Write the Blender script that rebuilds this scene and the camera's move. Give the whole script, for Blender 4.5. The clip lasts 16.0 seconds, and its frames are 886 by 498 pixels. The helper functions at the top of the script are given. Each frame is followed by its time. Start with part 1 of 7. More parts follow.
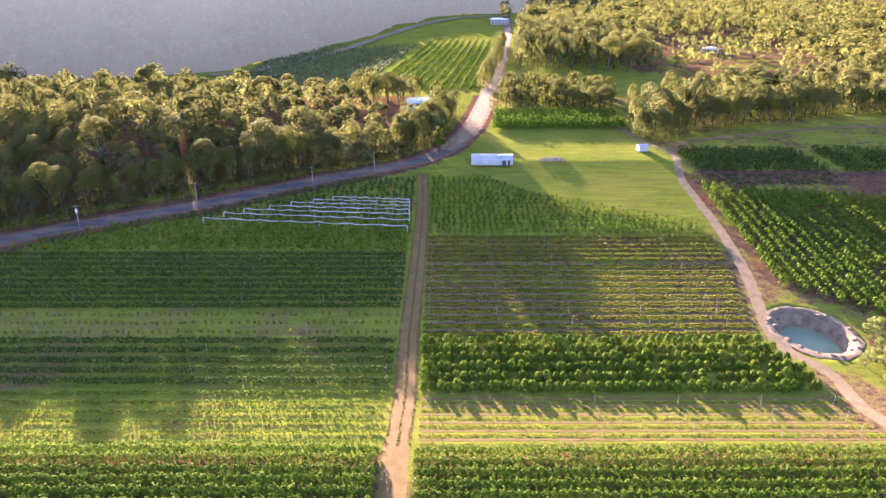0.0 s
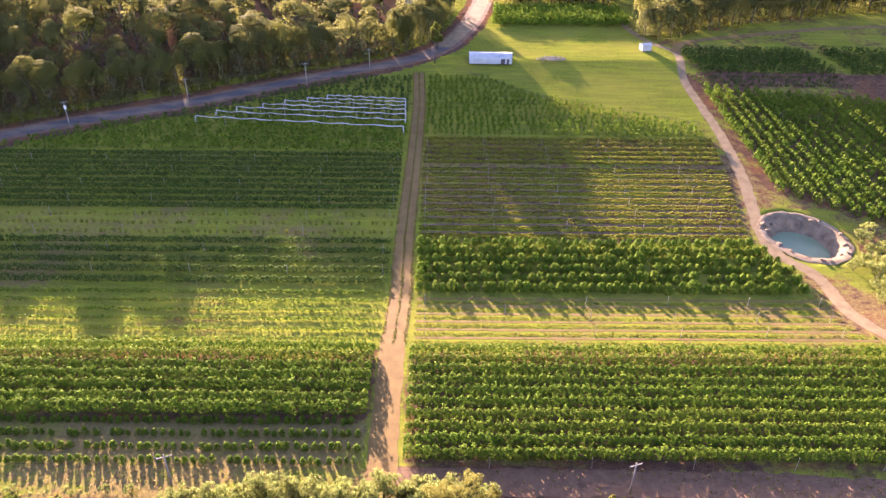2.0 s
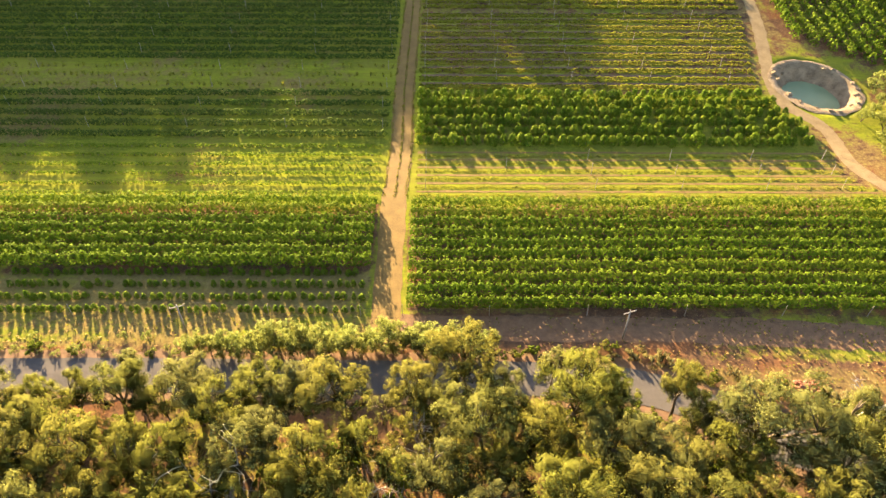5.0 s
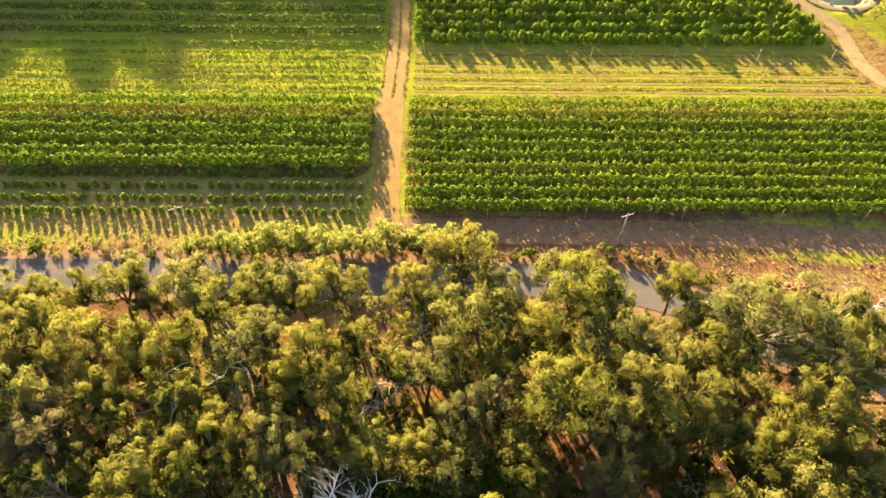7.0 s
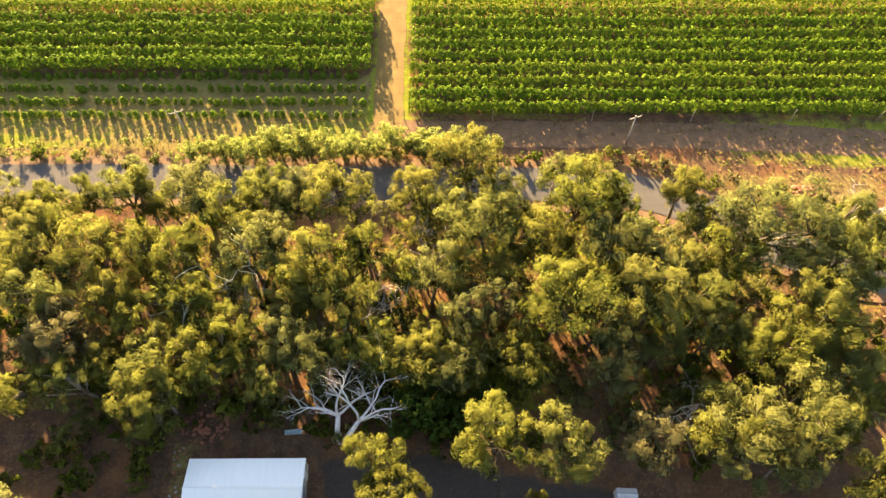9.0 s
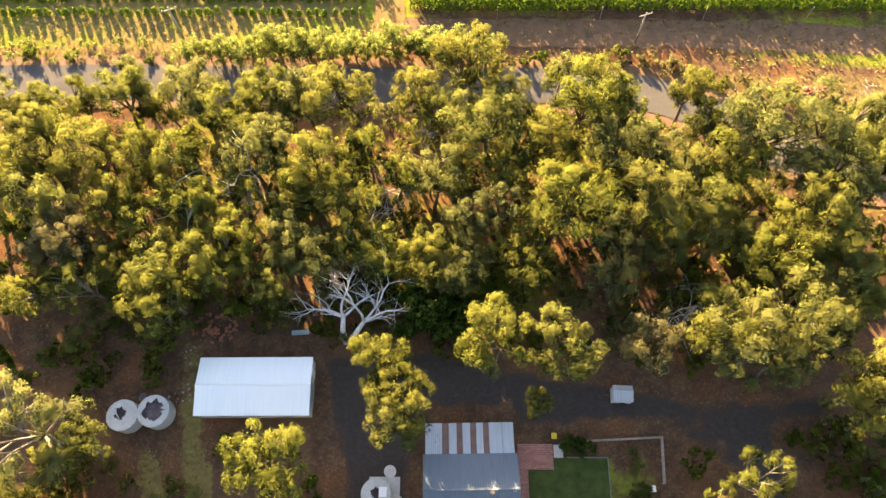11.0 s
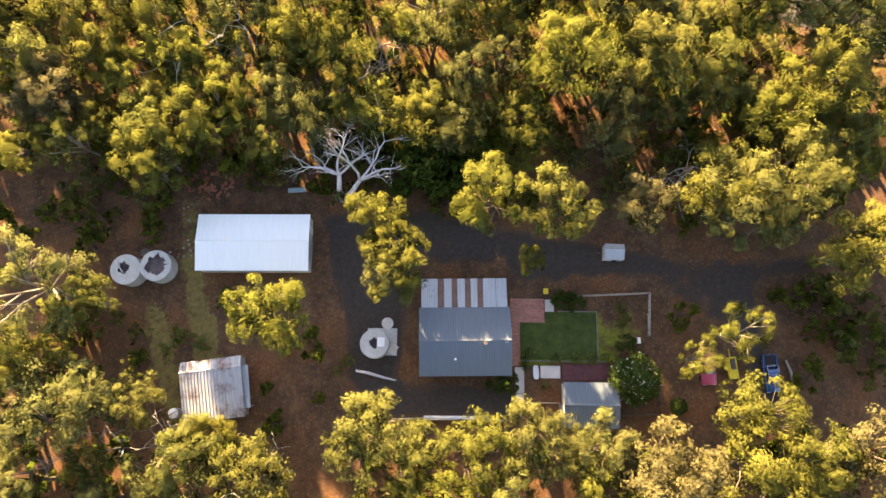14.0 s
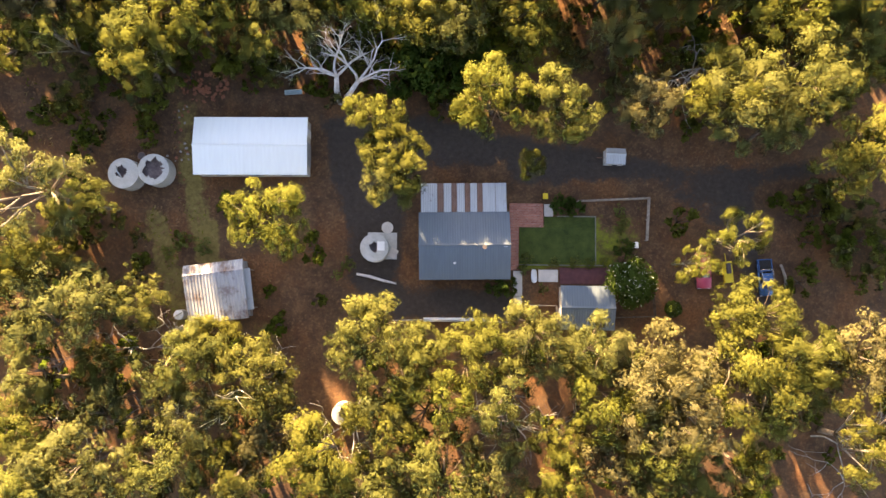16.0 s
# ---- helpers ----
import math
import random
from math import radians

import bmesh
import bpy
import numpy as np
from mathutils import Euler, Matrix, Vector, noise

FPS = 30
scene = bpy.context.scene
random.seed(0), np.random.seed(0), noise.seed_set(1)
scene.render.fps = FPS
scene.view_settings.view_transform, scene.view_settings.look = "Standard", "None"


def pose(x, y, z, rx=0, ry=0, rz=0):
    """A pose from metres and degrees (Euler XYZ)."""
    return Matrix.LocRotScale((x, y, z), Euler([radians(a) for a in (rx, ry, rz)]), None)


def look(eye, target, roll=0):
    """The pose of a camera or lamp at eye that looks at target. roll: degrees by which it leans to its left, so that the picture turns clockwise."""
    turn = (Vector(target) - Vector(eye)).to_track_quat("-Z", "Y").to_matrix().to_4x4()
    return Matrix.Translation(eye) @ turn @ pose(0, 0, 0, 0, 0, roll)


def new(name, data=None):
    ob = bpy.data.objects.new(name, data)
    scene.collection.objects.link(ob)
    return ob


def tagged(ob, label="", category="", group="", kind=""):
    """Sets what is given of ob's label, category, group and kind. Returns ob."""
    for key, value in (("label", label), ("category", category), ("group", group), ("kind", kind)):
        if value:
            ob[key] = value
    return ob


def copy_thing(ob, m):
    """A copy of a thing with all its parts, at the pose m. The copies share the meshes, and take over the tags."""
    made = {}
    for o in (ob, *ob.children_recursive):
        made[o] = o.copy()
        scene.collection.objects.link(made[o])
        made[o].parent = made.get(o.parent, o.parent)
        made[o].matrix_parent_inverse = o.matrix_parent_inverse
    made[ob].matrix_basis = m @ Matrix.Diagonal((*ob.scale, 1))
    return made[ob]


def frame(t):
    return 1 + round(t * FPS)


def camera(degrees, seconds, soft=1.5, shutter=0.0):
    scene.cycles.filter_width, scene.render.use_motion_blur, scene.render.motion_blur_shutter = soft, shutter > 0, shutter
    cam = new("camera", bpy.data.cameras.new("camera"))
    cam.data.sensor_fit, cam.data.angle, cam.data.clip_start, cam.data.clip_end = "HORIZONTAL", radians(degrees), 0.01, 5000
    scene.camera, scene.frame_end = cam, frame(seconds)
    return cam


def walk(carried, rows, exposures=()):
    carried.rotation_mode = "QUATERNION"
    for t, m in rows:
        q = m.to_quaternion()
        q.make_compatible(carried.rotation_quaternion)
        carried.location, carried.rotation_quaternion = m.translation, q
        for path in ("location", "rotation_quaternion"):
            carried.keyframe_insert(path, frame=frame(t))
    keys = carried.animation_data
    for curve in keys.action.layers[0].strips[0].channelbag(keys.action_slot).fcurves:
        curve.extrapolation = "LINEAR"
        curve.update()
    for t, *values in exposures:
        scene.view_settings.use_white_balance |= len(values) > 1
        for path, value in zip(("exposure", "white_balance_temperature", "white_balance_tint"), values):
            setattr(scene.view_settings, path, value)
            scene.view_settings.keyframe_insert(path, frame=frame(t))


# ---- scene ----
cam = camera(65.47, 16.0)
EYE = 85.0
# seconds, yaw, pitch, roll: a drone that hangs still and tilts down
ROWS = [
    (0.0, 0.09, -22.81, 0.11),
    (0.5, 0.08, -24.84, -0.14),
    (1.0, 0.03, -26.87, -0.36),
    (1.5, 0.03, -28.92, -0.45),
    (2.0, 0.03, -30.95, -0.52),
    (2.5, 0.03, -32.98, -0.57),
    (3.0, 0.02, -35.00, -0.60),
    (3.5, -0.02, -36.99, -0.46),
    (4.0, -0.05, -39.01, -0.31),
    (6.5, -0.04, -49.13, -0.24),
    (7.0, -0.01, -51.15, -0.48),
    (7.5, -0.01, -53.16, -0.37),
    (8.0, 0.01, -55.14, -0.50),
    (8.5, 0.05, -57.14, -0.31),
    (9.0, 0.05, -59.09, -0.04),
    (11.5, 0.21, -69.06, 0.16),
    (12.0, 0.29, -71.06, -0.11),
    (12.5, 0.33, -73.02, -0.19),
    (13.0, 0.36, -74.87, -0.22),
    (13.5, 0.39, -76.82, -0.19),
    (14.0, 0.43, -78.76, -0.25),
    (14.5, 0.46, -80.69, -0.02),
    (15.0, 0.48, -82.69, -0.15),
    (15.5, 0.52, -84.67, -0.24),
    (16.0, 0.54, -86.68, -0.30),
]
walk(cam, [(t, pose(0, 0, EYE, 90 + pitch, roll, yaw)) for t, yaw, pitch, roll in ROWS], [(0.0, 3.28, 5450, 50), (2.0, 3.24, 5800, 54), (4.0, 3.18, 6900, 30), (7.0, 3.24, 7700, 20), (9.0, 3.32, 7600, 20), (12.0, 3.48, 7500, 25), (16.0, 3.48, 7650, 28)])

# ---- light: low evening sun ahead and a little to the left ----
SUN_UP, SUN_LEFT = 14.3, 23.0
sun_way = Vector((-math.sin(radians(SUN_LEFT)) * math.cos(radians(SUN_UP)), math.cos(radians(SUN_LEFT)) * math.cos(radians(SUN_UP)), math.sin(radians(SUN_UP))))
world = bpy.data.worlds.new("evening_sky")
scene.world = world
world.use_nodes = True
wn = world.node_tree.nodes
sky = wn.new("ShaderNodeTexSky")
sky.sky_type, sky.sun_disc = "NISHITA", False
sky.sun_elevation, sky.sun_rotation = radians(SUN_UP), radians(-SUN_LEFT)
world.node_tree.links.new(sky.outputs[0], wn["Background"].inputs[0])
wn["Background"].inputs[1].default_value = 0.066
sun_data = bpy.data.lights.new("sun", "SUN")
sun_data.energy, sun_data.angle, sun_data.color = 5.0, radians(0.6), (1.0, 0.80, 0.46)
sun = new("sun", sun_data)
sun.matrix_world = look(sun_way * 300, (0, 0, 0))


# ---- materials ----
class Nodes:
    """A small builder for node materials."""

    def __init__(self, name):
        self.mat = bpy.data.materials.new(name)
        self.mat.use_nodes = True
        self.nt = self.mat.node_tree
        self.bsdf = self.nt.nodes["Principled BSDF"]
        self.out = self.nt.nodes["Material Output"]

    def node(self, kind, **inputs):
        n = self.nt.nodes.new("ShaderNode" + kind)
        for k, v in inputs.items():
            self.put(n.inputs[k.replace("_", " ")], v)
        return n

    def put(self, socket, v):
        if isinstance(v, bpy.types.NodeSocket):
            self.nt.links.new(v, socket)
        else:
            socket.default_value = v

    def coords(self, space="Object"):
        return self.node("TexCoord").outputs[space]

    def noise(self, scale, detail=4.0, space="Object", rough=0.6, vector=None, stretch=None):
        v = vector or self.coords(space)
        if stretch:
            m = self.node("Mapping", Scale=stretch)
            self.put(m.inputs["Vector"], v)
            v = m.outputs[0]
        return self.node("TexNoise", Vector=v, Scale=scale, Detail=detail, Roughness=rough).outputs["Fac"]

    def ramp(self, fac, stops):
        n = self.node("ValToRGB", Fac=fac)
        e = n.color_ramp.elements
        while len(e) < len(stops):
            e.new(0.5)
        for el, (p, c) in zip(e, stops):
            el.position, el.color = p, (*c, 1)
        return n.outputs[0]

    def steps(self, fac, lo, hi):
        n = self.node("MapRange")
        self.put(n.inputs[0], fac)
        n.inputs[1].default_value, n.inputs[2].default_value = lo, hi
        return n.outputs[0]

    def mix(self, fac, a, b, mode="MIX"):
        n = self.nt.nodes.new("ShaderNodeMix")
        n.data_type, n.blend_type = "RGBA", mode
        for s, v in ((n.inputs[0], fac), (n.inputs[6], a), (n.inputs[7], b)):
            self.put(s, (*v, 1) if isinstance(v, tuple) and len(v) == 3 else v)
        return n.outputs[2]

    def math(self, op, a, b=0.0):
        n = self.nt.nodes.new("ShaderNodeMath")
        n.operation = op
        self.put(n.inputs[0], a)
        self.put(n.inputs[1], b)
        return n.outputs[0]

    def bump(self, height, strength=0.4, distance=0.05):
        n = self.node("Bump", Height=height, Strength=strength, Distance=distance)
        self.put(self.bsdf.inputs["Normal"], n.outputs[0])

    def done(self, colour, rough=0.85, metal=0.0, spec=0.3):
        self.put(self.bsdf.inputs["Base Color"], (*colour, 1) if isinstance(colour, tuple) and len(colour) == 3 else colour)
        self.put(self.bsdf.inputs["Roughness"], rough)
        self.put(self.bsdf.inputs["Metallic"], metal)
        self.bsdf.inputs["Specular IOR Level"].default_value = spec
        return self.mat


def leaf_material(name, dark, light, odd, through_light=0.45, grey=None, airy=0.0):
    """Leaves: each leaf and each plant a little different, light shining through; airy: how open a spray of fine leaves is."""
    m = Nodes(name)
    per_leaf = m.node("NewGeometry").outputs["Random Per Island"]
    per_plant = m.node("ObjectInfo").outputs["Random"]
    patch = m.noise(0.35, 2.0)
    c = m.mix(m.math("ADD", m.math("MULTIPLY", per_leaf, 0.6), 0.2), dark, light)
    c = m.mix(m.math("MULTIPLY", m.steps(per_plant, 0.3, 1.0), 0.55), c, odd)
    c = m.mix(m.math("MULTIPLY", m.steps(patch, 0.45, 0.7), 0.35), c, odd)
    if grey:
        turn = m.math("FRACT", m.math("MULTIPLY", per_plant, 7.31))
        c = m.mix(m.math("MULTIPLY", m.steps(turn, 0.45, 0.95), 0.55), c, m.mix(per_leaf, tuple(v * 0.6 for v in grey), tuple(v * 1.35 for v in grey)))
    m.done(c, 0.8, spec=0.03)
    tr = m.node("BsdfTranslucent", Color=c)
    mixer = m.node("MixShader", Fac=through_light)
    m.nt.links.new(m.bsdf.outputs[0], mixer.inputs[1])
    m.nt.links.new(tr.outputs[0], mixer.inputs[2])
    if airy:
        gaps = m.node("MixShader", Fac=airy)
        m.nt.links.new(mixer.outputs[0], gaps.inputs[1])
        m.nt.links.new(m.node("BsdfTransparent").outputs[0], gaps.inputs[2])
        mixer = gaps
    m.nt.links.new(mixer.outputs[0], m.out.inputs[0])
    return m.mat


GUM = leaf_material("gum_leaves", (0.138, 0.16, 0.03), (0.194, 0.209, 0.043), (0.213, 0.197, 0.048), 0.54, (0.172, 0.186, 0.084), 0.38)
GUM_TAN = leaf_material("tan_gum_leaves", (0.136, 0.127, 0.056), (0.2, 0.178, 0.08), (0.18, 0.168, 0.06), 0.45, airy=0.36)
WOOD_LEAF = leaf_material("woodland_leaves", (0.138, 0.15, 0.032), (0.2, 0.205, 0.043), (0.213, 0.2, 0.047), 0.58, (0.14, 0.155, 0.06), 0.34)
SHRUB = leaf_material("shrub_leaves", (0.045, 0.08, 0.01), (0.12, 0.16, 0.02), (0.15, 0.15, 0.03))
WILLOW = leaf_material("pale_green_leaves", (0.165, 0.21, 0.052), (0.27, 0.315, 0.085), (0.25, 0.27, 0.075), 0.55, airy=0.3)
ORCHARD = leaf_material("orchard_leaves", (0.036, 0.08, 0.008), (0.135, 0.22, 0.016), (0.155, 0.205, 0.02), 0.32)
ORCHARD_DARK = leaf_material("dark_orchard_leaves", (0.035, 0.075, 0.014), (0.08, 0.13, 0.022), (0.09, 0.12, 0.026), 0.35)
# far crops paled and greyed: distance haze put into the leaf colour
FAR_CROP = leaf_material("hazed_crop_leaves", (0.11, 0.14, 0.05), (0.19, 0.22, 0.085), (0.19, 0.2, 0.09), 0.4)
GRASSY = leaf_material("grass_blades", (0.10, 0.13, 0.012), (0.22, 0.23, 0.025), (0.26, 0.22, 0.04), 0.4)
DRY = leaf_material("dry_grass_blades", (0.25, 0.18, 0.08), (0.42, 0.31, 0.14), (0.3, 0.2, 0.1))
FLOWER = leaf_material("white_flowers", (0.6, 0.6, 0.5), (0.8, 0.8, 0.7), (0.7, 0.75, 0.5), 0.2)


def bark_material(name, a, b):
    m = Nodes(name)
    n = m.noise(3.0, 6.0, stretch=(1, 1, 0.25))
    m.bump(n, 0.6, 0.05)
    return m.done(m.ramp(n, [(0.3, a), (0.7, b)]), 0.9)


BARK = bark_material("grey_brown_bark", (0.055, 0.04, 0.03), (0.16, 0.125, 0.095))
DEADWOOD = bark_material("bleached_dead_wood", (0.42, 0.40, 0.38), (0.76, 0.73, 0.70))
PALE_BARK = bark_material("pale_smooth_bark", (0.14, 0.115, 0.09), (0.32, 0.27, 0.22))
DEAD_GREY = bark_material("grey_dead_wood", (0.24, 0.225, 0.205), (0.46, 0.435, 0.4))
TIMBER = bark_material("weathered_timber", (0.22, 0.19, 0.16), (0.42, 0.37, 0.31))
POLE = bark_material("grey_pole_timber", (0.2, 0.18, 0.15), (0.38, 0.35, 0.31))


def plain(name, a, b, scale=1.5, rough=0.8, metal=0.0, bump=0.2, dist=0.03, spec=0.3):
    m = Nodes(name)
    n = m.noise(scale, 6.0)
    fine = m.noise(scale * 9, 3.0)
    f = m.math("ADD", m.math("MULTIPLY", n, 0.65), m.math("MULTIPLY", fine, 0.35))
    if bump:
        m.bump(fine, bump, dist)
    return m.done(m.ramp(f, [(0.33, a), (0.67, b)]), rough, metal, spec)


def ground_material():
    """One sheet of soil: litter, grass, straw and gravel mixed by the cover painted on it, broken up by noise."""
    m = Nodes("ground_cover")
    cover = m.node("Attribute")
    cover.attribute_name = "cover"
    sep = m.node("SeparateColor", Color=cover.outputs["Color"])
    big, mid, fine = m.noise(0.06, 3.0), m.noise(0.5, 5.0), m.noise(4.0, 5.0)
    speck = m.noise(1.6, 6.0, rough=0.75)
    litter = m.ramp(mid, [(0.3, (0.066, 0.04, 0.026)), (0.5, (0.12, 0.068, 0.038)), (0.7, (0.20, 0.115, 0.058))])
    litter = m.mix(m.steps(fine, 0.35, 0.75), litter, (0.06, 0.04, 0.03))
    rust = m.mix(m.steps(fine, 0.3, 0.7), (0.24, 0.10, 0.038), (0.11, 0.052, 0.026))
    litter = m.mix(m.math("MULTIPLY", m.steps(m.noise(0.11, 3.0), 0.48, 0.64), 0.6), litter, rust)
    twig = m.noise(2.2, 8.0, rough=0.85)
    litter = m.mix(m.math("MULTIPLY", m.steps(twig, 0.52, 0.68), 0.7), litter, (0.33, 0.19, 0.09))
    grass = m.ramp(speck, [(0.3, (0.065, 0.085, 0.014)), (0.55, (0.145, 0.17, 0.022)), (0.75, (0.25, 0.24, 0.045))])
    grass = m.mix(m.steps(big, 0.4, 0.65), grass, m.mix(fine, (0.14, 0.16, 0.02), (0.22, 0.2, 0.04)))
    streak = m.noise(0.35, 4.0, stretch=(0.25, 1.6, 1))
    grass = m.mix(m.math("MULTIPLY", m.steps(streak, 0.45, 0.7), 0.5), grass, (0.25, 0.30, 0.02))
    straw = m.ramp(speck, [(0.3, (0.12, 0.092, 0.032)), (0.55, (0.195, 0.152, 0.054)), (0.75, (0.28, 0.225, 0.088))])
    gravel = m.ramp(speck, [(0.3, (0.043, 0.036, 0.03)), (0.6, (0.066, 0.054, 0.045)), (0.8, (0.105, 0.084, 0.066))])
    broken = m.math("SUBTRACT", m.math("ADD", m.math("MULTIPLY", mid, 0.7), m.math("MULTIPLY", speck, 0.5)), 0.6)
    c = litter
    for socket, layer in ((2, gravel), (1, straw), (0, grass)):
        f = m.steps(m.math("ADD", sep.outputs[socket], broken), 0.4, 0.62)
        c = m.mix(f, c, layer)
    m.bump(speck, 0.5, 0.12)
    return m.done(c, 1.0, spec=0.0)


GROUND = ground_material()


def asphalt_material(name="worn_asphalt", dust=(0.16, 0.142, 0.125), amount=0.4):
    m = Nodes(name)
    m.bsdf.inputs["Coat Weight"].default_value = 0.0
    fine, big = m.noise(8.0, 4.0), m.noise(0.25, 4.0, stretch=(0.3, 1, 1))
    c = m.ramp(fine, [(0.3, (0.06, 0.057, 0.053)), (0.7, (0.11, 0.103, 0.096))])
    c = m.mix(m.math("MULTIPLY", m.steps(big, 0.4, 0.7), amount), c, dust)
    m.bump(fine, 0.2, 0.02)
    return m.done(c, 0.9, spec=0.04)


ASPHALT = asphalt_material()
ASPHALT_DUSTY = asphalt_material("dusty_asphalt", (0.22, 0.165, 0.105), 1.0)
DIRT = plain("orange_dirt", (0.12, 0.075, 0.021), (0.205, 0.135, 0.038), 0.4, 0.95, bump=0.4, dist=0.06)
MULCH_BROWN = plain("brown_bed_soil", (0.085, 0.055, 0.03), (0.16, 0.105, 0.058), 0.7, 0.95, bump=0.4, dist=0.05)
DIRT_PALE = plain("pale_dirt", (0.14, 0.1, 0.048), (0.25, 0.185, 0.09), 0.5, 0.95, bump=0.4, dist=0.06)
DIRT_RED = plain("red_dirt_shoulder", (0.10, 0.056, 0.03), (0.21, 0.125, 0.066), 0.8, 0.95, bump=0.4, dist=0.06)


# ---- mesh helpers ----
def link_mesh(name, verts, faces, mat, parent=None, label="", smooth=False):
    me = bpy.data.meshes.new(name)
    me.from_pydata([tuple(v) for v in verts], [], [tuple(f) for f in faces])
    me.materials.append(mat)
    if smooth:
        me.polygons.foreach_set("use_smooth", [True] * len(me.polygons))
    me.update()
    ob = new(name, me)
    if parent:
        ob.parent = parent
    if label:
        ob["label"] = label
    return ob


def quad_mesh(name, q, mat, soft=None):
    """A mesh of loose quads; q has the shape (count, 4, 3). soft: the directions in which the clumps of leaves face."""
    n = len(q)
    me = bpy.data.meshes.new(name)
    me.vertices.add(4 * n)
    me.vertices.foreach_set("co", np.ascontiguousarray(q, dtype=np.float32).ravel())
    me.loops.add(4 * n)
    me.loops.foreach_set("vertex_index", np.arange(4 * n, dtype=np.int32))
    me.polygons.add(n)
    me.polygons.foreach_set("loop_start", np.arange(0, 4 * n, 4, dtype=np.int32))
    me.polygons.foreach_set("loop_total", np.full(n, 4, dtype=np.int32))
    me.materials.append(mat)
    me.update(calc_edges=True)
    if soft is not None:
        me.polygons.foreach_set("use_smooth", np.ones(n, dtype=bool))
        me.normals_split_custom_set_from_vertices(np.repeat(unit(soft), 4, axis=0))
    return me


def part(name, bm, material, parent=None, label="", smooth=False):
    me = bpy.data.meshes.new(name)
    bm.to_mesh(me)
    bm.free()
    me.materials.append(material)
    if smooth:
        me.polygons.foreach_set("use_smooth", [True] * len(me.polygons))
    ob = new(name, me)
    if parent:
        ob.parent = parent
    if label:
        ob["label"] = label
    return ob


def unit(v):
    return v / np.maximum(np.linalg.norm(v, axis=-1, keepdims=True), 1e-9)


def leaf_quads(rng, centre, normal, size, aspect=0.6, hang=0.0):
    """Leaf-like quads at the given centres, facing about along normal; hang: how much they droop."""
    n = len(centre)
    nn = unit(normal)
    a = rng.normal(size=(n, 3))
    a[:, 2] -= hang
    a = unit(a - nn * (a * nn).sum(1, keepdims=True))
    b = np.cross(nn, a)
    s = (size * rng.uniform(0.6, 1.3, n))[:, None]
    a, b = a * s * 0.5, b * s * 0.5 * aspect
    bend = nn * s * rng.uniform(-0.2, 0.2, (n, 1))
    return np.stack([centre - a, centre - b + bend, centre + a, centre + b + bend], 1)


def clump_leaves(rng, centres, radii, counts, size, squash=0.8, droop=0.0, aspect=0.6, hang=0.0):
    """Leaves over the outsides of many small clumps."""
    idx = np.repeat(np.arange(len(centres)), counts)
    u = unit(rng.normal(size=(len(idx), 3)))
    u[:, 2] = np.where(u[:, 2] < -0.35, -u[:, 2], u[:, 2])
    core = rng.random(len(idx)) < 0.1
    r = radii[idx] * np.where(core, rng.uniform(0.3, 0.6, len(idx)), rng.uniform(0.75, 1.08, len(idx)))
    size = size * np.where(core, 2.4, 1.0)
    p = centres[idx] + u * r[:, None] * np.array([1, 1, squash])
    p[:, 2] -= droop * rng.random(len(idx)) ** 2
    soft = u + rng.normal(size=u.shape) * 0.28 + np.array([0, 0, 0.15])
    return leaf_quads(rng, p, u * 0.9 + rng.normal(size=u.shape) * 0.45, size, aspect, hang), soft


def tube(points, radii, sides=6):
    """Verts and faces of a tapered limb along points."""
    pts = [Vector(p) for p in points]
    verts, faces = [], []
    for i, p in enumerate(pts):
        d = (pts[min(i + 1, len(pts) - 1)] - pts[max(i - 1, 0)]).normalized()
        side = d.cross(Vector((0.3, 0.9, 0.2))).normalized()
        up = d.cross(side)
        for k in range(sides):
            a = 2 * math.pi * k / sides
            verts.append(p + (side * math.cos(a) + up * math.sin(a)) * radii[i])
    for i in range(len(pts) - 1):
        for k in range(sides):
            a, b = i * sides + k, i * sides + (k + 1) % sides
            faces.append((a, b, b + sides, a + sides))
    faces.append(tuple(range(sides - 1, -1, -1)))
    faces.append(tuple(range((len(pts) - 1) * sides, len(pts) * sides)))
    return verts, faces


def merge(pieces):
    verts, faces = [], []
    for v, f in pieces:
        o = len(verts)
        verts += v
        faces += [tuple(i + o for i in q) for q in f]
    return verts, faces


# ---- the lie of the land ----
HILL_FOOT = [(-1500, 400), (-600, 460), (-315, 500), (-250, 540), (-175, 590), (-131, 710), (-64, 930), (-13, 1040), (97, 1095), (300, 1250), (700, 1800)]


def hill_depth(x, y):
    """How far a place lies up the wooded hill to the north-west, in metres from its foot."""
    for (x0, y0), (x1, y1) in zip(HILL_FOOT, HILL_FOOT[1:]):
        if x0 <= x <= x1:
            return near_line(HILL_FOOT, x, y) if y > y0 + (y1 - y0) * (x - x0) / (x1 - x0) else 0.0
    return max(0.0, y - 380.0) if x < -1500 else max(0.0, y - 1800.0)


def rise(x, y):
    """Flat fields, with a long slope far behind them."""
    d = max(0.0, y - 650.0)
    k = 0.93 * (y - 300.0) - 0.45 * (x + 50.0) * (1 if x < -50 else 0.6)
    knoll = 7.0 * max(0.0, min(1.0, (k - 12.0) / 90.0)) * max(0.0, min(1.0, (-28.0 - x) / 45.0)) * max(0.0, min(1.0, (470.0 - y) / 70.0))
    return min(0.03 * d * d / (d + 120.0), 60.0) + knoll


def inside(poly, x, y):
    c = False
    for (x0, y0), (x1, y1) in zip(poly, poly[1:] + poly[:1]):
        if (y0 > y) != (y1 > y) and x < (x1 - x0) * (y - y0) / (y1 - y0) + x0:
            c = not c
    return c


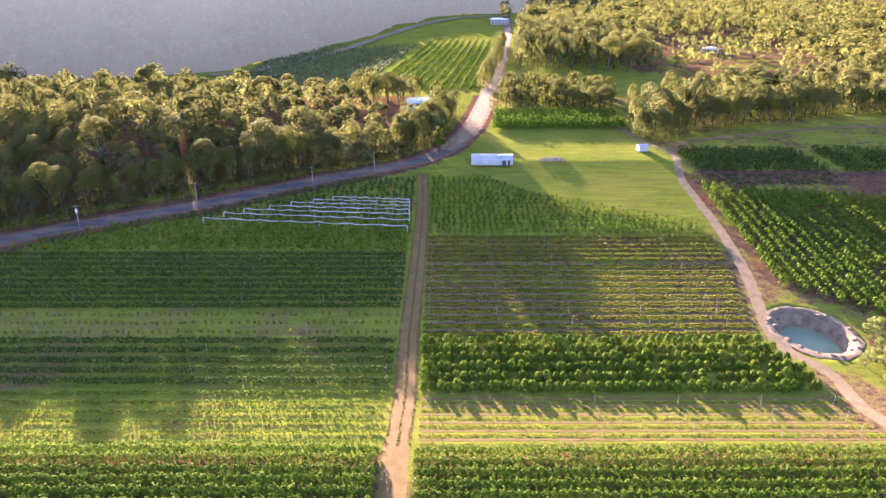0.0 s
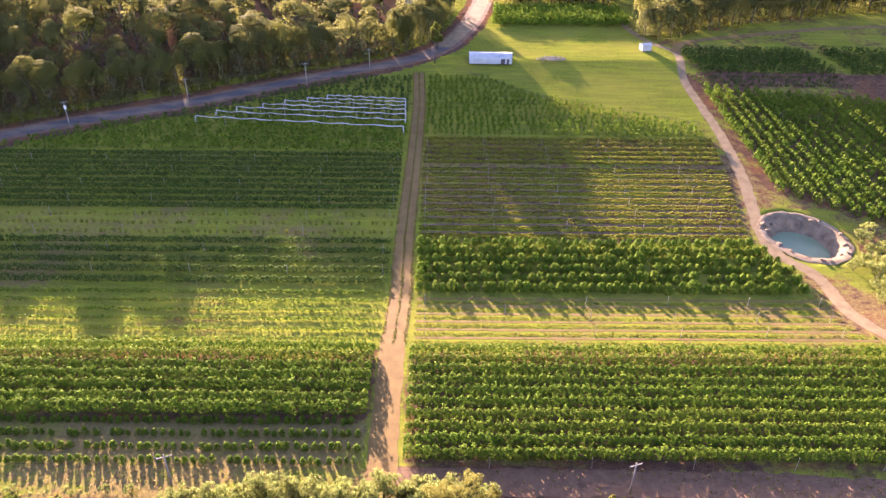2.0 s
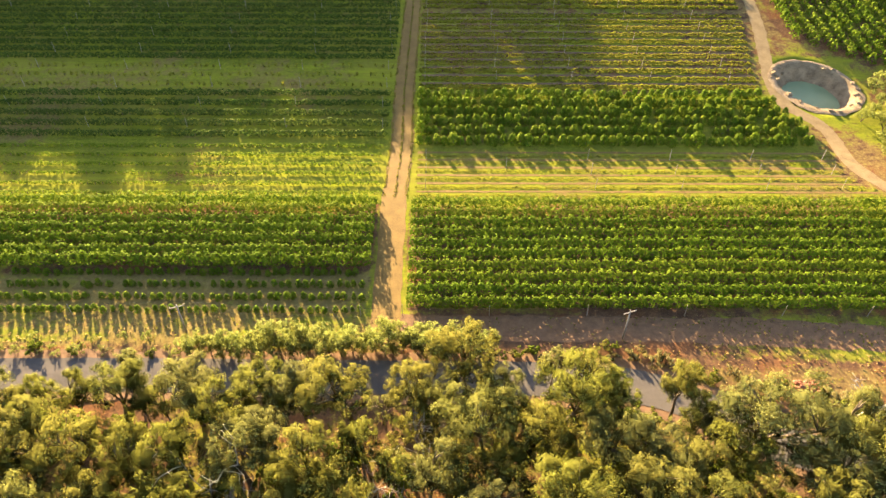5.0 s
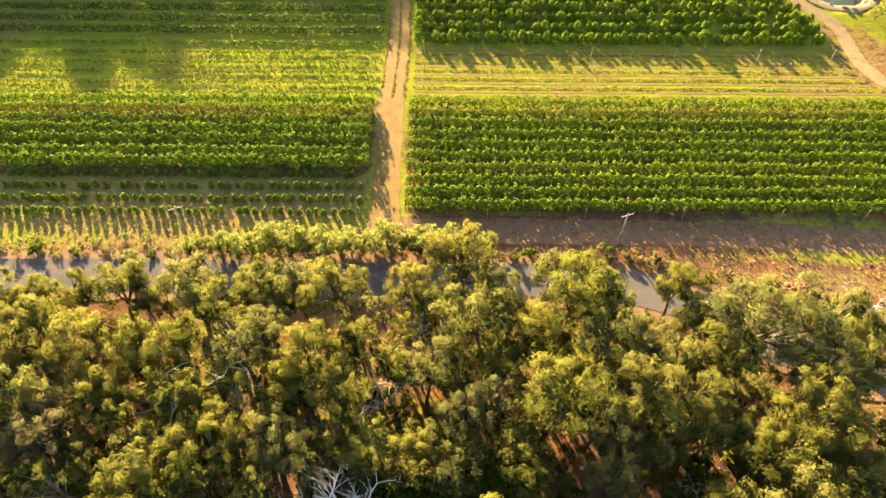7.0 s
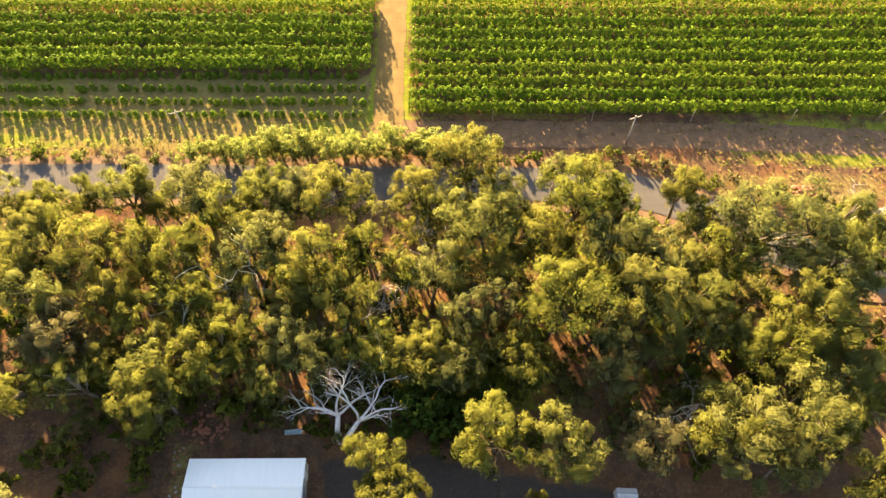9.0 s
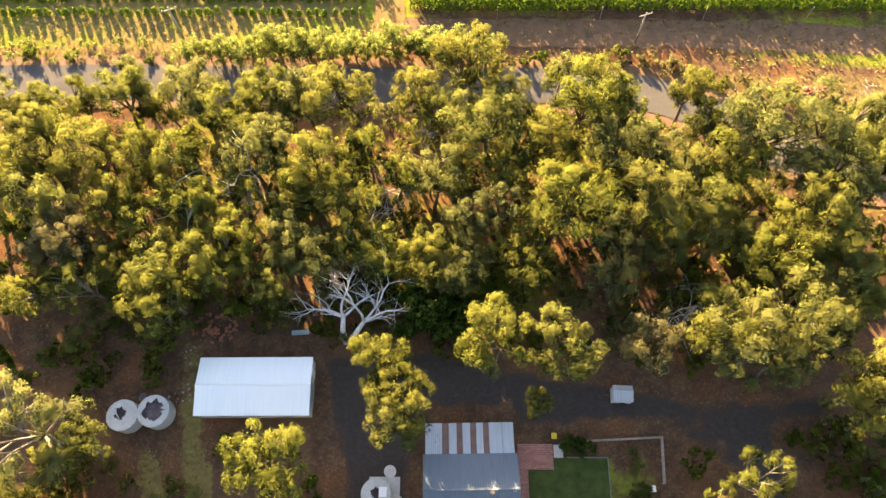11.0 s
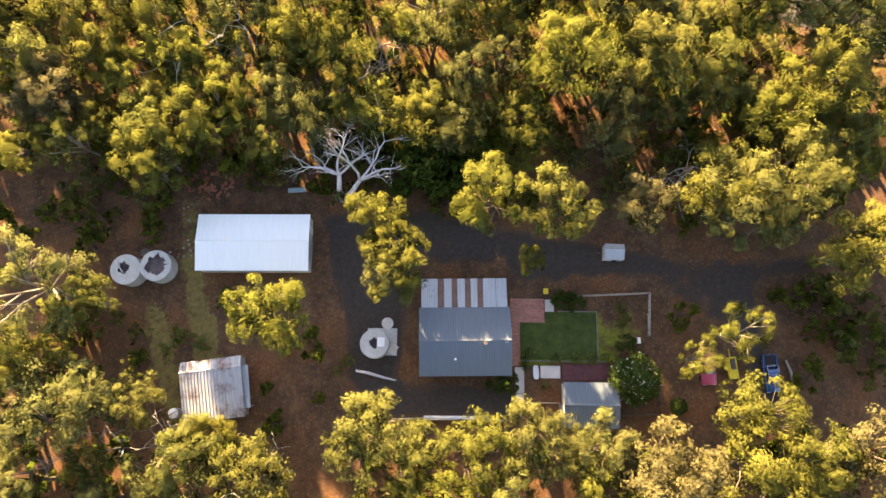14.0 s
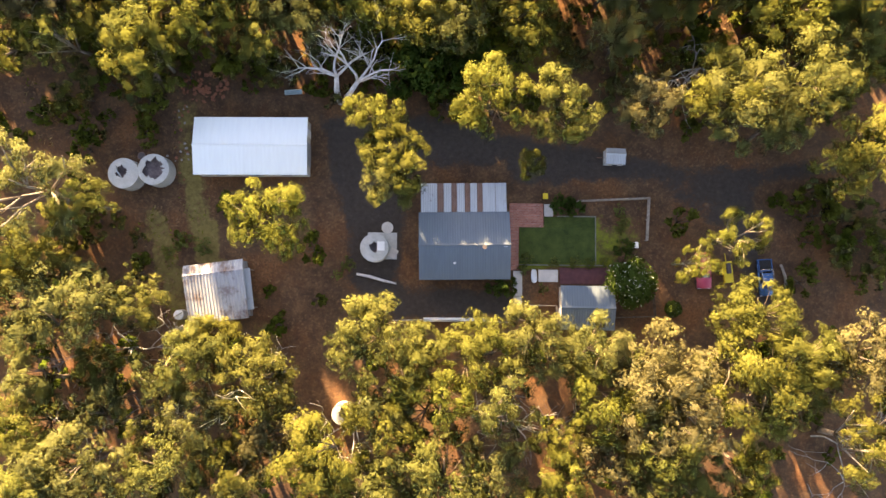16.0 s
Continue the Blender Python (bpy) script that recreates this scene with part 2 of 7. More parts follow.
def near_line(line, x, y):
    best = 1e9
    for (x0, y0), (x1, y1) in zip(line, line[1:]):
        dx, dy = x1 - x0, y1 - y0
        s = max(0, min(1, ((x - x0) * dx + (y - y0) * dy) / (dx * dx + dy * dy)))
        best = min(best, math.hypot(x - x0 - s * dx, y - y0 - s * dy))
    return best


FAR_ROAD = [(-420, -20), (-260, 120), (-146, 209), (-125, 224.5), (-91, 246), (-53, 276), (-17, 301.5), (1, 326), (13.3, 368), (21.6, 413), (35, 514), (57, 695), (84, 960), (100, 1300)]
LANE = FAR_ROAD[7:]
NEAR_ROAD = [(-300, 62), (-140, 63), (-68, 62.9), (-48, 63.0), (-12, 62.6), (8.4, 62.5), (20, 62.0), (30, 60.8), (37, 58), (43, 53.5), (52, 49.8), (62, 46.5), (90, 38), (160, 10), (260, -40)]
TRACK = [(-9.1, 68), (-9.0, 76), (-9.0, 90), (-9.0, 106), (-8.4, 122), (-8.7, 146), (-8.2, 185), (-8.0, 215), (-8.0, 247), (-9.5, 285)]
SIDE_TRACK = [(150, 60), (110, 90), (88, 112), (85.5, 131), (80.5, 141), (81.5, 154), (88.5, 185), (94, 222), (99, 275), (108, 318), (100, 340), (96, 375), (98, 420)]
SIDE_SPUR = [(108, 320), (118, 338), (150, 352), (215, 372), (300, 380)]
YARD_GRAVEL = [(-17, 26), (-14, 22), (0, 22.5), (8, 20), (20, 18.2), (33, 16.5), (40, 16.5), (52, 17.5), (52, 14.5), (40, 12.5), (40.5, 6), (42, -3), (39, -4), (36, 2), (33.5, 7.5), (29.5, 9.5), (26, 12.8), (8.5, 12.5), (8, 14.5), (-3, 14), (-4, 1), (8.5, 0.5), (13, -4), (-6, -5), (-9, -2.6), (-12.5, 0), (-12.5, 7), (-14, 13)]
SUNLIT_STRAW_LINES = [[(-31.8, 22), (-31, 14), (-28.4, 3.3), (-24.5, -2)], [(-35, 8), (-31, -6)], [(-21, -5), (-19.4, -10), (-18.8, -16)]]
LAWN_POLY = [(9.9, 7.7), (12.3, 7.8), (12.7, 9.0), (19.1, 9.3), (25.5, 11.0), (25.2, 3.6), (19.3, 3.2), (9.8, 2.6)]
PADDOCK = [(12, 290), (35, 257), (90, 224), (94, 240), (100, 280), (108, 318), (96, 372), (25, 368), (16, 345)]


def cover_at(x, y):
    """Grass, straw and gravel at a place on the ground."""
    n = noise.noise((x * 0.05, y * 0.05, 0)) + 0.5 * noise.noise((x * 0.21, y * 0.21, 3))
    road = near_line(NEAR_ROAD, x, y)
    g = s = b = 0.0
    if y < 58 and road > 4:
        g, s = 0.42 + 0.35 * n, 0.05 - 0.3 * n
        if y < 27:
            g, s = 0.05 + 0.3 * n, -0.1 - 0.2 * n
        wx, wy = x + 1.6 * noise.noise((x * 0.35, y * 0.35, 12)), y + 1.6 * noise.noise((x * 0.35, y * 0.35, 15))
        if -48 < x < 60 and inside(YARD_GRAVEL, wx, wy):
            edge = near_line(YARD_GRAVEL + YARD_GRAVEL[:1], x, y)
            b, g, s = (0.8 if x < 27 else 0.72) * min(1.0, 0.35 + edge / 3.0) + 0.15 * n, -0.2, -0.1
        # straw along these lines, raised to stand in for sun streaks on dirt too
        for line in SUNLIT_STRAW_LINES:
            d = near_line(line, x, y)
            if d < 2.0:
                s, g, b = max(s, 0.75 - 0.2 * d + 0.3 * n), g * 0.3 - 0.2, 0
        if inside(LAWN_POLY, x, y):
            g, s, b = (0.8 if x < 19.5 else 0.6) + 0.4 * n, 0, 0
    elif y < 75.2:
        left = x < -6
        s = 0.65 if left else 0.25
        g = 0.42 + 0.4 * n if left else 0.15 + 0.3 * n
        if x > 24:
            bank = max(0.0, min(1.0, (x - 24) / 10)) * max(0.0, min(1.0, (66.3 - y - 0.1 * max(0.0, 40 - x)) / 2))
            g, s = 0.5 + 0.5 * n - 0.5 * bank, 0.1 + 0.42 * bank
        if road < 5.5:
            s, g = 0.45, -0.1
    elif y < 290:
        g, s = 0.74 + 0.25 * n, 0.3
        if x < -12 and y < 86.5:
            g, s = 0.34 + 0.45 * n, 0.72
        elif (x < -12 or x > -6) and y < 104:
            g, s = 0.4 + 0.3 * n, -0.2
        elif x < -12 and y < 124.5:
            g, s = 0.78 + 0.3 * n, 0.5
        elif x > -6 and y < 122:
            g, s = 0.56 + 0.4 * n, 0.85
        elif x > -6 and 145 < y < 213:
            g, s = 0.5 + 0.3 * n, 0.5
        elif x < -12 and y < 200:
            g, s = 0.62 + 0.25 * n, 0.75
        if x > 82 and y < 165:
            g, s = 0.66 + 0.5 * n, 0.5
        if near_line(SIDE_TRACK, x, y) < 6:
            g -= 0.1
        if x > 93 and y > 176 - (x - 94):
            g, s = 0.42 + 0.3 * n, 0.2
        if x < -14 and y > 200 and near_line(FAR_ROAD, x, y) < 11:
            g, s = 0.1, 0.05
    else:
        g, s = 0.8 + 0.2 * n, -0.2
        if near_line(FAR_ROAD, x, y) < 9:
            g, s = 0.0, 0.2
        if x > 96:
            g, s = 0.6 + 0.3 * n, 0.4
        if y > 470 and x < 170:
            g, s = 0.75 + 0.2 * n, -0.3
        if y > 560 and x > 155:
            g, s = 0.42 + 0.5 * n, 0.35 - 0.2 * n
    if 268 < y < 286 and x > 100:
        g, s = 0.2 + 0.4 * n, 0.1
    if -420 < x < -20 and 322 + 0.66 * (x + 14) < y < 470:
        g, s = 0.25 + 0.2 * n, -0.3
    if inside(PADDOCK, x, y):
        g, s = 0.85 + 0.2 * n, 0.42
    return g, s, b


def axis(stops):
    """Grid lines with the given steps between the given stops."""
    out = [stops[0][0]]
    for (a, step), (b, _) in zip(stops, stops[1:]):
        n = max(1, round((b - a) / step))
        out += [a + (b - a) * (i + 1) / n for i in range(n)]
    return out


def build_ground():
    xs = axis([(-4500, 400), (-500, 40), (-220, 5), (-80, 1.25), (106, 4), (230, 40), (500, 400), (4500, 1)])
    ys = axis([(-1500, 200), (-100, 10), (-40, 1.2), (78, 3), (132, 1.5), (168, 3), (480, 12), (700, 60), (1500, 300), (4800, 1)])
    verts, cols = [], []
    for y in ys:
        for x in xs:
            z = rise(x, y)
            if y < 58:
                z += 0.12 * noise.noise((x * 0.3, y * 0.3, 7)) - 0.06
            if abs(x - 91) < 12 and abs(y - 149) < 15:
                e = math.hypot((x - 91) / 8.0, (y - 149.5) / 10.5)
                z -= 5.0 * max(0.0, min(1.0, (1.25 - e) / 0.5))
            verts.append((x, y, z))
            cols.append((*cover_at(x, y), 1.0))
    w = len(xs)
    faces = [(j * w + i, j * w + i + 1, (j + 1) * w + i + 1, (j + 1) * w + i) for j in range(len(ys) - 1) for i in range(w - 1)]
    ob = link_mesh("ground", verts, faces, GROUND, smooth=True)
    at = ob.data.color_attributes.new("cover", "FLOAT_COLOR", "POINT")
    at.data.foreach_set("color", np.array(cols, dtype=np.float32).ravel())
    tagged(ob, "brown litter, green grass and dry straw over flat farmland", "ground", kind="structure")


build_ground()


def strip(name, line, width, z, mat, label, seed, step=1.5, ragged=0.25, category="road", crown=0.0):
    """A road or track along a line, with uneven edges."""
    rng = random.Random(seed)
    pts = [Vector((*p, 0)) for p in line]
    fine = []
    for i in range(len(pts) - 1):
        p0, p1, p2, p3 = pts[max(i - 1, 0)], pts[i], pts[i + 1], pts[min(i + 2, len(pts) - 1)]
        n = max(2, int((p2 - p1).length / step))
        n = min(n, 60)
        for k in range(n):
            t = k / n
            fine.append(0.5 * (2 * p1 + (p2 - p0) * t + (2 * p0 - 5 * p1 + 4 * p2 - p3) * t * t + (3 * p1 - p0 - 3 * p2 + p3) * t ** 3))
    fine.append(pts[-1])
    across = (-1, -0.55, 0, 0.55, 1)
    verts, faces = [], []
    for i, p in enumerate(fine):
        d = (fine[min(i + 1, len(fine) - 1)] - fine[max(i - 1, 0)]).normalized()
        side = Vector((d.y, -d.x, 0))
        for a in across:
            w = width / 2 * a + (ragged * noise.noise((p.x * 0.4, p.y * 0.4, seed + a)) if abs(a) == 1 else 0)
            q = p + side * w
            verts.append((q.x, q.y, rise(q.x, q.y) + z + crown * (1 - a * a)))
    for i in range(len(fine) - 1):
        for k in range(4):
            a = i * 5 + k
            faces.append((a, a + 1, a + 6, a + 5))
    return tagged(link_mesh(name, verts, faces, mat, smooth=True), label, category, kind="structure")


strip("road_shoulder", NEAR_ROAD, 9.4, 0.09, DIRT_RED, "reddish dirt verge beside the asphalt road", 1, ragged=0.9)
strip("road", NEAR_ROAD, 6.2, 0.13, ASPHALT, "worn grey asphalt country road through trees", 2, ragged=0.15, crown=0.05)
strip("road_shoulder", FAR_ROAD, 11.5, 0.05, DIRT_RED, "reddish dirt verge beside the straight road", 3, ragged=1.4)
strip("road", FAR_ROAD[:9], 7.0, 0.09, ASPHALT_DUSTY, "grey asphalt road along the tall trees", 4, ragged=0.3)
strip("lane", LANE, 7.8, 0.12, DIRT_PALE, "pale gravel lane climbing between trees", 8, ragged=0.8)
strip("dirt_track", TRACK, 4.9, 0.025, DIRT, "orange dirt track between the orchard blocks", 5, ragged=0.35)
strip("dirt_track", [(-6.5, 72.4), (8, 72.3), (24, 72.2), (40, 71.9), (56, 71.3), (74, 70.0)], 5.4, 0.015, DIRT_RED, "reddish dirt headland below the hedged orchard rows", 9, ragged=1.0)
strip("dirt_track", SIDE_TRACK, 3.4, 0.025, DIRT_PALE, "pale dirt track past the farm dam", 6, ragged=0.5)
strip("dirt_track", SIDE_SPUR, 5.0, 0.07, DIRT, "dirt track along the edge of the wood", 7, ragged=1.0)


# ---- orchard rows ----
def plant_row(rng, x0, x1, y0, y1, spacing, radius, height, base, count, leaf, cone, gaps):
    """Leaf quads of one row of plants from (x0, y0) to (x1, y1)."""
    length = math.hypot(x1 - x0, y1 - y0)
    n = max(1, int(length / spacing))
    s = (np.arange(n) + rng.uniform(0.25, 0.75, n)) / n
    s = s[rng.random(n) > gaps]
    n = len(s)
    size = rng.uniform(0.7, 1.25, n)
    cx, cy = x0 + (x1 - x0) * s + rng.normal(0, 0.1, n), y0 + (y1 - y0) * s + rng.normal(0, 0.12, n)
    i = np.repeat(np.arange(n), np.maximum(4, (count * size).astype(int)))
    h = rng.random(len(i)) ** 0.75
    ang = rng.uniform(0, 2 * math.pi, len(i))
    taper = (1 - h * cone) * np.where(h < 0.2, 0.6 + 2 * h, 1.0)
    r = radius * size[i] * taper * np.sqrt(rng.uniform(0.25, 1.1, len(i)))
    p = np.stack([cx[i] + r * np.cos(ang), cy[i] + r * np.sin(ang), base + (height - base) * h * size[i] ** 0.5], 1)
    nrm = np.stack([np.cos(ang), np.sin(ang), 0.2 + 1.2 * h], 1) + rng.normal(0, 0.6, (len(i), 3))
    return leaf_quads(rng, p, nrm, leaf, 0.75), cx, cy, np.stack([np.cos(ang) * 0.7, np.sin(ang), 0.1 + 1.1 * h], 1) + rng.normal(0, 0.25, (len(i), 3))


def hedge_row(rng, x0, x1, y, spacing, half, height, per_metre, leaf, gaps):
    """Leaf quads of one hedged row: plants grown together into a lumpy roll of leaves."""
    n = max(1, int((x1 - x0) / spacing))
    lump, rise_by = rng.uniform(0.72, 1.25, n + 2), rng.uniform(0.86, 1.14, n + 2)
    lump[rng.random(n + 2) < gaps] = 0.35
    m = int((x1 - x0) * per_metre)
    s = rng.random(m) * n
    i = s.astype(int)
    f = s - i
    bulge = 0.5 + 0.5 * np.sin(np.pi * f)
    size = (lump[i] * (1 - f) + lump[i + 1] * f) * bulge ** 0.85
    shoot = np.where(rng.random(m) < 0.2, rng.uniform(1.0, 1.32, m), 1.0)
    tall = rise_by[i] * (0.78 + 0.22 * np.sin(np.pi * f)) * shoot
    phi = rng.uniform(-0.25, 1.25, m) * np.pi
    out = rng.uniform(0.82, 1.08, m)
    mid = height * 0.56
    p = np.stack([x0 + s / n * (x1 - x0), y + half * size * out * np.cos(phi) + rng.normal(0, 0.05, m), (mid + (height - mid) * out * np.sin(phi)) * tall], 1)
    soft = np.stack([(f - 0.5) * 0.9, np.cos(phi), np.sin(phi) + 0.1], 1) + rng.normal(0, 0.22, (m, 3))
    q = leaf_quads(rng, p, soft + rng.normal(0, 0.35, (m, 3)), leaf, 0.75)
    cx = x0 + (np.arange(n) + 0.5) / n * (x1 - x0)
    return q, cx, np.full(n, y), soft


def stems(name, cx, cy, height, radius, mat, parent):
    v, f = [], []
    for x, y in zip(cx, cy):
        o = len(v)
        for z in (0, height):
            v += [(x - radius, y - radius, z), (x + radius, y - radius, z), (x + radius, y + radius, z), (x - radius, y + radius, z)]
        f += [(o + k, o + (k + 1) % 4, o + 4 + (k + 1) % 4, o + 4 + k) for k in range(4)] + [(o + 4, o + 5, o + 6, o + 7)]
    return tagged(link_mesh(name, v, f, mat, parent), kind="stuff")


def orchard_block(name, label, group, ys, left, right, seed, mat, spacing, radius, height, base, count, leaf, cone=0.4, gaps=0.03, tilt=0.0, trunk=True, hedge=False):
    rng = np.random.default_rng(seed)
    for y in ys:
        x0, x1 = left(y), right(y)
        if x1 - x0 < 4:
            continue
        y = y + rng.normal(0, 0.08)
        q, cx, cy, soft = hedge_row(rng, x0, x1, y, spacing, radius, height * rng.uniform(0.95, 1.05), count, leaf, gaps) if hedge else plant_row(rng, x0, x1, y, y + tilt * (x1 - x0), spacing, radius, height * rng.uniform(0.92, 1.08), base, count, leaf, cone, gaps)
        row = tagged(new(name, None), label, "plant row", group)
        row.empty_display_size = 0.5
        leaves = new("foliage", quad_mesh("foliage", q, mat, soft))
        leaves.parent = row
        if trunk:
            stems("stem_line", cx, cy, base + 0.4, 0.05, BARK, row)


def tree_rows(name, label, group, ys, left, right, seed, mat, spacing, radius, height, count, leaf, cone, kinds=8):
    """Rows of plants that stand apart: each plant is a part of its row, with its own stem."""
    rng = np.random.default_rng(seed)
    crowns = []
    for k in range(kinds):
        q, _, _, soft = plant_row(rng, -0.5, 0.5, 0, 0, 1.0, radius, height, 0.12, count, leaf, cone, 0.0)
        crowns.append(quad_mesh("fruit_tree", q - np.array([q[:, :, 0].mean(), q[:, :, 1].mean(), 0]), mat, soft))
    v, f = tube([(0, 0, -0.05), (0.02, 0.01, height * 0.35), (0, 0, height * 0.6)], [0.06, 0.05, 0.03], 5)
    stem = bpy.data.meshes.new("stem")
    stem.from_pydata([tuple(p) for p in v], [], f)
    stem.materials.append(BARK)
    for y in ys:
        x0, x1 = left(y), right(y)
        row = tagged(new(name), label, "plant row", group)
        row.empty_display_size = 0.5
        row.matrix_basis = pose(0, y, 0)
        n = int((x1 - x0) / spacing)
        for k in range(n):
            if rng.random() < 0.03:
                continue
            tree = new("fruit_tree", crowns[rng.integers(kinds)])
            tree.parent = row
            wide = rng.uniform(0.85, 1.18)
            tree.matrix_basis = pose(x0 + (k + rng.uniform(0.3, 0.7)) * spacing, rng.normal(0, 0.12), 0, 0, 0, rng.uniform(0, 360)) @ Matrix.Diagonal((wide, wide, rng.uniform(0.8, 1.2), 1))
            new("stem", stem).parent = tree


def span(a, b, step):
    n = max(1, round((b - a) / step))
    return [a + (b - a) * (i + 0.5) / n for i in range(n)]


def west_edge(y):
    """Where the blocks end at the straight road."""
    for (x0, y0), (x1, y1) in zip(FAR_ROAD, FAR_ROAD[1:]):
        if y0 <= y + 6 <= y1:
            return max(-150.0, x0 + (x1 - x0) * (y + 6 - y0) / (y1 - y0) + 9)
    return -150.0


def east_edge(y):
    for (x0, y0), (x1, y1) in zip(SIDE_TRACK, SIDE_TRACK[1:]):
        lo, hi = min(y0, y1), max(y0, y1)
        if lo <= y <= hi:
            return x0 + (x1 - x0) * (y - y0) / (y1 - y0) - 4.0
    return 92.0


def minus(v):
    return lambda y: v


LEFT_END, RIGHT_START = -12.2, -5.6
tree_rows("young_tree_row", "young fruit trees in a row over tan straw mulch", "rows of young fruit trees", [75.7, 78.6, 81.5, 84.4], minus(-74), minus(LEFT_END), 11, ORCHARD, 1.4, 0.74, 1.4, 190, 0.27, 0.66)
orchard_block("fruit_tree_row", "dense leafy green fruit trees trained as a hedge", "hedged orchard rows", span(85.0, 104.2, 2.75), minus(-105), minus(LEFT_END), 12, ORCHARD, 1.45, 1.05, 2.85, 0.2, 118, 0.37, 0.35, 0.03, hedge=True)
orchard_block("sapling_row", "thin light-green saplings in grass", "rows of saplings", span(104.8, 124.4, 3.3), minus(-135), minus(LEFT_END), 13, ORCHARD, 1.5, 0.5, 0.8, 0.1, 24, 0.34, 0.4, 0.2, hedge=True)
orchard_block("fruit_tree_row", "dark green fruit trees trained as a hedge", "dark orchard rows", span(124.8, 146, 3.9), minus(-150), minus(LEFT_END + 0.5), 14, ORCHARD_DARK, 1.7, 0.9, 1.5, 0.2, 40, 0.46, 0.35, 0.02, hedge=True)
orchard_block("sapling_row", "thin green saplings in pale grass", "rows of saplings", span(146.5, 160, 3.9), minus(-150), minus(LEFT_END + 0.5), 15, GRASSY, 1.7, 0.55, 1.1, 0.05, 16, 0.45, 0.4, 0.15)
orchard_block("fruit_tree_row", "dark green fruit trees trained as a hedge", "dark orchard rows", span(160.5, 199, 3.9), minus(-150), minus(LEFT_END + 0.5), 16, ORCHARD_DARK, 1.9, 0.85, 1.35, 0.1, 34, 0.5, 0.35, 0.03, hedge=True)
orchard_block("fruit_tree_row", "leafy green fruit trees in a thick row", "leafy orchard rows", span(200, 226, 4.2), west_edge, minus(LEFT_END + 0.5), 17, ORCHARD, 2.2, 1.3, 2.6, 0.1, 36, 0.75, 0.3, 0.05)
orchard_block("fruit_tree_row", "leafy green fruit trees in a thick row", "leafy orchard rows", span(227, 276, 4.3), west_edge, minus(LEFT_END + 0.5), 18, ORCHARD_DARK, 2.2, 1.0, 2.3, 0.1, 26, 0.8, 0.3, 0.05)
orchard_block("fruit_tree_row", "dense leafy green fruit trees trained as a hedge", "hedged orchard rows", span(75.3, 103.8, 2.86), minus(RIGHT_START), east_edge, 21, ORCHARD, 1.45, 1.0, 2.55, 0.2, 115, 0.37, 0.35, 0.02, hedge=True)
orchard_block("grass_row", "low yellow-green weeds along a bare trellis line", "bare trellis rows", span(105, 121, 2.7), minus(RIGHT_START + 0.5), east_edge, 22, GRASSY, 1.0, 0.5, 0.2, 0.02, 18, 0.26, 0.4, 0.1, trunk=False, hedge=True)
tree_rows("conical_tree_row", "bushy bright-green conical young trees", "rows of conical trees", span(122.2, 145.2, 3.85), minus(RIGHT_START), east_edge, 23, ORCHARD, 1.8, 1.45, 2.4, 340, 0.35, 0.68)
orchard_block("grass_row", "low strip of green grass between brown soil lines", "grass strips", span(146, 190, 3.85), minus(RIGHT_START + 0.3), east_edge, 24, GRASSY, 1.2, 1.25, 0.32, 0.02, 30, 0.5, 0.4, 0.03, trunk=False, hedge=True)
orchard_block("sapling_row", "light-green saplings along a trellis line", "rows of saplings", span(191, 213, 3.9), minus(RIGHT_START + 0.3), east_edge, 25, GRASSY, 1.5, 0.8, 0.9, 0.02, 26, 0.55, 0.4, 0.08, hedge=True)


def soil_lines():
    """Bare soil under the trellis wires of the mown blocks."""
    lines = [(y + 1.9, 1.0, MULCH_BROWN) for y in span(146, 213, 3.85)] + [(y + 1.3, 0.55, DIRT) for y in span(105, 121, 2.7)]
    for k, (y, wide, mat) in enumerate(lines):
        strip("soil_line", [(RIGHT_START + 0.8, y), (40.0, y + 0.05), (east_edge(y) - 1.0, y)], wide, 0.035, mat, "narrow bare soil line under a trellis wire", 60 + k, ragged=0.3, category="soil")


soil_lines()


def track_grass():
    """The grassy crown between the wheel ruts of the upper track, and its weedy edges."""
    rng = np.random.default_rng(33)
    for off, thick, y0 in ((0.0, 0.32, 112), (2.2, 0.4, 100), (-2.3, 0.4, 100)):
        q = []
        for (xa, ya), (xb, yb) in zip(TRACK[3:], TRACK[4:]):
            q.append(plant_row(rng, xa + off, xb + off, ya, yb, 0.5, thick, 0.12, 0.07, 9, 0.24, 0.3, 0.25)[0])
        tagged(new("track_grass", quad_mesh("track_grass", np.concatenate(q), GRASSY)), "low grass along the dirt track's wheel ruts", "grass", kind="stuff")


track_grass()


def paddock_edge(y):
    """The slanting upper end of the block below the paddock."""
    if y < 224:
        return 89.0
    if y < 257:
        return 90 - (y - 224) / 33 * 55
    return 35 - (y - 257) / 33 * 23


orchard_block("fruit_tree_row", "yellow-green fruit trees in evening light", "upper orchard rows", span(214, 278, 4.2), minus(RIGHT_START + 0.2), lambda y: paddock_edge(y) - 2, 26, ORCHARD, 2.0, 0.8, 2.1, 0.1, 46, 0.55, 0.35, 0.04)


def eastern_block():
    """Separate small trees in rows that run north beside the side track."""
    rng = np.random.default_rng(27)
    for k in range(31):
        x = 95.5 + 3.4 * k
        top, low = 266 - k * 0.9, max(143, 174 - (x - 94.5) * 1.0)
        q, cx, cy, soft = plant_row(rng, x, x + (top - low) * 0.09, low, top, 2.2, 1.45, 3.0, 0.1, 76, 0.6, 0.66, 0.03)
        row = tagged(new("fruit_tree_row"), "small pointed green fruit trees in an open row", "plant row", "eastern orchard rows")
        row.empty_display_size = 0.5
        new("foliage", quad_mesh("foliage", q, ORCHARD, soft)).parent = row


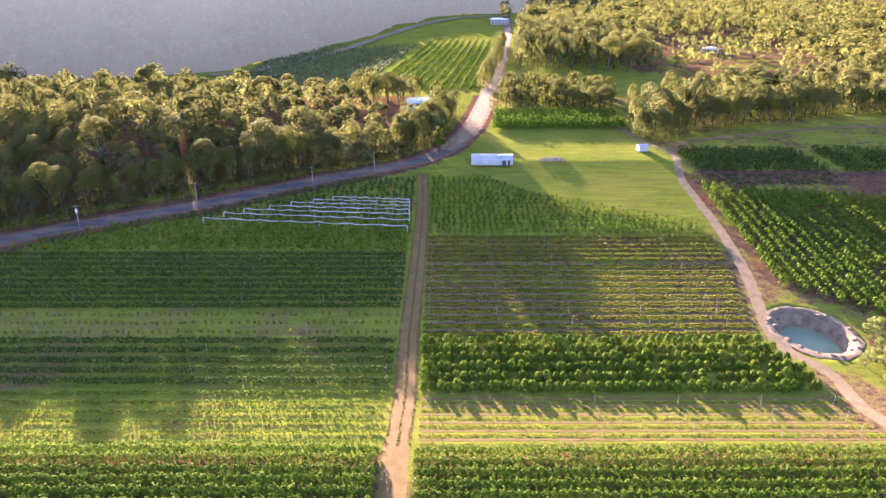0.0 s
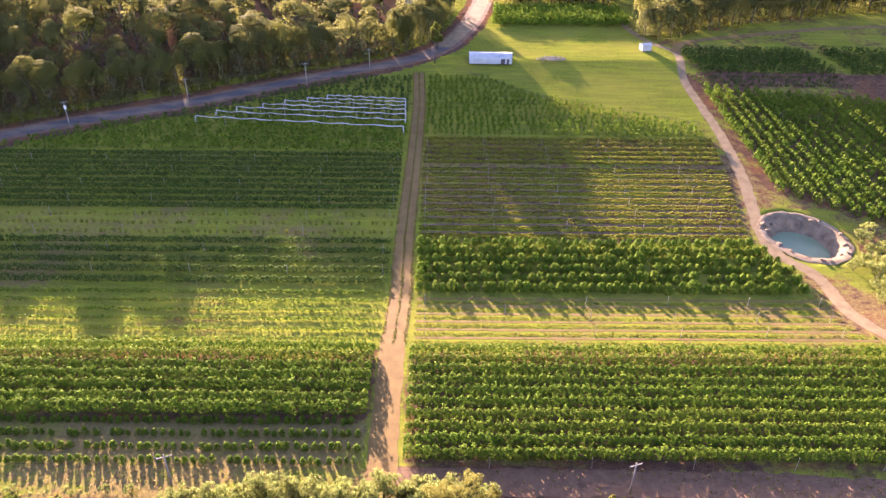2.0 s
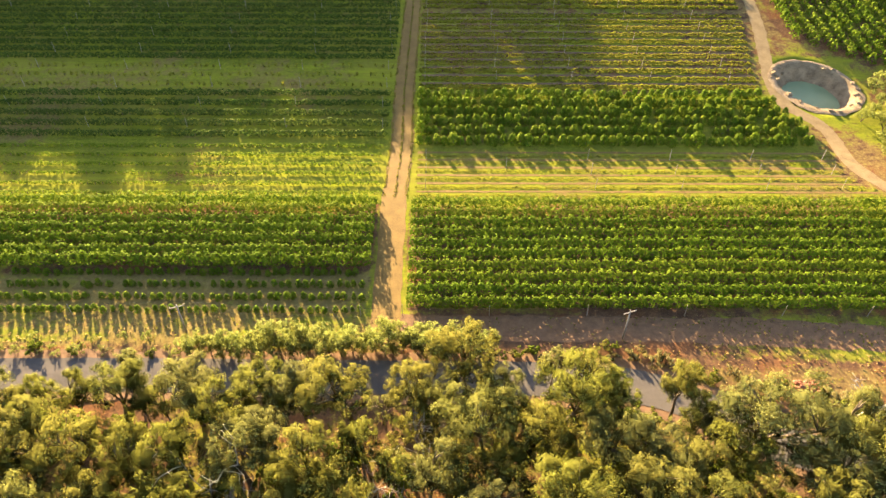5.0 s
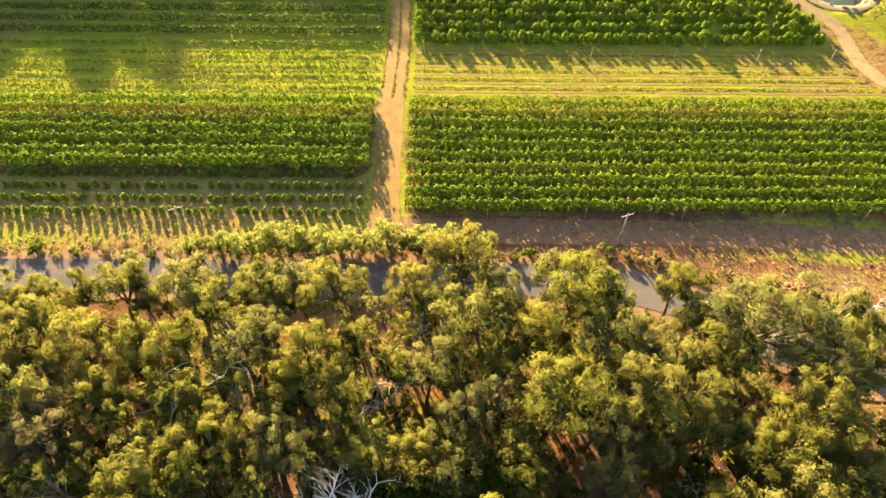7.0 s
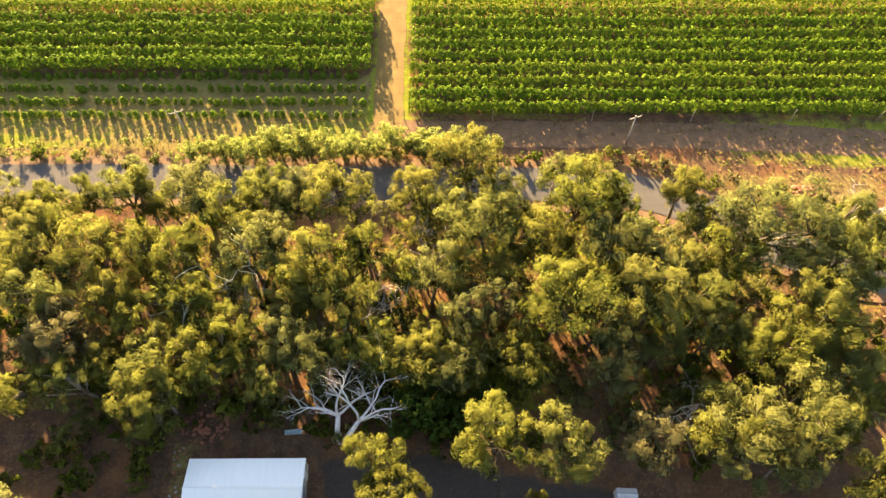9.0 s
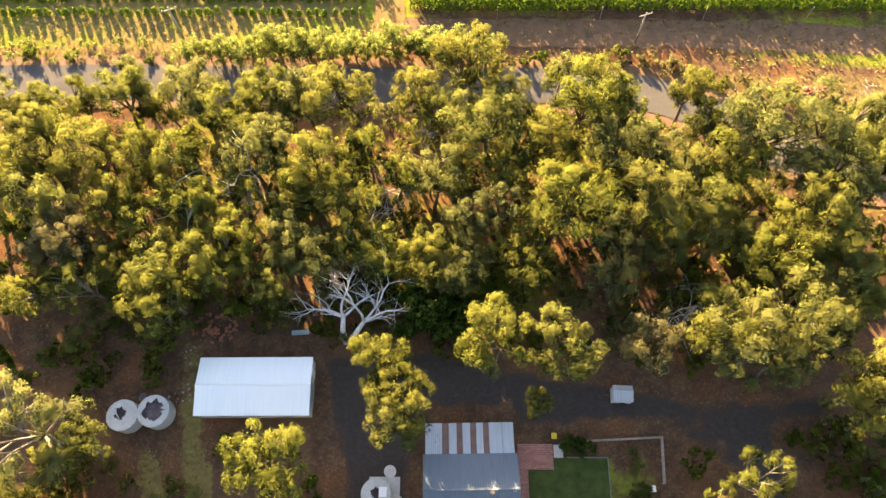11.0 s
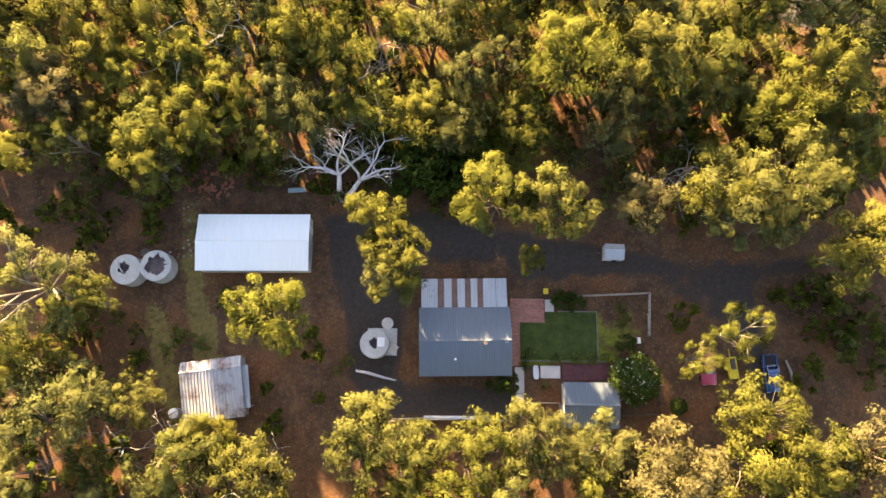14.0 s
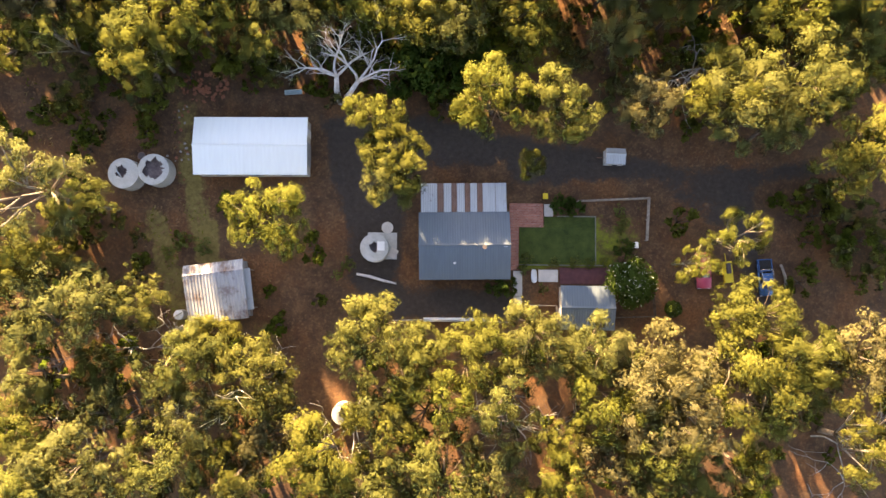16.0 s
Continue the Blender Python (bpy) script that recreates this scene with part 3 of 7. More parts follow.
eastern_block()
orchard_block("grass_row", "low dark shrubs on brown soil", "eastern low rows", span(269, 284, 3.8), lambda y: 103, minus(165), 28, ORCHARD_DARK, 1.6, 0.7, 0.8, 0.05, 12, 0.7, 0.4, 0.15, trunk=False)
orchard_block("fruit_tree_row", "dark green fruit trees in a thick row", "eastern orchard rows", span(286, 322, 3.8), lambda y: 110, minus(166), 29, ORCHARD_DARK, 2.2, 1.4, 3.4, 0.1, 34, 0.9, 0.5, 0.03)
orchard_block("fruit_tree_row", "dark green fruit trees in a thick row", "eastern orchard rows", span(286, 322, 3.8), lambda y: 174, minus(240), 30, ORCHARD_DARK, 2.2, 1.4, 3.4, 0.1, 34, 0.9, 0.5, 0.03)
orchard_block("vine_row", "bright yellow-green vines beyond the paddock", "vine rows", span(367, 405, 4.4), lambda y: 26 + (y - 367) * 0.08, lambda y: 98, 31, ORCHARD, 2.4, 1.6, 5.0, 0.05, 26, 0.95, 0.2, 0.02, trunk=False, hedge=True)


# ---- trees ----
def puff_leaves(rng, centres, radii, leaves, size, aspect, hang, squash=0.8, lumps=8):
    """Leaves of a crown of puffs, each a heap of small lumps that is dense on top and hangs in a fringe below."""
    n = len(centres)
    w = radii ** 2
    i = rng.choice(n, leaves, p=w / w.sum())
    way = unit(rng.normal(size=(n, lumps, 3)))
    way[:, :, 2] = np.abs(way[:, :, 2]) * 1.1 - 0.3
    way = unit(way)
    bulk = rng.uniform(0.42, 0.62, (n, lumps))
    j = rng.integers(0, lumps, leaves)
    u = unit(rng.normal(size=(leaves, 3)))
    u = np.where(((u * way[i, j]).sum(1) < -0.15)[:, None], -u, u)
    d = way[i, j] * 0.5 + u * (bulk[i, j] * rng.uniform(0.55, 1.15, leaves))[:, None]
    fringe = rng.random(leaves) < 0.22
    d[:, 2] = np.where(fringe, -np.abs(d[:, 2]) * 0.5 - rng.uniform(0.1, 0.7, leaves), d[:, 2])
    core = rng.random(leaves) < 0.07
    d = np.where(core[:, None], d * 0.5, d)
    p = centres[i] + d * radii[i][:, None] * np.array([1, 1, squash])
    soft = u * 0.5 + way[i, j] * 0.6 + rng.normal(size=u.shape) * 0.3 + np.array([0, 0, 0.12])
    q = leaf_quads(rng, p, u + rng.normal(size=u.shape) * 0.45, np.where(core, size * 2.8, size), aspect, np.where(fringe, hang * 2.0, hang))
    return q, soft


def gum_meshes(seed, radius, height, clumps, leaves, leaf, mat, bark=BARK, spread=0.75, aspect=0.5, low=0.58, fork_at=0.34, hang=0.0, dome=0.3, puff=0.25):
    """Trunk and crown meshes of one tree, standing at the origin."""
    rng = np.random.default_rng(seed)
    pieces, centres, radii = [], [], []
    fork = height * fork_at * rng.uniform(0.85, 1.2)
    lean = rng.normal(0, 0.05, 2) * height
    top = np.array([lean[0], lean[1], fork])
    base_r = height * 0.019 + 0.04
    pieces.append(tube([(0, 0, -0.2), (lean[0] * 0.3, lean[1] * 0.3, fork * 0.5), tuple(top)], [base_r * 1.25, base_r, base_r * 0.8], 7))
    limbs = 6
    for k in range(limbs):
        a = 2 * math.pi * (k + rng.uniform(-0.3, 0.3)) / limbs
        out = radius * rng.uniform(0.35, spread) * (0.2 if k == 0 else 1.0)
        end = np.array([top[0] + out * math.cos(a), top[1] + out * math.sin(a), height * rng.uniform(low, 0.9)])
        mid = top + (end - top) * 0.5 + np.array([rng.normal(0, 0.05), rng.normal(0, 0.05), 0.06]) * height
        pieces.append(tube([tuple(top), tuple(mid), tuple(end)], [base_r * 0.55, base_r * 0.38, base_r * 0.15], 5))
        for j in range(max(1, clumps // limbs)):
            tip = end + rng.normal(0, 1, 3) * radius * np.array([0.27, 0.27, 0.16])
            d = math.hypot(tip[0] - lean[0], tip[1] - lean[1])
            if d > radius * 0.86:
                tip[:2] = lean + (tip[:2] - lean) * radius * 0.86 / d
            tip[2] = min(tip[2], height * (0.96 - 0.24 * (d / radius) ** 2))
            centres.append(tip)
            radii.append(radius * puff * rng.uniform(0.7, 1.25))
            if j % 2 == 0:
                pieces.append(tube([tuple(mid), tuple((mid + tip) / 2 + rng.normal(0, 0.15, 3)), tuple(tip)], [base_r * 0.3, base_r * 0.2, base_r * 0.07], 4))
    centres, radii = np.array(centres), np.array(radii)
    v, f = merge(pieces)
    me = bpy.data.meshes.new("trunk")
    me.from_pydata([tuple(p) for p in v], [], f)
    me.materials.append(bark)
    me.polygons.foreach_set("use_smooth", [True] * len(me.polygons))
    q, soft = puff_leaves(rng, centres, radii, leaves, leaf, aspect, hang)
    q[:, :, 2] = np.maximum(q[:, :, 2], 0.03)
    round_out = unit((q.mean(1) - np.array([lean[0], lean[1], height * 0.55])) / np.array([radius, radius, height * 0.45]))
    return me, quad_mesh("crown", q, mat, unit(soft) * (1 - dome) + round_out * 1.2 * dome)


def stand_tree(meshes, x, y, sxy, sz, turn, label, name="gum_tree", group="", category="tree", z=0.0):
    root = tagged(new(name), label, category, group)
    root.empty_display_size = 0.5
    root.matrix_basis = pose(x, y, z, 0, 0, turn) @ Matrix.Diagonal((sxy, sxy, sz, 1))
    for n, me in zip(("trunk", "crown"), meshes):
        new(n, me).parent = root
    return root


GUMS = [gum_meshes(100 + i, 4.3, 10.8 + 0.5 * (i % 4), 48 + 6 * (i % 3), 7200, 0.325, GUM, aspect=0.5, hang=0.8, spread=0.72 + 0.06 * (i % 3), puff=0.235) for i in range(9)]
OPEN_GUMS = [gum_meshes(112 + i, 4.3, 11.0, 30, 4600, 0.28, GUM, bark=PALE_BARK, aspect=0.5, hang=0.8, puff=0.2, spread=0.9) for i in range(3)]
YOUNG_GUMS = [gum_meshes(120 + i, 4.3, 11.5, 24, 1500, 0.5, GUM, aspect=0.45, hang=1.0) for i in range(5)]
TAN_GUMS = [gum_meshes(140 + i, 4.3, 10.5, 54, 7200, 0.325, GUM_TAN, aspect=0.5, hang=0.8, puff=0.235) for i in range(3)]
SHRUBS = [gum_meshes(160 + i, 1.6, 2.6, 12, 420, 0.36, SHRUB, spread=0.6, low=0.3, fork_at=0.15) for i in range(4)]
SCRUB = [gum_meshes(166 + i, 1.6, 2.4, 14, 340, 0.36, GUM if i else SHRUB, spread=0.6, low=0.3, fork_at=0.15) for i in range(3)]
WILLOWS = [gum_meshes(170 + i, 2.6, 3.6, 30, 1900, 0.34, WILLOW, spread=0.72, low=0.36, fork_at=0.12, aspect=0.28, hang=-1.2, dome=0.15, puff=0.22) for i in range(3)]
def lobed_leaves(rng, x, y, z, r, h, per_tree, size, lobes=8, skirt=0.24):
    """Leaves of rounded crowns, each a heap of leafy lobes down to low branches, with the way that each leaf faces."""
    n = len(x)
    i = np.repeat(np.arange(n), per_tree)
    if np.ndim(size):
        size = size[i]
    way = unit(rng.normal(size=(n, lobes, 3)))
    way[:, :, 2] = np.abs(way[:, :, 2]) * 0.9 - 0.12
    way[:, 0] = rng.normal(0, 0.15, (n, 3)) + np.array([0, 0, 1.0])
    reach, bulk = rng.uniform(0.42, 0.62, (n, lobes)), rng.uniform(0.34, 0.5, (n, lobes))
    j = rng.integers(0, lobes, len(i))
    c = way[i, j] * reach[i, j][:, None]
    u = unit(rng.normal(size=(len(i), 3)))
    u = np.where(((u * way[i, j]).sum(1) < -0.25)[:, None], -u, u)
    d = c + u * (bulk[i, j] * rng.uniform(0.88, 1.06, len(i)))[:, None]
    low = rng.random(len(i)) < skirt
    a = rng.uniform(0, 2 * np.pi, len(i))
    flat = np.stack([np.cos(a), np.sin(a), np.full(len(i), 0.1)], 1)
    wide = rng.uniform(0.55, 0.85, len(i))
    d = np.where(low[:, None], flat * wide[:, None], d)
    up = np.where(low, rng.uniform(0.05, 0.6, len(i)), 0.6 + 0.41 * d[:, 2])
    u = np.where(low[:, None], flat, u)
    p = np.stack([x[i] + d[:, 0] * r[i], y[i] + d[:, 1] * r[i], z[i] + up * h[i]], 1)
    soft = u * 0.35 + unit(d) * 0.8 + rng.normal(size=u.shape) * 0.18 + np.array([0, 0, 0.15])
    return leaf_quads(rng, p, u + rng.normal(size=u.shape) * 0.3, size, 0.85), soft


def lobed_meshes(seed, leaves, size, lobes, skirt):
    """Trunk and crown of one rounded wood tree, 6 m in radius and 16 m high."""
    rng = np.random.default_rng(seed)
    pieces = [tube([(0, 0, -0.3), (0.2, 0.1, 4), (0.1, 0.3, 9)], [0.42, 0.33, 0.2], 6)]
    for k in range(4):
        a = k * 1.57 + rng.uniform(-0.4, 0.4)
        pieces.append(tube([(0.2, 0.1, 3.5 + k * 0.6), (1.4 * math.cos(a), 1.4 * math.sin(a), 7), (3.2 * math.cos(a), 3.2 * math.sin(a), 10.5)], [0.22, 0.16, 0.06], 5))
    v, f = merge(pieces)
    me = bpy.data.meshes.new("trunk")
    me.from_pydata([tuple(p) for p in v], [], f)
    me.materials.append(BARK)
    one = np.array([1.0])
    q, soft = lobed_leaves(rng, one * 0, one * 0, one * 0, one * 6.0, one * 16.0, leaves, size, lobes, skirt)
    return me, quad_mesh("crown", q, WOOD_LEAF, soft)


BUSHY_GUMS = [lobed_meshes(220 + i, 1250, 0.87, 8 + i % 3, 0.34) for i in range(6)]
TALL_GUMS = [lobed_meshes(240 + i, 1050, 0.9, 7 + i % 4, 0.12) for i in range(6)]
CYPRESS = [gum_meshes(195, 3.0, 17.0, 60, 1300, 0.9, SHRUB, spread=0.4)]

ROADSIDE = [(-58.9, 54.2, 2.3), (-55.1, 55.6, 1.9), (-49.6, 54.0, 2.5), (-44.9, 55.4, 3.3), (-44.0, 59.1, 2.1), (-40.5, 54.0, 1.8), (-34.0, 55.2, 4.0), (-37.2, 53.8, 2.3), (-29.4, 52.6, 3.7), (-26.0, 56.9, 3.0), (-22.0, 54.7, 2.5), (-19.0, 55.7, 3.3), (-12.8, 56.2, 4.5), (-3.9, 56.2, 3.1), (-1.0, 54.1, 2.6), (4.2, 59.1, 4.6), (7.4, 56.2, 2.8), (16.4, 60.9, 1.9), (17.3, 54.1, 5.1), (21.6, 56.7, 3.6), (24.4, 52.2, 2.6), (33.3, 56.2, 3.1), (35.0, 52.0, 2.7), (44.5, 47.5, 6.2), (39.5, 46.0, 4.0), (50.0, 44.0, 4.6), (36.8, 48.4, 3.0), (46.5, 41.5, 4.2), (53.8, 47.5, 4.2), (56.7, 45.0, 4.1)]
THICKET = [(-55.2, 47.4, 3.7), (-46.7, 46.0, 4.1), (-54.5, 50.4, 2.9), (-40.1, 46.2, 3.4), (-34.2, 46.2, 3.2), (-25.3, 46.0, 4.0), (-22.4, 48.8, 3.4), (-15.5, 44.3, 3.9), (-10.0, 47.0, 2.5), (-17.2, 41.8, 2.6), (-6.7, 43.6, 2.3), (5.8, 50.6, 5.0), (11.0, 48.6, 3.6), (20.5, 46.9, 4.1), (14.6, 47.1, 2.8), (27.3, 47.8, 3.4), (33.0, 45.4, 2.8), (30.0, 42.7, 3.0), (-49.9, 39.4, 4.0), (-55.1, 42.6, 3.3), (-43.4, 39.5, 3.0), (-39.4, 37.8, 3.2), (-33.1, 41.2, 3.3), (-30.8, 37.8, 2.9), (-25.3, 38.8, 3.2)]
WOOD = [(-19.8, 39.6, 2.6), (-13.1, 39.6, 3.3), (-1.6, 42.0, 3.4), (2.0, 42.7, 2.6), (2.6, 37.1, 2.9), (13.9, 38.0, 5.1), (19.3, 36.3, 3.2), (25.2, 41.9, 2.9), (26.6, 38.7, 4.5), (33.8, 39.4, 3.0), (32.9, 34.8, 2.6), (37.9, 34.8, 2.6), (44.3, 36.3, 4.6), (50.4, 36.3, 3.9), (-46.7, 33.3, 3.7), (-49.4, 33.4, 2.9), (-36.7, 31.8, 3.6), (-34.4, 27.6, 3.2), (-29.0, 30.5, 3.6), (-24.5, 31.8, 3.1), (-20.0, 33.4, 3.1), (-16.4, 31.8, 3.1), (-12.5, 33.4, 2.5)]
EDGE = [(-8.0, 31.5, 3.2), (7.5, 44.0, 3.2), (6.5, 38.5, 3.6), (17.5, 42.0, 3.0), (9.0, 34.0, 3.3), (27.5, 33.5, 2.8), (-21.0, 29.7, 3.1), (-3.5, 31.8, 3.1), (-1.5, 33.5, 2.7), (1.8, 30.4, 3.1), (10.1, 30.6, 3.3), (21.5, 33.3, 2.6), (21.2, 29.7, 2.9), (38.2, 31.9, 3.6), (43.1, 31.9, 3.6), (46.5, 29.7, 3.6), (50.7, 31.9, 3.1), (49.9, 27.1, 2.5), (-40.5, 30.5, 2.4), (-44.1, 29.1, 3.1), (-50.1, 29.1, 3.1)]
YARD = [(-34.9, 24.9, 3.6), (-45.9, 10.2, 5.8), (-49.5, 2.8, 3.8), (-40.5, 9.4, 2.8), (-46.7, 0.9, 3.3), (-40.9, -2.2, 5.0), (-34.0, -2.1, 2.8), (-20.6, 6.3, 4.2), (-7.4, 18.4, 3.0), (-4.6, 15.4, 3.4), (-5.6, 12.2, 3.0), (6.4, 22.4, 4.0), (13.2, 19.9, 3.7), (10.9, 14.6, 1.6), (25.1, 21.9, 3.5), (31.0, 25.0, 4.3), (32.9, 21.0, 4.6), (40.0, 23.1, 4.8), (38.0, 18.5, 3.3), (46.2, 23.5, 2.3), (47.3, 15.7, 4.5), (34.6, 6.2, 3.2), (29.4, 3.4, 2.4), (34.2, -2.4, 4.2), (35.0, -7.8, 5.3), (42.8, -6.8, 3.3), (48.2, -5.6, 5.2)]
BACK = [(-8.6, -5.6, 4.8), (-2.3, -8.0, 3.8), (4.6, -6.1, 4.1), (10.9, -6.7, 4.2), (7.8, -12.9, 4.8), (0.3, -13.0, 4.5), (-6.0, -11.8, 3.8), (17.8, -6.6, 3.9), (24.7, -8.4, 5.0), (21.5, -12.8, 5.0), (27.8, -14.0, 6.5), (34.4, -19.4, 3.3), (47.1, -16.9, 5.3), (40.6, -10.6, 4.2), (-27.3, -7.4, 3.9), (-24.6, -5.8, 3.0), (-31.0, -9.5, 3.4), (-20.4, -10.7, 4.6), (-44.6, -10.9, 3.3), (-44.4, -15.8, 4.4), (-39.9, -20.1, 5.8), (-26.5, -14.4, 4.1), (-22.1, -16.9, 3.7), (-17.1, -15.6, 4.0), (-12.7, -19.2, 5.3), (-0.9, -19.7, 5.5), (-5.9, -16.1, 3.9), (-33.3, -15.7, 2.8)]
BACK_LOW = [(-37.5, -13.0, 3.2), (-38.5, -8.8, 2.8), (-48.5, -5.5, 3.2), (19.6, -19.1, 3.4), (27.3, -18.6, 4.6), (14.2, -17.5, 3.0), (-31.5, -20.5, 4.2), (-8.2, -23.0, 4.4), (5.5, -20.4, 3.8), (-45.0, -22.5, 4.6), (12.6, -22.8, 3.8), (24.0, -23.0, 3.8), (31.5, -24.0, 3.6), (-22.5, -22.5, 3.8)]
TAN = [(-46.7, 33.3), (-49.4, 33.4), (27.8, -14.0), (19.6, -19.1), (25.1, 21.9), (24.7, -8.4), (48.2, -5.6), (-17.1, -15.6)]
OPEN = [(-45.9, 10.2), (-31.0, -9.5), (47.1, -16.9), (7.8, -12.9), (-25.3, 38.8), (-44.1, 29.1), (34.6, 6.2), (29.4, 3.4), (-33.3, -15.7), (-34.4, 27.6)]


def plant_wood():
    rng = random.Random(5)
    sets = ((ROADSIDE, "trees along the road", "olive-green gum tree beside the asphalt road"), (THICKET, "trees of the wood", "olive-green gum tree in dense bush"), (WOOD, "trees of the wood", "olive-green gum tree in dense bush"), (EDGE, "trees of the wood", "shaded gum tree at the wood's edge"), (YARD, "trees round the farmyard", "yellow-green gum tree over the farmyard dirt"), (BACK, "trees behind the house", "sunlit yellow-green gum tree behind the house"), (BACK_LOW, "trees behind the house", "sunlit yellow-green gum tree behind the house"))
    for (spots, group, label), tall, wide in zip(sets, (1.15, 1.25, 1.25, 1.15, 1.2, 1.1, 1.15), (1.22, 1.22, 1.22, 1.22, 1.2, 1.13, 1.16)):
        near = (EYE - 8.0 * tall) / (EYE - 8.0)
        for x, y, r in spots:
            s = r / 4.3 * near
            tan = any(abs(x - a) + abs(y - b) < 0.1 for a, b in TAN)
            bare = any(abs(x - a) + abs(y - b) < 0.1 for a, b in OPEN)
            kind = rng.choice(TAN_GUMS if tan else OPEN_GUMS if bare else GUMS)
            stand_tree(kind, x * near, y * near, s * wide, max(0.76, 0.6 + 0.46 * s) * tall, rng.uniform(0, 360), "gum tree with tan drying leaves among green trees" if tan else "sparse gum tree with pale bare limbs showing" if bare else label, group=group)


plant_wood()


def scatter(rng, area, count, apart, ok):
    """Places at random inside a box that keep apart and pass ok."""
    out = []
    for _ in range(count * 40):
        if len(out) >= count:
            break
        x, y = rng.uniform(area[0], area[1]), rng.uniform(area[2], area[3])
        if ok(x, y) and all((x - a) ** 2 + (y - b) ** 2 > apart * apart for a, b in out):
            out.append((x, y))
    return out


BUILT = [(-33, -14, 11, 24), (-41, -32, 11, 17), (-32, -21, -6, 5), (-11, -3, 2, 9), (-4, 28, -6, 15), (18, 24, 13, 20), (28, 45, -4, 8), (-16, 0, 14, 24)]


def clear_of_yard(x, y):
    return not any(a < x < b and c < y < d for a, b, c, d in BUILT) and not inside(YARD_GRAVEL, x, y) and near_line(NEAR_ROAD, x, y) > 6


def plant_undergrowth():
    rng = random.Random(8)
    for x, y in scatter(rng, (-68, 68, -34, 56), 190, 2.9, clear_of_yard):
        s = rng.uniform(0.9, 2.1) if y > 27 else rng.uniform(0.6, 1.4)
        stand_tree(rng.choice(SHRUBS), x, y, s, s * rng.uniform(0.8, 1.3), rng.uniform(0, 360), "low green shrub under gum trees", "shrub", "shrubs under the trees", "shrub")
    thicket = lambda x, y: not any(a - 0.8 < x < b + 0.8 and c - 0.8 < y < d + 0.8 for a, b, c, d in BUILT[:6]) and not inside(YARD_GRAVEL, x, y) and all(near_line(line, x, y) > 1.6 for line in SUNLIT_STRAW_LINES)
    for x, y in scatter(rng, (-50, 50, 21.5, 35), 95, 1.9, thicket) + scatter(rng, (-48, -35, -4, 24), 26, 2.0, thicket) + scatter(rng, (43.5, 55, 1, 13), 20, 2.2, thicket):
        s = rng.uniform(0.7, 1.5)
        stand_tree(rng.choice(SCRUB), x, y, s, s * rng.uniform(0.8, 1.3), rng.uniform(0, 360), "dense olive scrub at the wood's edge", "scrub_bush", "scrub at the wood's edge", "shrub")
    taken = ROADSIDE + THICKET + WOOD + EDGE + YARD + BACK + BACK_LOW
    open_wood = lambda x, y: clear_of_yard(x, y) and y > 27 and all(math.hypot(x - a, y - b) > 2.7 for a, b, _ in taken)
    for x, y in scatter(rng, (-62, 62, 27, 56), 90, 2.9, open_wood):
        s = rng.uniform(0.4, 0.66)
        stand_tree(rng.choice(YOUNG_GUMS), x, y, s, s * rng.uniform(0.7, 0.95), rng.uniform(0, 360), "slender young gum tree in dense bush", "young_gum_tree", group="young trees of the wood")
    # outer trees, mostly out of sight, added for shade and to close the wood
    for x, y in scatter(rng, (-85, 85, -45, 57), 36, 6.0, lambda x, y: clear_of_yard(x, y) and (abs(x) > 58 or y < -26)):
        s = rng.uniform(0.8, 1.25)
        stand_tree(rng.choice(YOUNG_GUMS), x, y, s, s, rng.uniform(0, 360), "olive-green gum tree in dense bush", "young_gum_tree", group="trees of the wood")


plant_undergrowth()


# ---- far woods ----
LEFT_EDGE = [(-330, 92), (-185, 203), (-152, 227), (-102, 264), (-56, 295), (-16, 317), (-6, 336), (1, 372), (6, 410)]
LEFT_WOOD = [(-460, 60), (-330, 98), (-185, 210), (-152, 233), (-102, 270), (-56, 301), (-24, 321), (-14, 340), (-40, 350), (-30, 372), (-60, 440), (-140, 452), (-300, 448), (-460, 400)]
HOUSE_SIDE = [(-52, 428), (-20, 432), (-14, 452), (-50, 470)]
RIGHT_EDGE = [(99, 350), (106, 344), (122, 356), (160, 378), (232, 408), (330, 405)]
RIGHT_WOOD = [(100, 360), (122, 364), (160, 386), (232, 416), (330, 412), (520, 400), (580, 640), (400, 590), (330, 520), (250, 474), (170, 452), (112, 428)]
LANE_WOOD = [(62, 585), (150, 570), (180, 620), (165, 810), (84, 810)]
BEHIND_VINES = [(34, 432), (104, 428), (112, 480), (42, 480)]
JOINED = []


def wood_tree(rng, x, y, r, h, group, label, single, meshes=None):
    """One tree of a wood: singly where one could count it, else among the joined rest."""
    if single:
        stand_tree(rng.choice(meshes or TALL_GUMS), x, y, r / 6.0, h / 16.0, rng.uniform(0, 360), label, "bushy_tree" if meshes is BUSHY_GUMS else "tall_tree", group, z=rise(x, y))
    else:
        if -0.8 * y < x < 0.75 * y:
            JOINED.append((x, y, r, h))


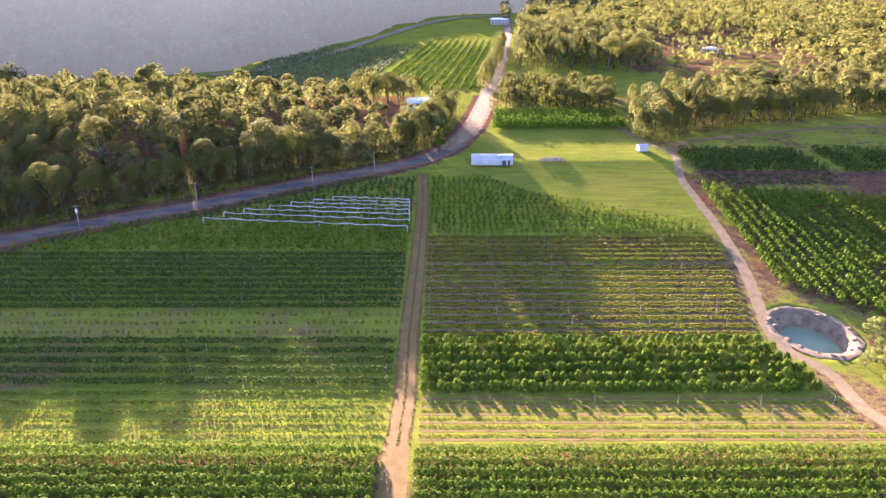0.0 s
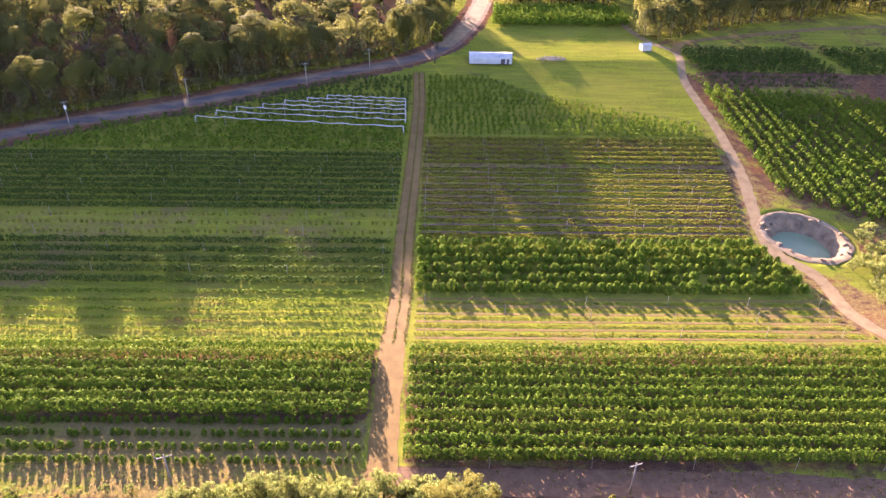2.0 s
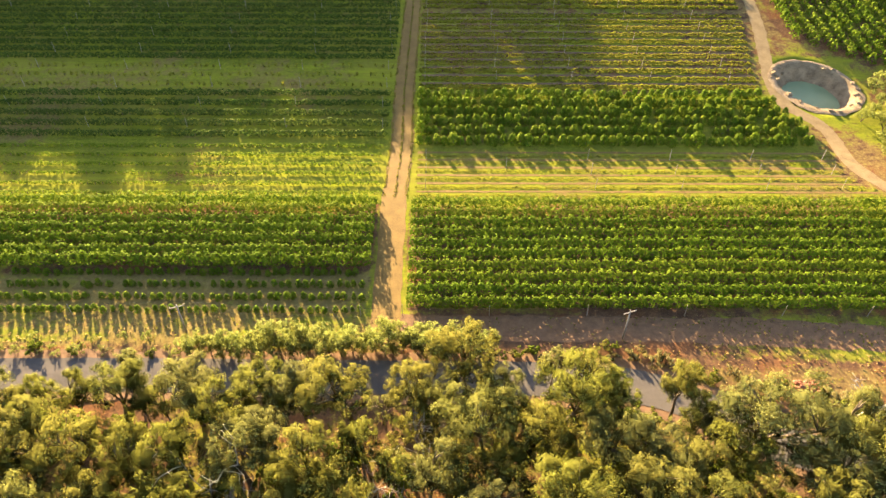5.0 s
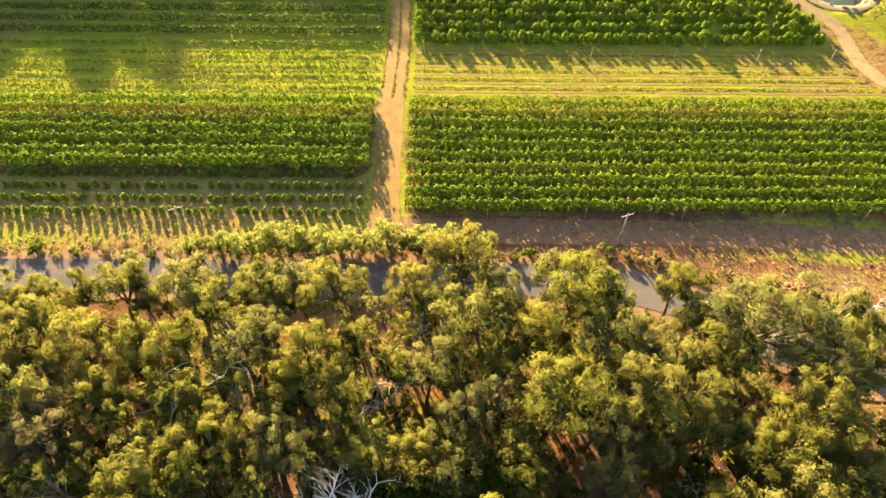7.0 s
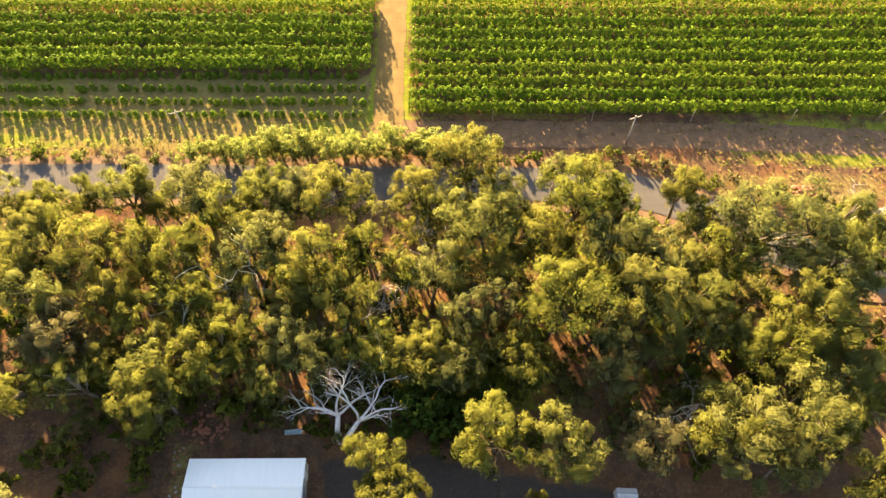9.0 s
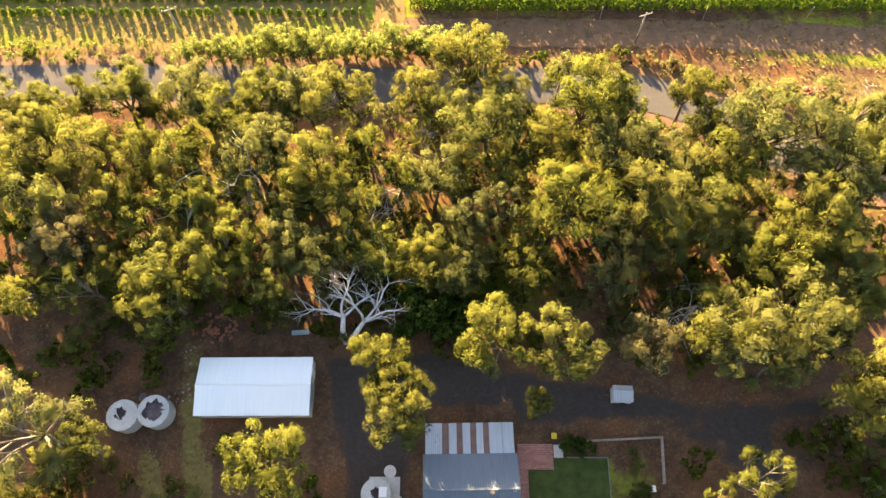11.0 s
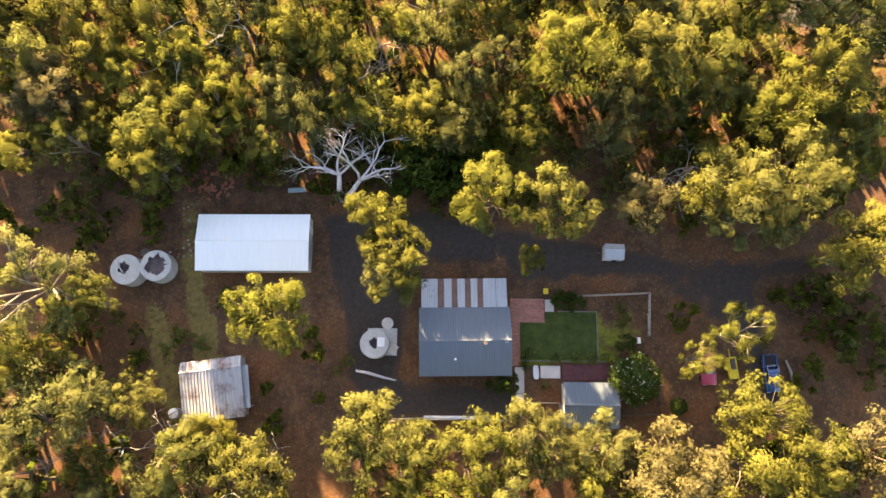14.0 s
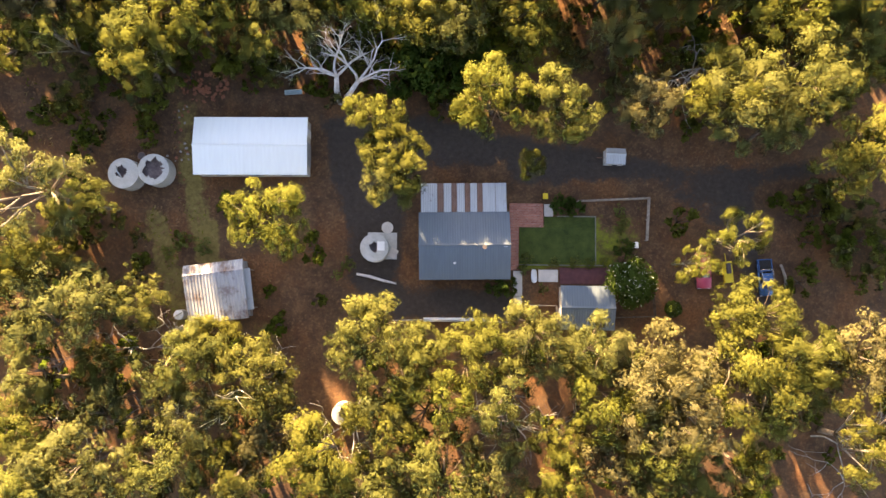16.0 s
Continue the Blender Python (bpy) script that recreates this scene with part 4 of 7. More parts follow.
def plant_front(line, apart, seed, group, label, high, wide=5.2, ranks=2, depth=7.0):
    """The leafy front of a wood: trees in staggered ranks along a line. high: height at a place."""
    rng = random.Random(seed)
    for rank in range(ranks):
        for (x0, y0), (x1, y1) in zip(line, line[1:]):
            d = math.hypot(x1 - x0, y1 - y0)
            n = max(1, round(d / apart))
            for k in range(n):
                t = (k + 0.5 * rank + rng.uniform(-0.25, 0.25)) / n
                x, y = x0 + (x1 - x0) * t - (y1 - y0) / d * rank * depth + rng.gauss(0, 0.8), y0 + (y1 - y0) * t + (x1 - x0) / d * rank * depth + rng.gauss(0, 0.8)
                big = rng.choice((0.7, 0.85, 0.95, 1.0, 1.0, 1.1, 1.3))
                wood_tree(rng, x, y, wide * big * rng.uniform(0.9, 1.1), high(x) * (0.72 + 0.28 * big) * rng.uniform(0.85, 1.1) * (1 + 0.12 * rank), group, label, x > -190 and (rank == 0 or y < 300), BUSHY_GUMS if rank == 0 else TALL_GUMS)


def plant_wood_behind(poly, apart, seed, group, label, near, low=13.0, high=24.0, clear=()):
    """Trees of uneven size behind the front, crown by crown with dark gaps."""
    rng = random.Random(seed)
    xs, ys = [p[0] for p in poly], [p[1] for p in poly]
    for x, y in scatter(rng, (min(xs), max(xs), min(ys), max(ys)), 900, apart, lambda x, y: inside(poly, x, y)):
        if any(math.hypot((x - a) / c, y - b) < d for a, b, c, d in clear):
            continue
        size = rng.choice((0.5, 0.62, 0.75, 0.85, 1.0, 1.0, 1.2, 1.55))
        wood_tree(rng, x, y, apart * 0.62 * size, low + (high - low) * min(1.0, 0.7 * size * rng.uniform(0.5, 1.2)) * (0.7 if -125 < x < 0 else 1.0), group, label, near(x, y))


plant_front(LEFT_EDGE, 7.6, 61, "trees past the road", "tall backlit olive gum tree past the road", lambda x: 12.5 + 3.5 * max(0.0, min(1.0, (x + 130) / 110)))
plant_front([(-325, 82), (-181, 196), (-148, 220), (-98, 257), (-52, 288), (-18, 311)], 5.5, 66, "scrub past the road", "low dark scrub beside the straight road", lambda x: 5.0, 3.2, 1)
plant_front(RIGHT_EDGE, 9.0, 62, "trees of the eastern wood", "bushy sunlit olive tree at the wood's edge", lambda x: 15.0, 6.8)
plant_front([(31, 424), (64, 424), (101, 421)], 6.5, 63, "trees behind the vines", "slender olive tree behind the vines", lambda x: 11.5, 4.0)
plant_front([(28, 500), (50, 660), (62, 760)], 11.0, 64, "trees by the lane", "rounded olive tree beside the lane", lambda x: 15.0, 5.6, 1)
plant_wood_behind(LEFT_WOOD, 12.5, 41, "trees past the road", "rounded backlit olive gum tree past the road", lambda x, y: x > -150 and y < 330, 8.0, 24.0, clear=((-72, 350, 2.0, 9), (-235, 300, 1.5, 9), (-110, 385, 2.2, 7)))
plant_wood_behind(HOUSE_SIDE, 9.0, 44, "trees beside the white house", "dark rounded tree beside the white house", lambda x, y: True)
plant_wood_behind(RIGHT_WOOD, 12.5, 42, "trees of the eastern wood", "tall sunlit gum tree in the eastern wood", lambda x, y: x < 250 and y < 430, 12.0, 27.0, clear=((215, 520, 1.5, 14), (300, 470, 1.2, 12)))
plant_wood_behind(LANE_WOOD, 11.0, 43, "trees in a clump by the lane", "tall gum tree in a clump by the lane", lambda x, y: y < 640, 18.0, 30.0)
plant_wood_behind(BEHIND_VINES, 9.0, 45, "trees behind the vines", "slender olive tree behind the vines", lambda x, y: True, 10.0, 16.0)
stand_tree(CYPRESS[0], -3.0, 300.0, 1.0, 1.05, 0, "tall dark green cypress beside the road", "cypress_tree")


def woodland(name, x, y, r, h, per_tree, size, seed, label, lobes=8):
    """Crowns of many uncounted trees in one mesh."""
    rng = np.random.default_rng(seed)
    z = np.array([rise(a, b) for a, b in zip(x, y)])
    q, soft = lobed_leaves(rng, x, y, z, r, h, per_tree, size, lobes)
    tagged(new(name, quad_mesh(name, q, WOOD_LEAF, soft)), label, "woodland", kind="stuff")


mid = np.array(JOINED)
grain = np.where(mid[:, 1] < 345, 1.35, 1.9)
woodland("woodland", mid[:, 0], mid[:, 1], mid[:, 2], mid[:, 3], np.clip(26 * mid[:, 2] ** 2 / grain ** 2, 60, 1500).astype(int), grain, 78, "dense olive gum woodland behind the tall trees")


def far_woodland():
    """Woods on the slopes far behind."""
    rng = np.random.default_rng(77)
    n = 8000
    y = 440 + 1000 * rng.random(n) ** 0.8
    x = (rng.random(n) * 2 - 1) * (y * 0.72)
    up = np.array([hill_depth(a, b) for a, b in zip(x, y)])
    east = (x > 165 + (y - 640) * 0.1) & (y > 560) | (x > 70 + (y - 800) * 0.05) & (y > 830)
    clearing = (x > 120) & (x < 345) & (y > 520) & (y < 830) & (rng.random(n) > 0.2)
    keep = east & (up < 8) & (x < 640) & ~clearing & (np.abs(x - 112) + np.abs(y - 940) > 40) & (np.abs(x - 72) + np.abs(y - 938) > 40) & ~((np.abs(x - 0.13 * (y - 500) - 35) < 12))
    x, y = x[keep], y[keep]
    woodland("far_woodland", x, y, rng.uniform(6.0, 10, len(x)), rng.uniform(14, 24, len(x)), 44, 3.5, 79, "distant olive woodland on the slopes", 5)


far_woodland()


def far_vines():
    """Vine rows that run up beside the lane, and the low green crops west of them."""
    rng = np.random.default_rng(52)
    for k in range(11):
        q = []
        for y in range(492, 812, 40):
            x = 18 + 0.13 * (y - 490) - 7.0 * k
            q.append(plant_row(rng, x, x + 5.2, y, y + 40, 2.2, 1.2, 2.6, 0.1, 14, 1.4, 0.2, 0.03)[0])
        row = tagged(new("vine_row"), "far green vines in a row beside the lane", "plant row", "far vine rows")
        row.empty_display_size = 0.5
        new("foliage", quad_mesh("foliage", np.concatenate(q), ORCHARD)).parent = row


far_vines()
orchard_block("crop_row", "far green crop rows below the hill, haze in their colour", "far crop rows", span(480, 860, 7.5), lambda y: -160 + max(0.0, y - 640) * 0.34, lambda y: -64 + (y - 490) * 0.13, 51, FAR_CROP, 3.0, 2.4, 1.6, 0.1, 9, 2.2, 0.2, 0.05, trunk=False)


def painted_haze_material():
    """Wooded hillside with the bright evening haze put into its colour and glow."""
    m = Nodes("painted_haze_hillside")
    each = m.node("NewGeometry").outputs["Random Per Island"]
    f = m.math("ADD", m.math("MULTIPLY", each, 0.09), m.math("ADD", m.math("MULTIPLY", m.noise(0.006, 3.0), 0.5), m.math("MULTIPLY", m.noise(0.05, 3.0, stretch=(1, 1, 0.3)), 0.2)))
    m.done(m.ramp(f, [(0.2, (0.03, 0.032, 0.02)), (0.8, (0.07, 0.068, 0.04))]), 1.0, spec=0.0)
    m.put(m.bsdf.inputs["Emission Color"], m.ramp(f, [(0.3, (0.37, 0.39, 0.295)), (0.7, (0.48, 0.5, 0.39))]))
    # glow grows with height: thicker haze and sun glare painted on
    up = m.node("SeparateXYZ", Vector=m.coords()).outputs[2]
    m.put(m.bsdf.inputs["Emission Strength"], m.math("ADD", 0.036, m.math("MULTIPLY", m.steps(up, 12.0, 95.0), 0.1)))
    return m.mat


def distant_hill():
    """The far wooded hillside across the valley: the slope and the crowns on it."""
    haze = painted_haze_material()
    along = []
    for (x0, y0), (x1, y1) in zip(HILL_FOOT[1:], HILL_FOOT[2:]):
        n = max(2, int(math.hypot(x1 - x0, y1 - y0) / 12.0))
        along += [(x0 + (x1 - x0) * k / n, y0 + (y1 - y0) * k / n) for k in range(n)]

    def spot(x0, y0, d):
        d += 18.0 * noise.noise((x0 / 60.0, y0 / 60.0, 5))
        x, y = x0 - 0.55 * d, y0 + 0.85 * d
        return x, y, rise(x, y) + 0.3 * max(0.0, d) ** 2 / (abs(d) + 25.0)

    rows = 30
    verts = [spot(x, y, 10.0 * j) for x, y in along for j in range(rows)]
    faces = [(i * rows + j, (i + 1) * rows + j, (i + 1) * rows + j + 1, i * rows + j + 1) for i in range(len(along) - 1) for j in range(rows - 1)]
    tagged(link_mesh("backdrop", verts, faces, haze, smooth=True), "wooded hillside far across the valley, haze painted in", "hillside", kind="structure")
    rng = np.random.default_rng(80)
    at = [spot(*along[k], d) for k, d in zip(rng.integers(0, len(along) - 12, 2200), 4 + 190 * rng.random(2200))]
    x, y, z = (np.array([p[k] for p in at]) + (rng.uniform(-6, 6, len(at)) if k < 2 else 0) for k in range(3))
    keep = (x > -0.72 * y) & (x < 0.3 * y)
    x, y, z = x[keep], y[keep], z[keep]
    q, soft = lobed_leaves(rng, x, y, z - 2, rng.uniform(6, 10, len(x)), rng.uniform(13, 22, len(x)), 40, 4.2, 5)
    tagged(new("backdrop", quad_mesh("backdrop", q, haze, soft)), "tree crowns on the far hillside, haze painted in", "hillside", kind="structure")


distant_hill()
strip("far_track", [(-186, 556), (-160, 578), (-140, 612), (-120, 670), (-95, 740), (-63, 845), (-28, 942), (20, 1018), (80, 1046)], 12.0, 0.8, DIRT_PALE, "pale dirt track along the foot of the hill", 88, step=6.0, ragged=1.2)


# ---- farmyard materials ----
def sheet_metal(name, base, stain, rust=0.0, rough=0.45, metal=0.6, pitch=0.0):
    """Painted or zinc sheet with weather streaks; rust adds brown patches."""
    m = Nodes(name)
    streak = m.noise(0.9, 5.0, stretch=(3.0, 0.35, 1))
    patch = m.noise(0.45, 5.0, rough=0.7)
    c = m.mix(m.math("MULTIPLY", m.steps(streak, 0.4, 0.75), 0.5), base, stain)
    if rust:
        rusty = m.ramp(m.noise(5.0, 4.0), [(0.3, (0.05, 0.028, 0.022)), (0.7, (0.2, 0.1, 0.06))])
        c = m.mix(m.math("MULTIPLY", m.steps(patch, 0.62 - 0.2 * rust, 0.72 - 0.1 * rust), 0.85), c, rusty)
    m.bump(m.noise(3.0, 3.0), 0.08, 0.02)
    return m.done(c, rough, metal, 0.4)


WHITE_ROOF = sheet_metal("pale_zinc_roof", (0.845, 0.885, 0.835), (0.76, 0.79, 0.755), 0.0, 0.3, 0.1)
GREY_ROOF = sheet_metal("blue_grey_roof", (0.12, 0.155, 0.18), (0.09, 0.115, 0.135), 0.0, 0.45, 0.2)
ZINC = sheet_metal("weathered_zinc", (0.43, 0.465, 0.475), (0.285, 0.305, 0.31), 0.15, 0.5, 0.5)
STAINED = sheet_metal("rust_stained_zinc", (0.42, 0.445, 0.47), (0.15, 0.14, 0.135), 0.7, 0.6, 0.35)
RUSTY = sheet_metal("brown_rusted_sheet", (0.20, 0.12, 0.09), (0.13, 0.08, 0.06), 0.7, 0.8, 0.1)
CREAM_WALL = plain("cream_wall", (0.5, 0.47, 0.4), (0.62, 0.58, 0.5), 0.8, 0.7)
WHITE_PAINT = plain("white_paint", (0.66, 0.66, 0.63), (0.8, 0.8, 0.77), 0.8, 0.5)
CONCRETE = plain("grey_concrete", (0.33, 0.335, 0.305), (0.51, 0.515, 0.485), 0.9, 0.85)
PALE_SLAB = plain("pale_concrete_slab", (0.45, 0.42, 0.37), (0.62, 0.58, 0.52), 0.9, 0.85)
# near-black: shade painted into openings, also flue cap, load and window frames
INSIDE = plain("dark_openings_and_trim", (0.05, 0.045, 0.045), (0.12, 0.1, 0.1), 1.5, 0.9)
def brick_material():
    m = Nodes("red_brick_paving")
    n = m.nt.nodes.new("ShaderNodeTexBrick")
    m.nt.links.new(m.coords(), n.inputs["Vector"])
    for k, v in (("Color1", (0.27, 0.075, 0.05, 1)), ("Color2", (0.48, 0.18, 0.12, 1)), ("Mortar", (0.36, 0.29, 0.24, 1))):
        n.inputs[k].default_value = v
    n.inputs["Scale"].default_value, n.inputs["Brick Width"].default_value, n.inputs["Row Height"].default_value, n.inputs["Mortar Size"].default_value = 1.0, 0.4, 0.2, 0.02
    c = m.mix(m.math("MULTIPLY", m.steps(m.noise(1.4, 5.0), 0.4, 0.7), 0.6), n.outputs["Color"], (0.30, 0.13, 0.09))
    return m.done(c, 0.9)


BRICK = brick_material()
TANK_LITTER = plain("brown_tank_litter", (0.06, 0.045, 0.045), (0.24, 0.19, 0.18), 1.1, 0.9)
EDGING = plain("mossy_edging", (0.12, 0.125, 0.09), (0.24, 0.24, 0.19), 1.1, 0.9)
TEAL = plain("faded_teal_paint", (0.3, 0.4, 0.4), (0.5, 0.58, 0.57), 1.5, 0.6)
MAROON = plain("maroon_deck", (0.075, 0.028, 0.03), (0.13, 0.05, 0.05), 2.0, 0.8)
LAWN = plain("mown_lawn", (0.022, 0.042, 0.008), (0.075, 0.10, 0.02), 0.8, 0.95, bump=0.6, dist=0.05)
BLUE_PAINT = plain("blue_car_paint", (0.03, 0.10, 0.24), (0.05, 0.14, 0.30), 0.6, 0.25, 0.3, bump=0, spec=0.5)
PINK_PAINT = plain("pink_red_car_paint", (0.42, 0.05, 0.10), (0.5, 0.08, 0.14), 0.6, 0.3, 0.1, bump=0, spec=0.5)
YELLOW_PAINT = plain("yellow_paint", (0.62, 0.45, 0.02), (0.75, 0.56, 0.04), 0.8, 0.4, bump=0)
BLACK_RUBBER = plain("black_rubber", (0.015, 0.015, 0.015), (0.03, 0.03, 0.03), 3.0, 0.8)
CAR_GLASS = plain("dark_car_glass", (0.015, 0.018, 0.02), (0.025, 0.03, 0.035), 1.0, 0.06, spec=0.6, bump=0)
CHROME = plain("bright_steel", (0.6, 0.6, 0.6), (0.7, 0.7, 0.7), 1.0, 0.25, 1.0, bump=0)
ENAMEL = plain("white_enamel", (0.72, 0.72, 0.7), (0.8, 0.8, 0.78), 1.0, 0.2, bump=0)
LITTER = leaf_material("fallen_leaves", (0.07, 0.04, 0.025), (0.34, 0.21, 0.11), (0.16, 0.08, 0.04), 0.05)
FILM = plain("milky_tunnel_film", (0.34, 0.37, 0.37), (0.48, 0.51, 0.5), 0.5, 0.5)
FAR_WALL = plain("grey_white_wall", (0.38, 0.38, 0.36), (0.5, 0.5, 0.47), 0.3, 0.8)
NET = plain("white_netting", (0.34, 0.34, 0.30), (0.56, 0.56, 0.5), 1.2, 0.8)
ROCK = plain("pale_rock", (0.2, 0.175, 0.155), (0.4, 0.36, 0.32), 1.2, 0.9, bump=0.5, dist=0.08)
DAM_EARTH = plain("eroded_dam_earth", (0.09, 0.066, 0.04), (0.32, 0.245, 0.15), 0.55, 0.95, bump=0.7, dist=0.15)
RED_ROCK = plain("rusty_rubble", (0.20, 0.075, 0.042), (0.36, 0.15, 0.085), 2.0, 0.95, bump=0.5, dist=0.05)
WINDOW_GLASS = plain("dark_window_glass", (0.03, 0.035, 0.04), (0.05, 0.055, 0.06), 1.0, 0.08, spec=0.6, bump=0)


def water_material():
    m = Nodes("green_dam_water")
    n = m.noise(1.2, 3.0)
    m.bump(n, 0.06, 0.02)
    return m.done(m.ramp(m.noise(0.12, 2.0), [(0.3, (0.17, 0.23, 0.12)), (0.7, (0.24, 0.31, 0.17))]), 0.3, 0.0, 0.12)


WATER = water_material()


# ---- small shape helpers ----
def box(bm, x0, x1, y0, y1, z0, z1):
    m = Matrix.Translation(((x0 + x1) / 2, (y0 + y1) / 2, (z0 + z1) / 2)) @ Matrix.Diagonal((x1 - x0, y1 - y0, z1 - z0, 1))
    return bmesh.ops.create_cube(bm, size=1.0, matrix=m)["verts"]


def box_part(name, dims, mat, parent, label="", bevel=0.0):
    bm = bmesh.new()
    box(bm, *dims)
    if bevel:
        bmesh.ops.bevel(bm, geom=bm.edges[:], offset=bevel, segments=2, affect="EDGES")
    return part(name, bm, mat, parent, label)


def cyl_part(name, x, y, z0, z1, r, mat, parent, label="", sides=20, r2=None, axis="Z"):
    bm = bmesh.new()
    m = Matrix.Translation((x, y, (z0 + z1) / 2))
    if axis == "X":
        m = Matrix.Translation((x, y, z0)) @ Matrix.Rotation(math.pi / 2, 4, "Y")
    bmesh.ops.create_cone(bm, cap_ends=True, segments=sides, radius1=r, radius2=r if r2 is None else r2, depth=(z1 - z0) if axis == "Z" else z1, matrix=m)
    return part(name, bm, mat, parent, label)


def limb(name, pts, radii, mat, parent=None, label="", sides=6):
    v, f = tube(pts, radii, sides)
    return link_mesh(name, v, f, mat, parent, label, smooth=True)


def thing(name, x, y, turn, label, category, group="", z=0.0):
    ob = tagged(new(name), label, category, group)
    ob.empty_display_size = 0.3
    ob.matrix_basis = pose(x, y, z, 0, 0, turn)
    return ob


def sheet(name, a, b, c, d, mat, parent, pitch=0.25, depth=0.02, thick=0.04, label=""):
    """A ribbed roof sheet over the corners a, b (eave), c, d (ridge), ribs running up the slope."""
    a, b, c, d = (Vector(p) for p in (a, b, c, d))
    n = max(2, int((b - a).length / pitch) * 4)
    up = (b - a).cross(d - a).normalized()
    if up.z < 0:
        up = -up
    verts, faces = [], []
    for i in range(n + 1):
        t = i / n
        h = (depth if i % 4 in (1, 2) else 0.0)
        for p in (a.lerp(b, t), d.lerp(c, t)):
            verts += [p + up * h, p + up * (h - thick)]
    for i in range(n):
        o, q = 4 * i, 4 * i + 4
        faces += [(o, q, q + 2, o + 2), (o + 1, o + 3, q + 3, q + 1), (o, o + 1, q + 1, q), (o + 2, q + 2, q + 3, o + 3)]
    faces += [(0, 2, 3, 1), (4 * n, 4 * n + 1, 4 * n + 3, 4 * n + 2)]
    return link_mesh(name, verts, faces, mat, parent, label)


def gable(name, cx, cy, turn, w, d, eave, ridge, label, category, wall_mat, roof_mat, ridge_at=0.5, over=0.25, pitch=0.3, depth=0.025, group=""):
    """A gabled building with its ridge along its own x; parts: walls, roof slopes, ridge cap, gutters."""
    ob = thing(name, cx, cy, turn, label, category, group)
    x0, x1, y0, y1 = -w / 2, w / 2, -d / 2, d / 2
    yr = y1 - d * ridge_at
    t = 0.12
    box_part("wall", (x0, x1, y0, y0 + t, 0, eave - 0.03), wall_mat, ob)
    box_part("wall", (x0, x1, y1 - t, y1, 0, eave - 0.03), wall_mat, ob)
    for xa in (x0, x1 - t):
        bm = bmesh.new()
        prof = [(y0 + t, 0), (y1 - t, 0), (y1 - t, eave - 0.05), (yr, ridge - 0.1), (y0 + t, eave - 0.05)]
        lo = [bm.verts.new((xa, y, z)) for y, z in prof]
        hi = [bm.verts.new((xa + t, y, z)) for y, z in prof]
        bm.faces.new(lo[::-1])
        bm.faces.new(hi)
        for i in range(5):
            bm.faces.new((lo[i], lo[(i + 1) % 5], hi[(i + 1) % 5], hi[i]))
        bmesh.ops.recalc_face_normals(bm, faces=bm.faces[:])
        part("gable_wall", bm, wall_mat, ob)
    xa, xb, ya, yb = x0 - over, x1 + over, y0 - over, y1 + over
    sheet("roof_slope", (xa, ya, eave), (xb, ya, eave), (xb, yr, ridge), (xa, yr, ridge), roof_mat, ob, pitch, depth)
    sheet("roof_slope", (xb, yb, eave), (xa, yb, eave), (xa, yr, ridge), (xb, yr, ridge), roof_mat, ob, pitch, depth)
    bm = bmesh.new()
    cap = [(-0.22, -0.04), (0, 0.07), (0.22, -0.04), (0, 0.03)]
    lo = [bm.verts.new((xa - 0.03, yr + a, ridge + b)) for a, b in cap]
    hi = [bm.verts.new((xb + 0.03, yr + a, ridge + b)) for a, b in cap]
    for i in range(4):
        bm.faces.new((lo[i], lo[(i + 1) % 4], hi[(i + 1) % 4], hi[i]))
    bm.faces.new(lo[::-1])
    bm.faces.new(hi)
    part("ridge_cap", bm, roof_mat, ob)
    for y in (ya, yb):
        box_part("gutter", (xa, xb, y - 0.06, y + 0.06, eave - 0.14, eave - 0.045), roof_mat, ob, bevel=0.015)
    return ob


# ---- farmyard buildings ----
shed = gable("machinery_shed", -22.9, 17.0, 0.4, 13.4, 6.6, 2.75, 3.35, "long white metal machinery shed with a low gable roof", "shed", CREAM_WALL, WHITE_ROOF, over=0.15, pitch=0.5, depth=0.008)
box_part("roller_door", (6.705, 6.76, -2.2, 0.6, 0.02, 2.4), ZINC, shed, "grey roller door")
box_part("door", (6.705, 6.75, 1.4, 2.3, 0.02, 2.05), WHITE_PAINT, shed)
for x in (-4.5, -0.5, 3.5):
    box_part("window", (x, x + 1.2, -3.35, -3.305, 1.2, 2.0), WINDOW_GLASS, shed)

old_shed = gable("corrugated_shed", -26.7, -0.6, 7.5, 6.9, 6.7, 2.4, 2.95, "old corrugated iron shed with rust-stained roof", "shed", STAINED, STAINED, ridge_at=0.16, over=0.15, pitch=0.36, depth=0.06)
box_part("side_lean", (3.46, 4.2, -2.6, 2.4, 1.9, 1.98), ZINC, old_shed, "narrow zinc awning")
for y in (-2.4, 2.2):
    cyl_part("post", 4.1, y, 0, 1.9, 0.05, TIMBER, old_shed, sides=8)

house = gable("farmhouse", 2.95, 5.2, 1.0, 10.5, 7.6, 2.75, 3.9, "small farmhouse with blue-grey metal roof", "house", CREAM_WALL, GREY_ROOF, over=0.2, depth=0.012)
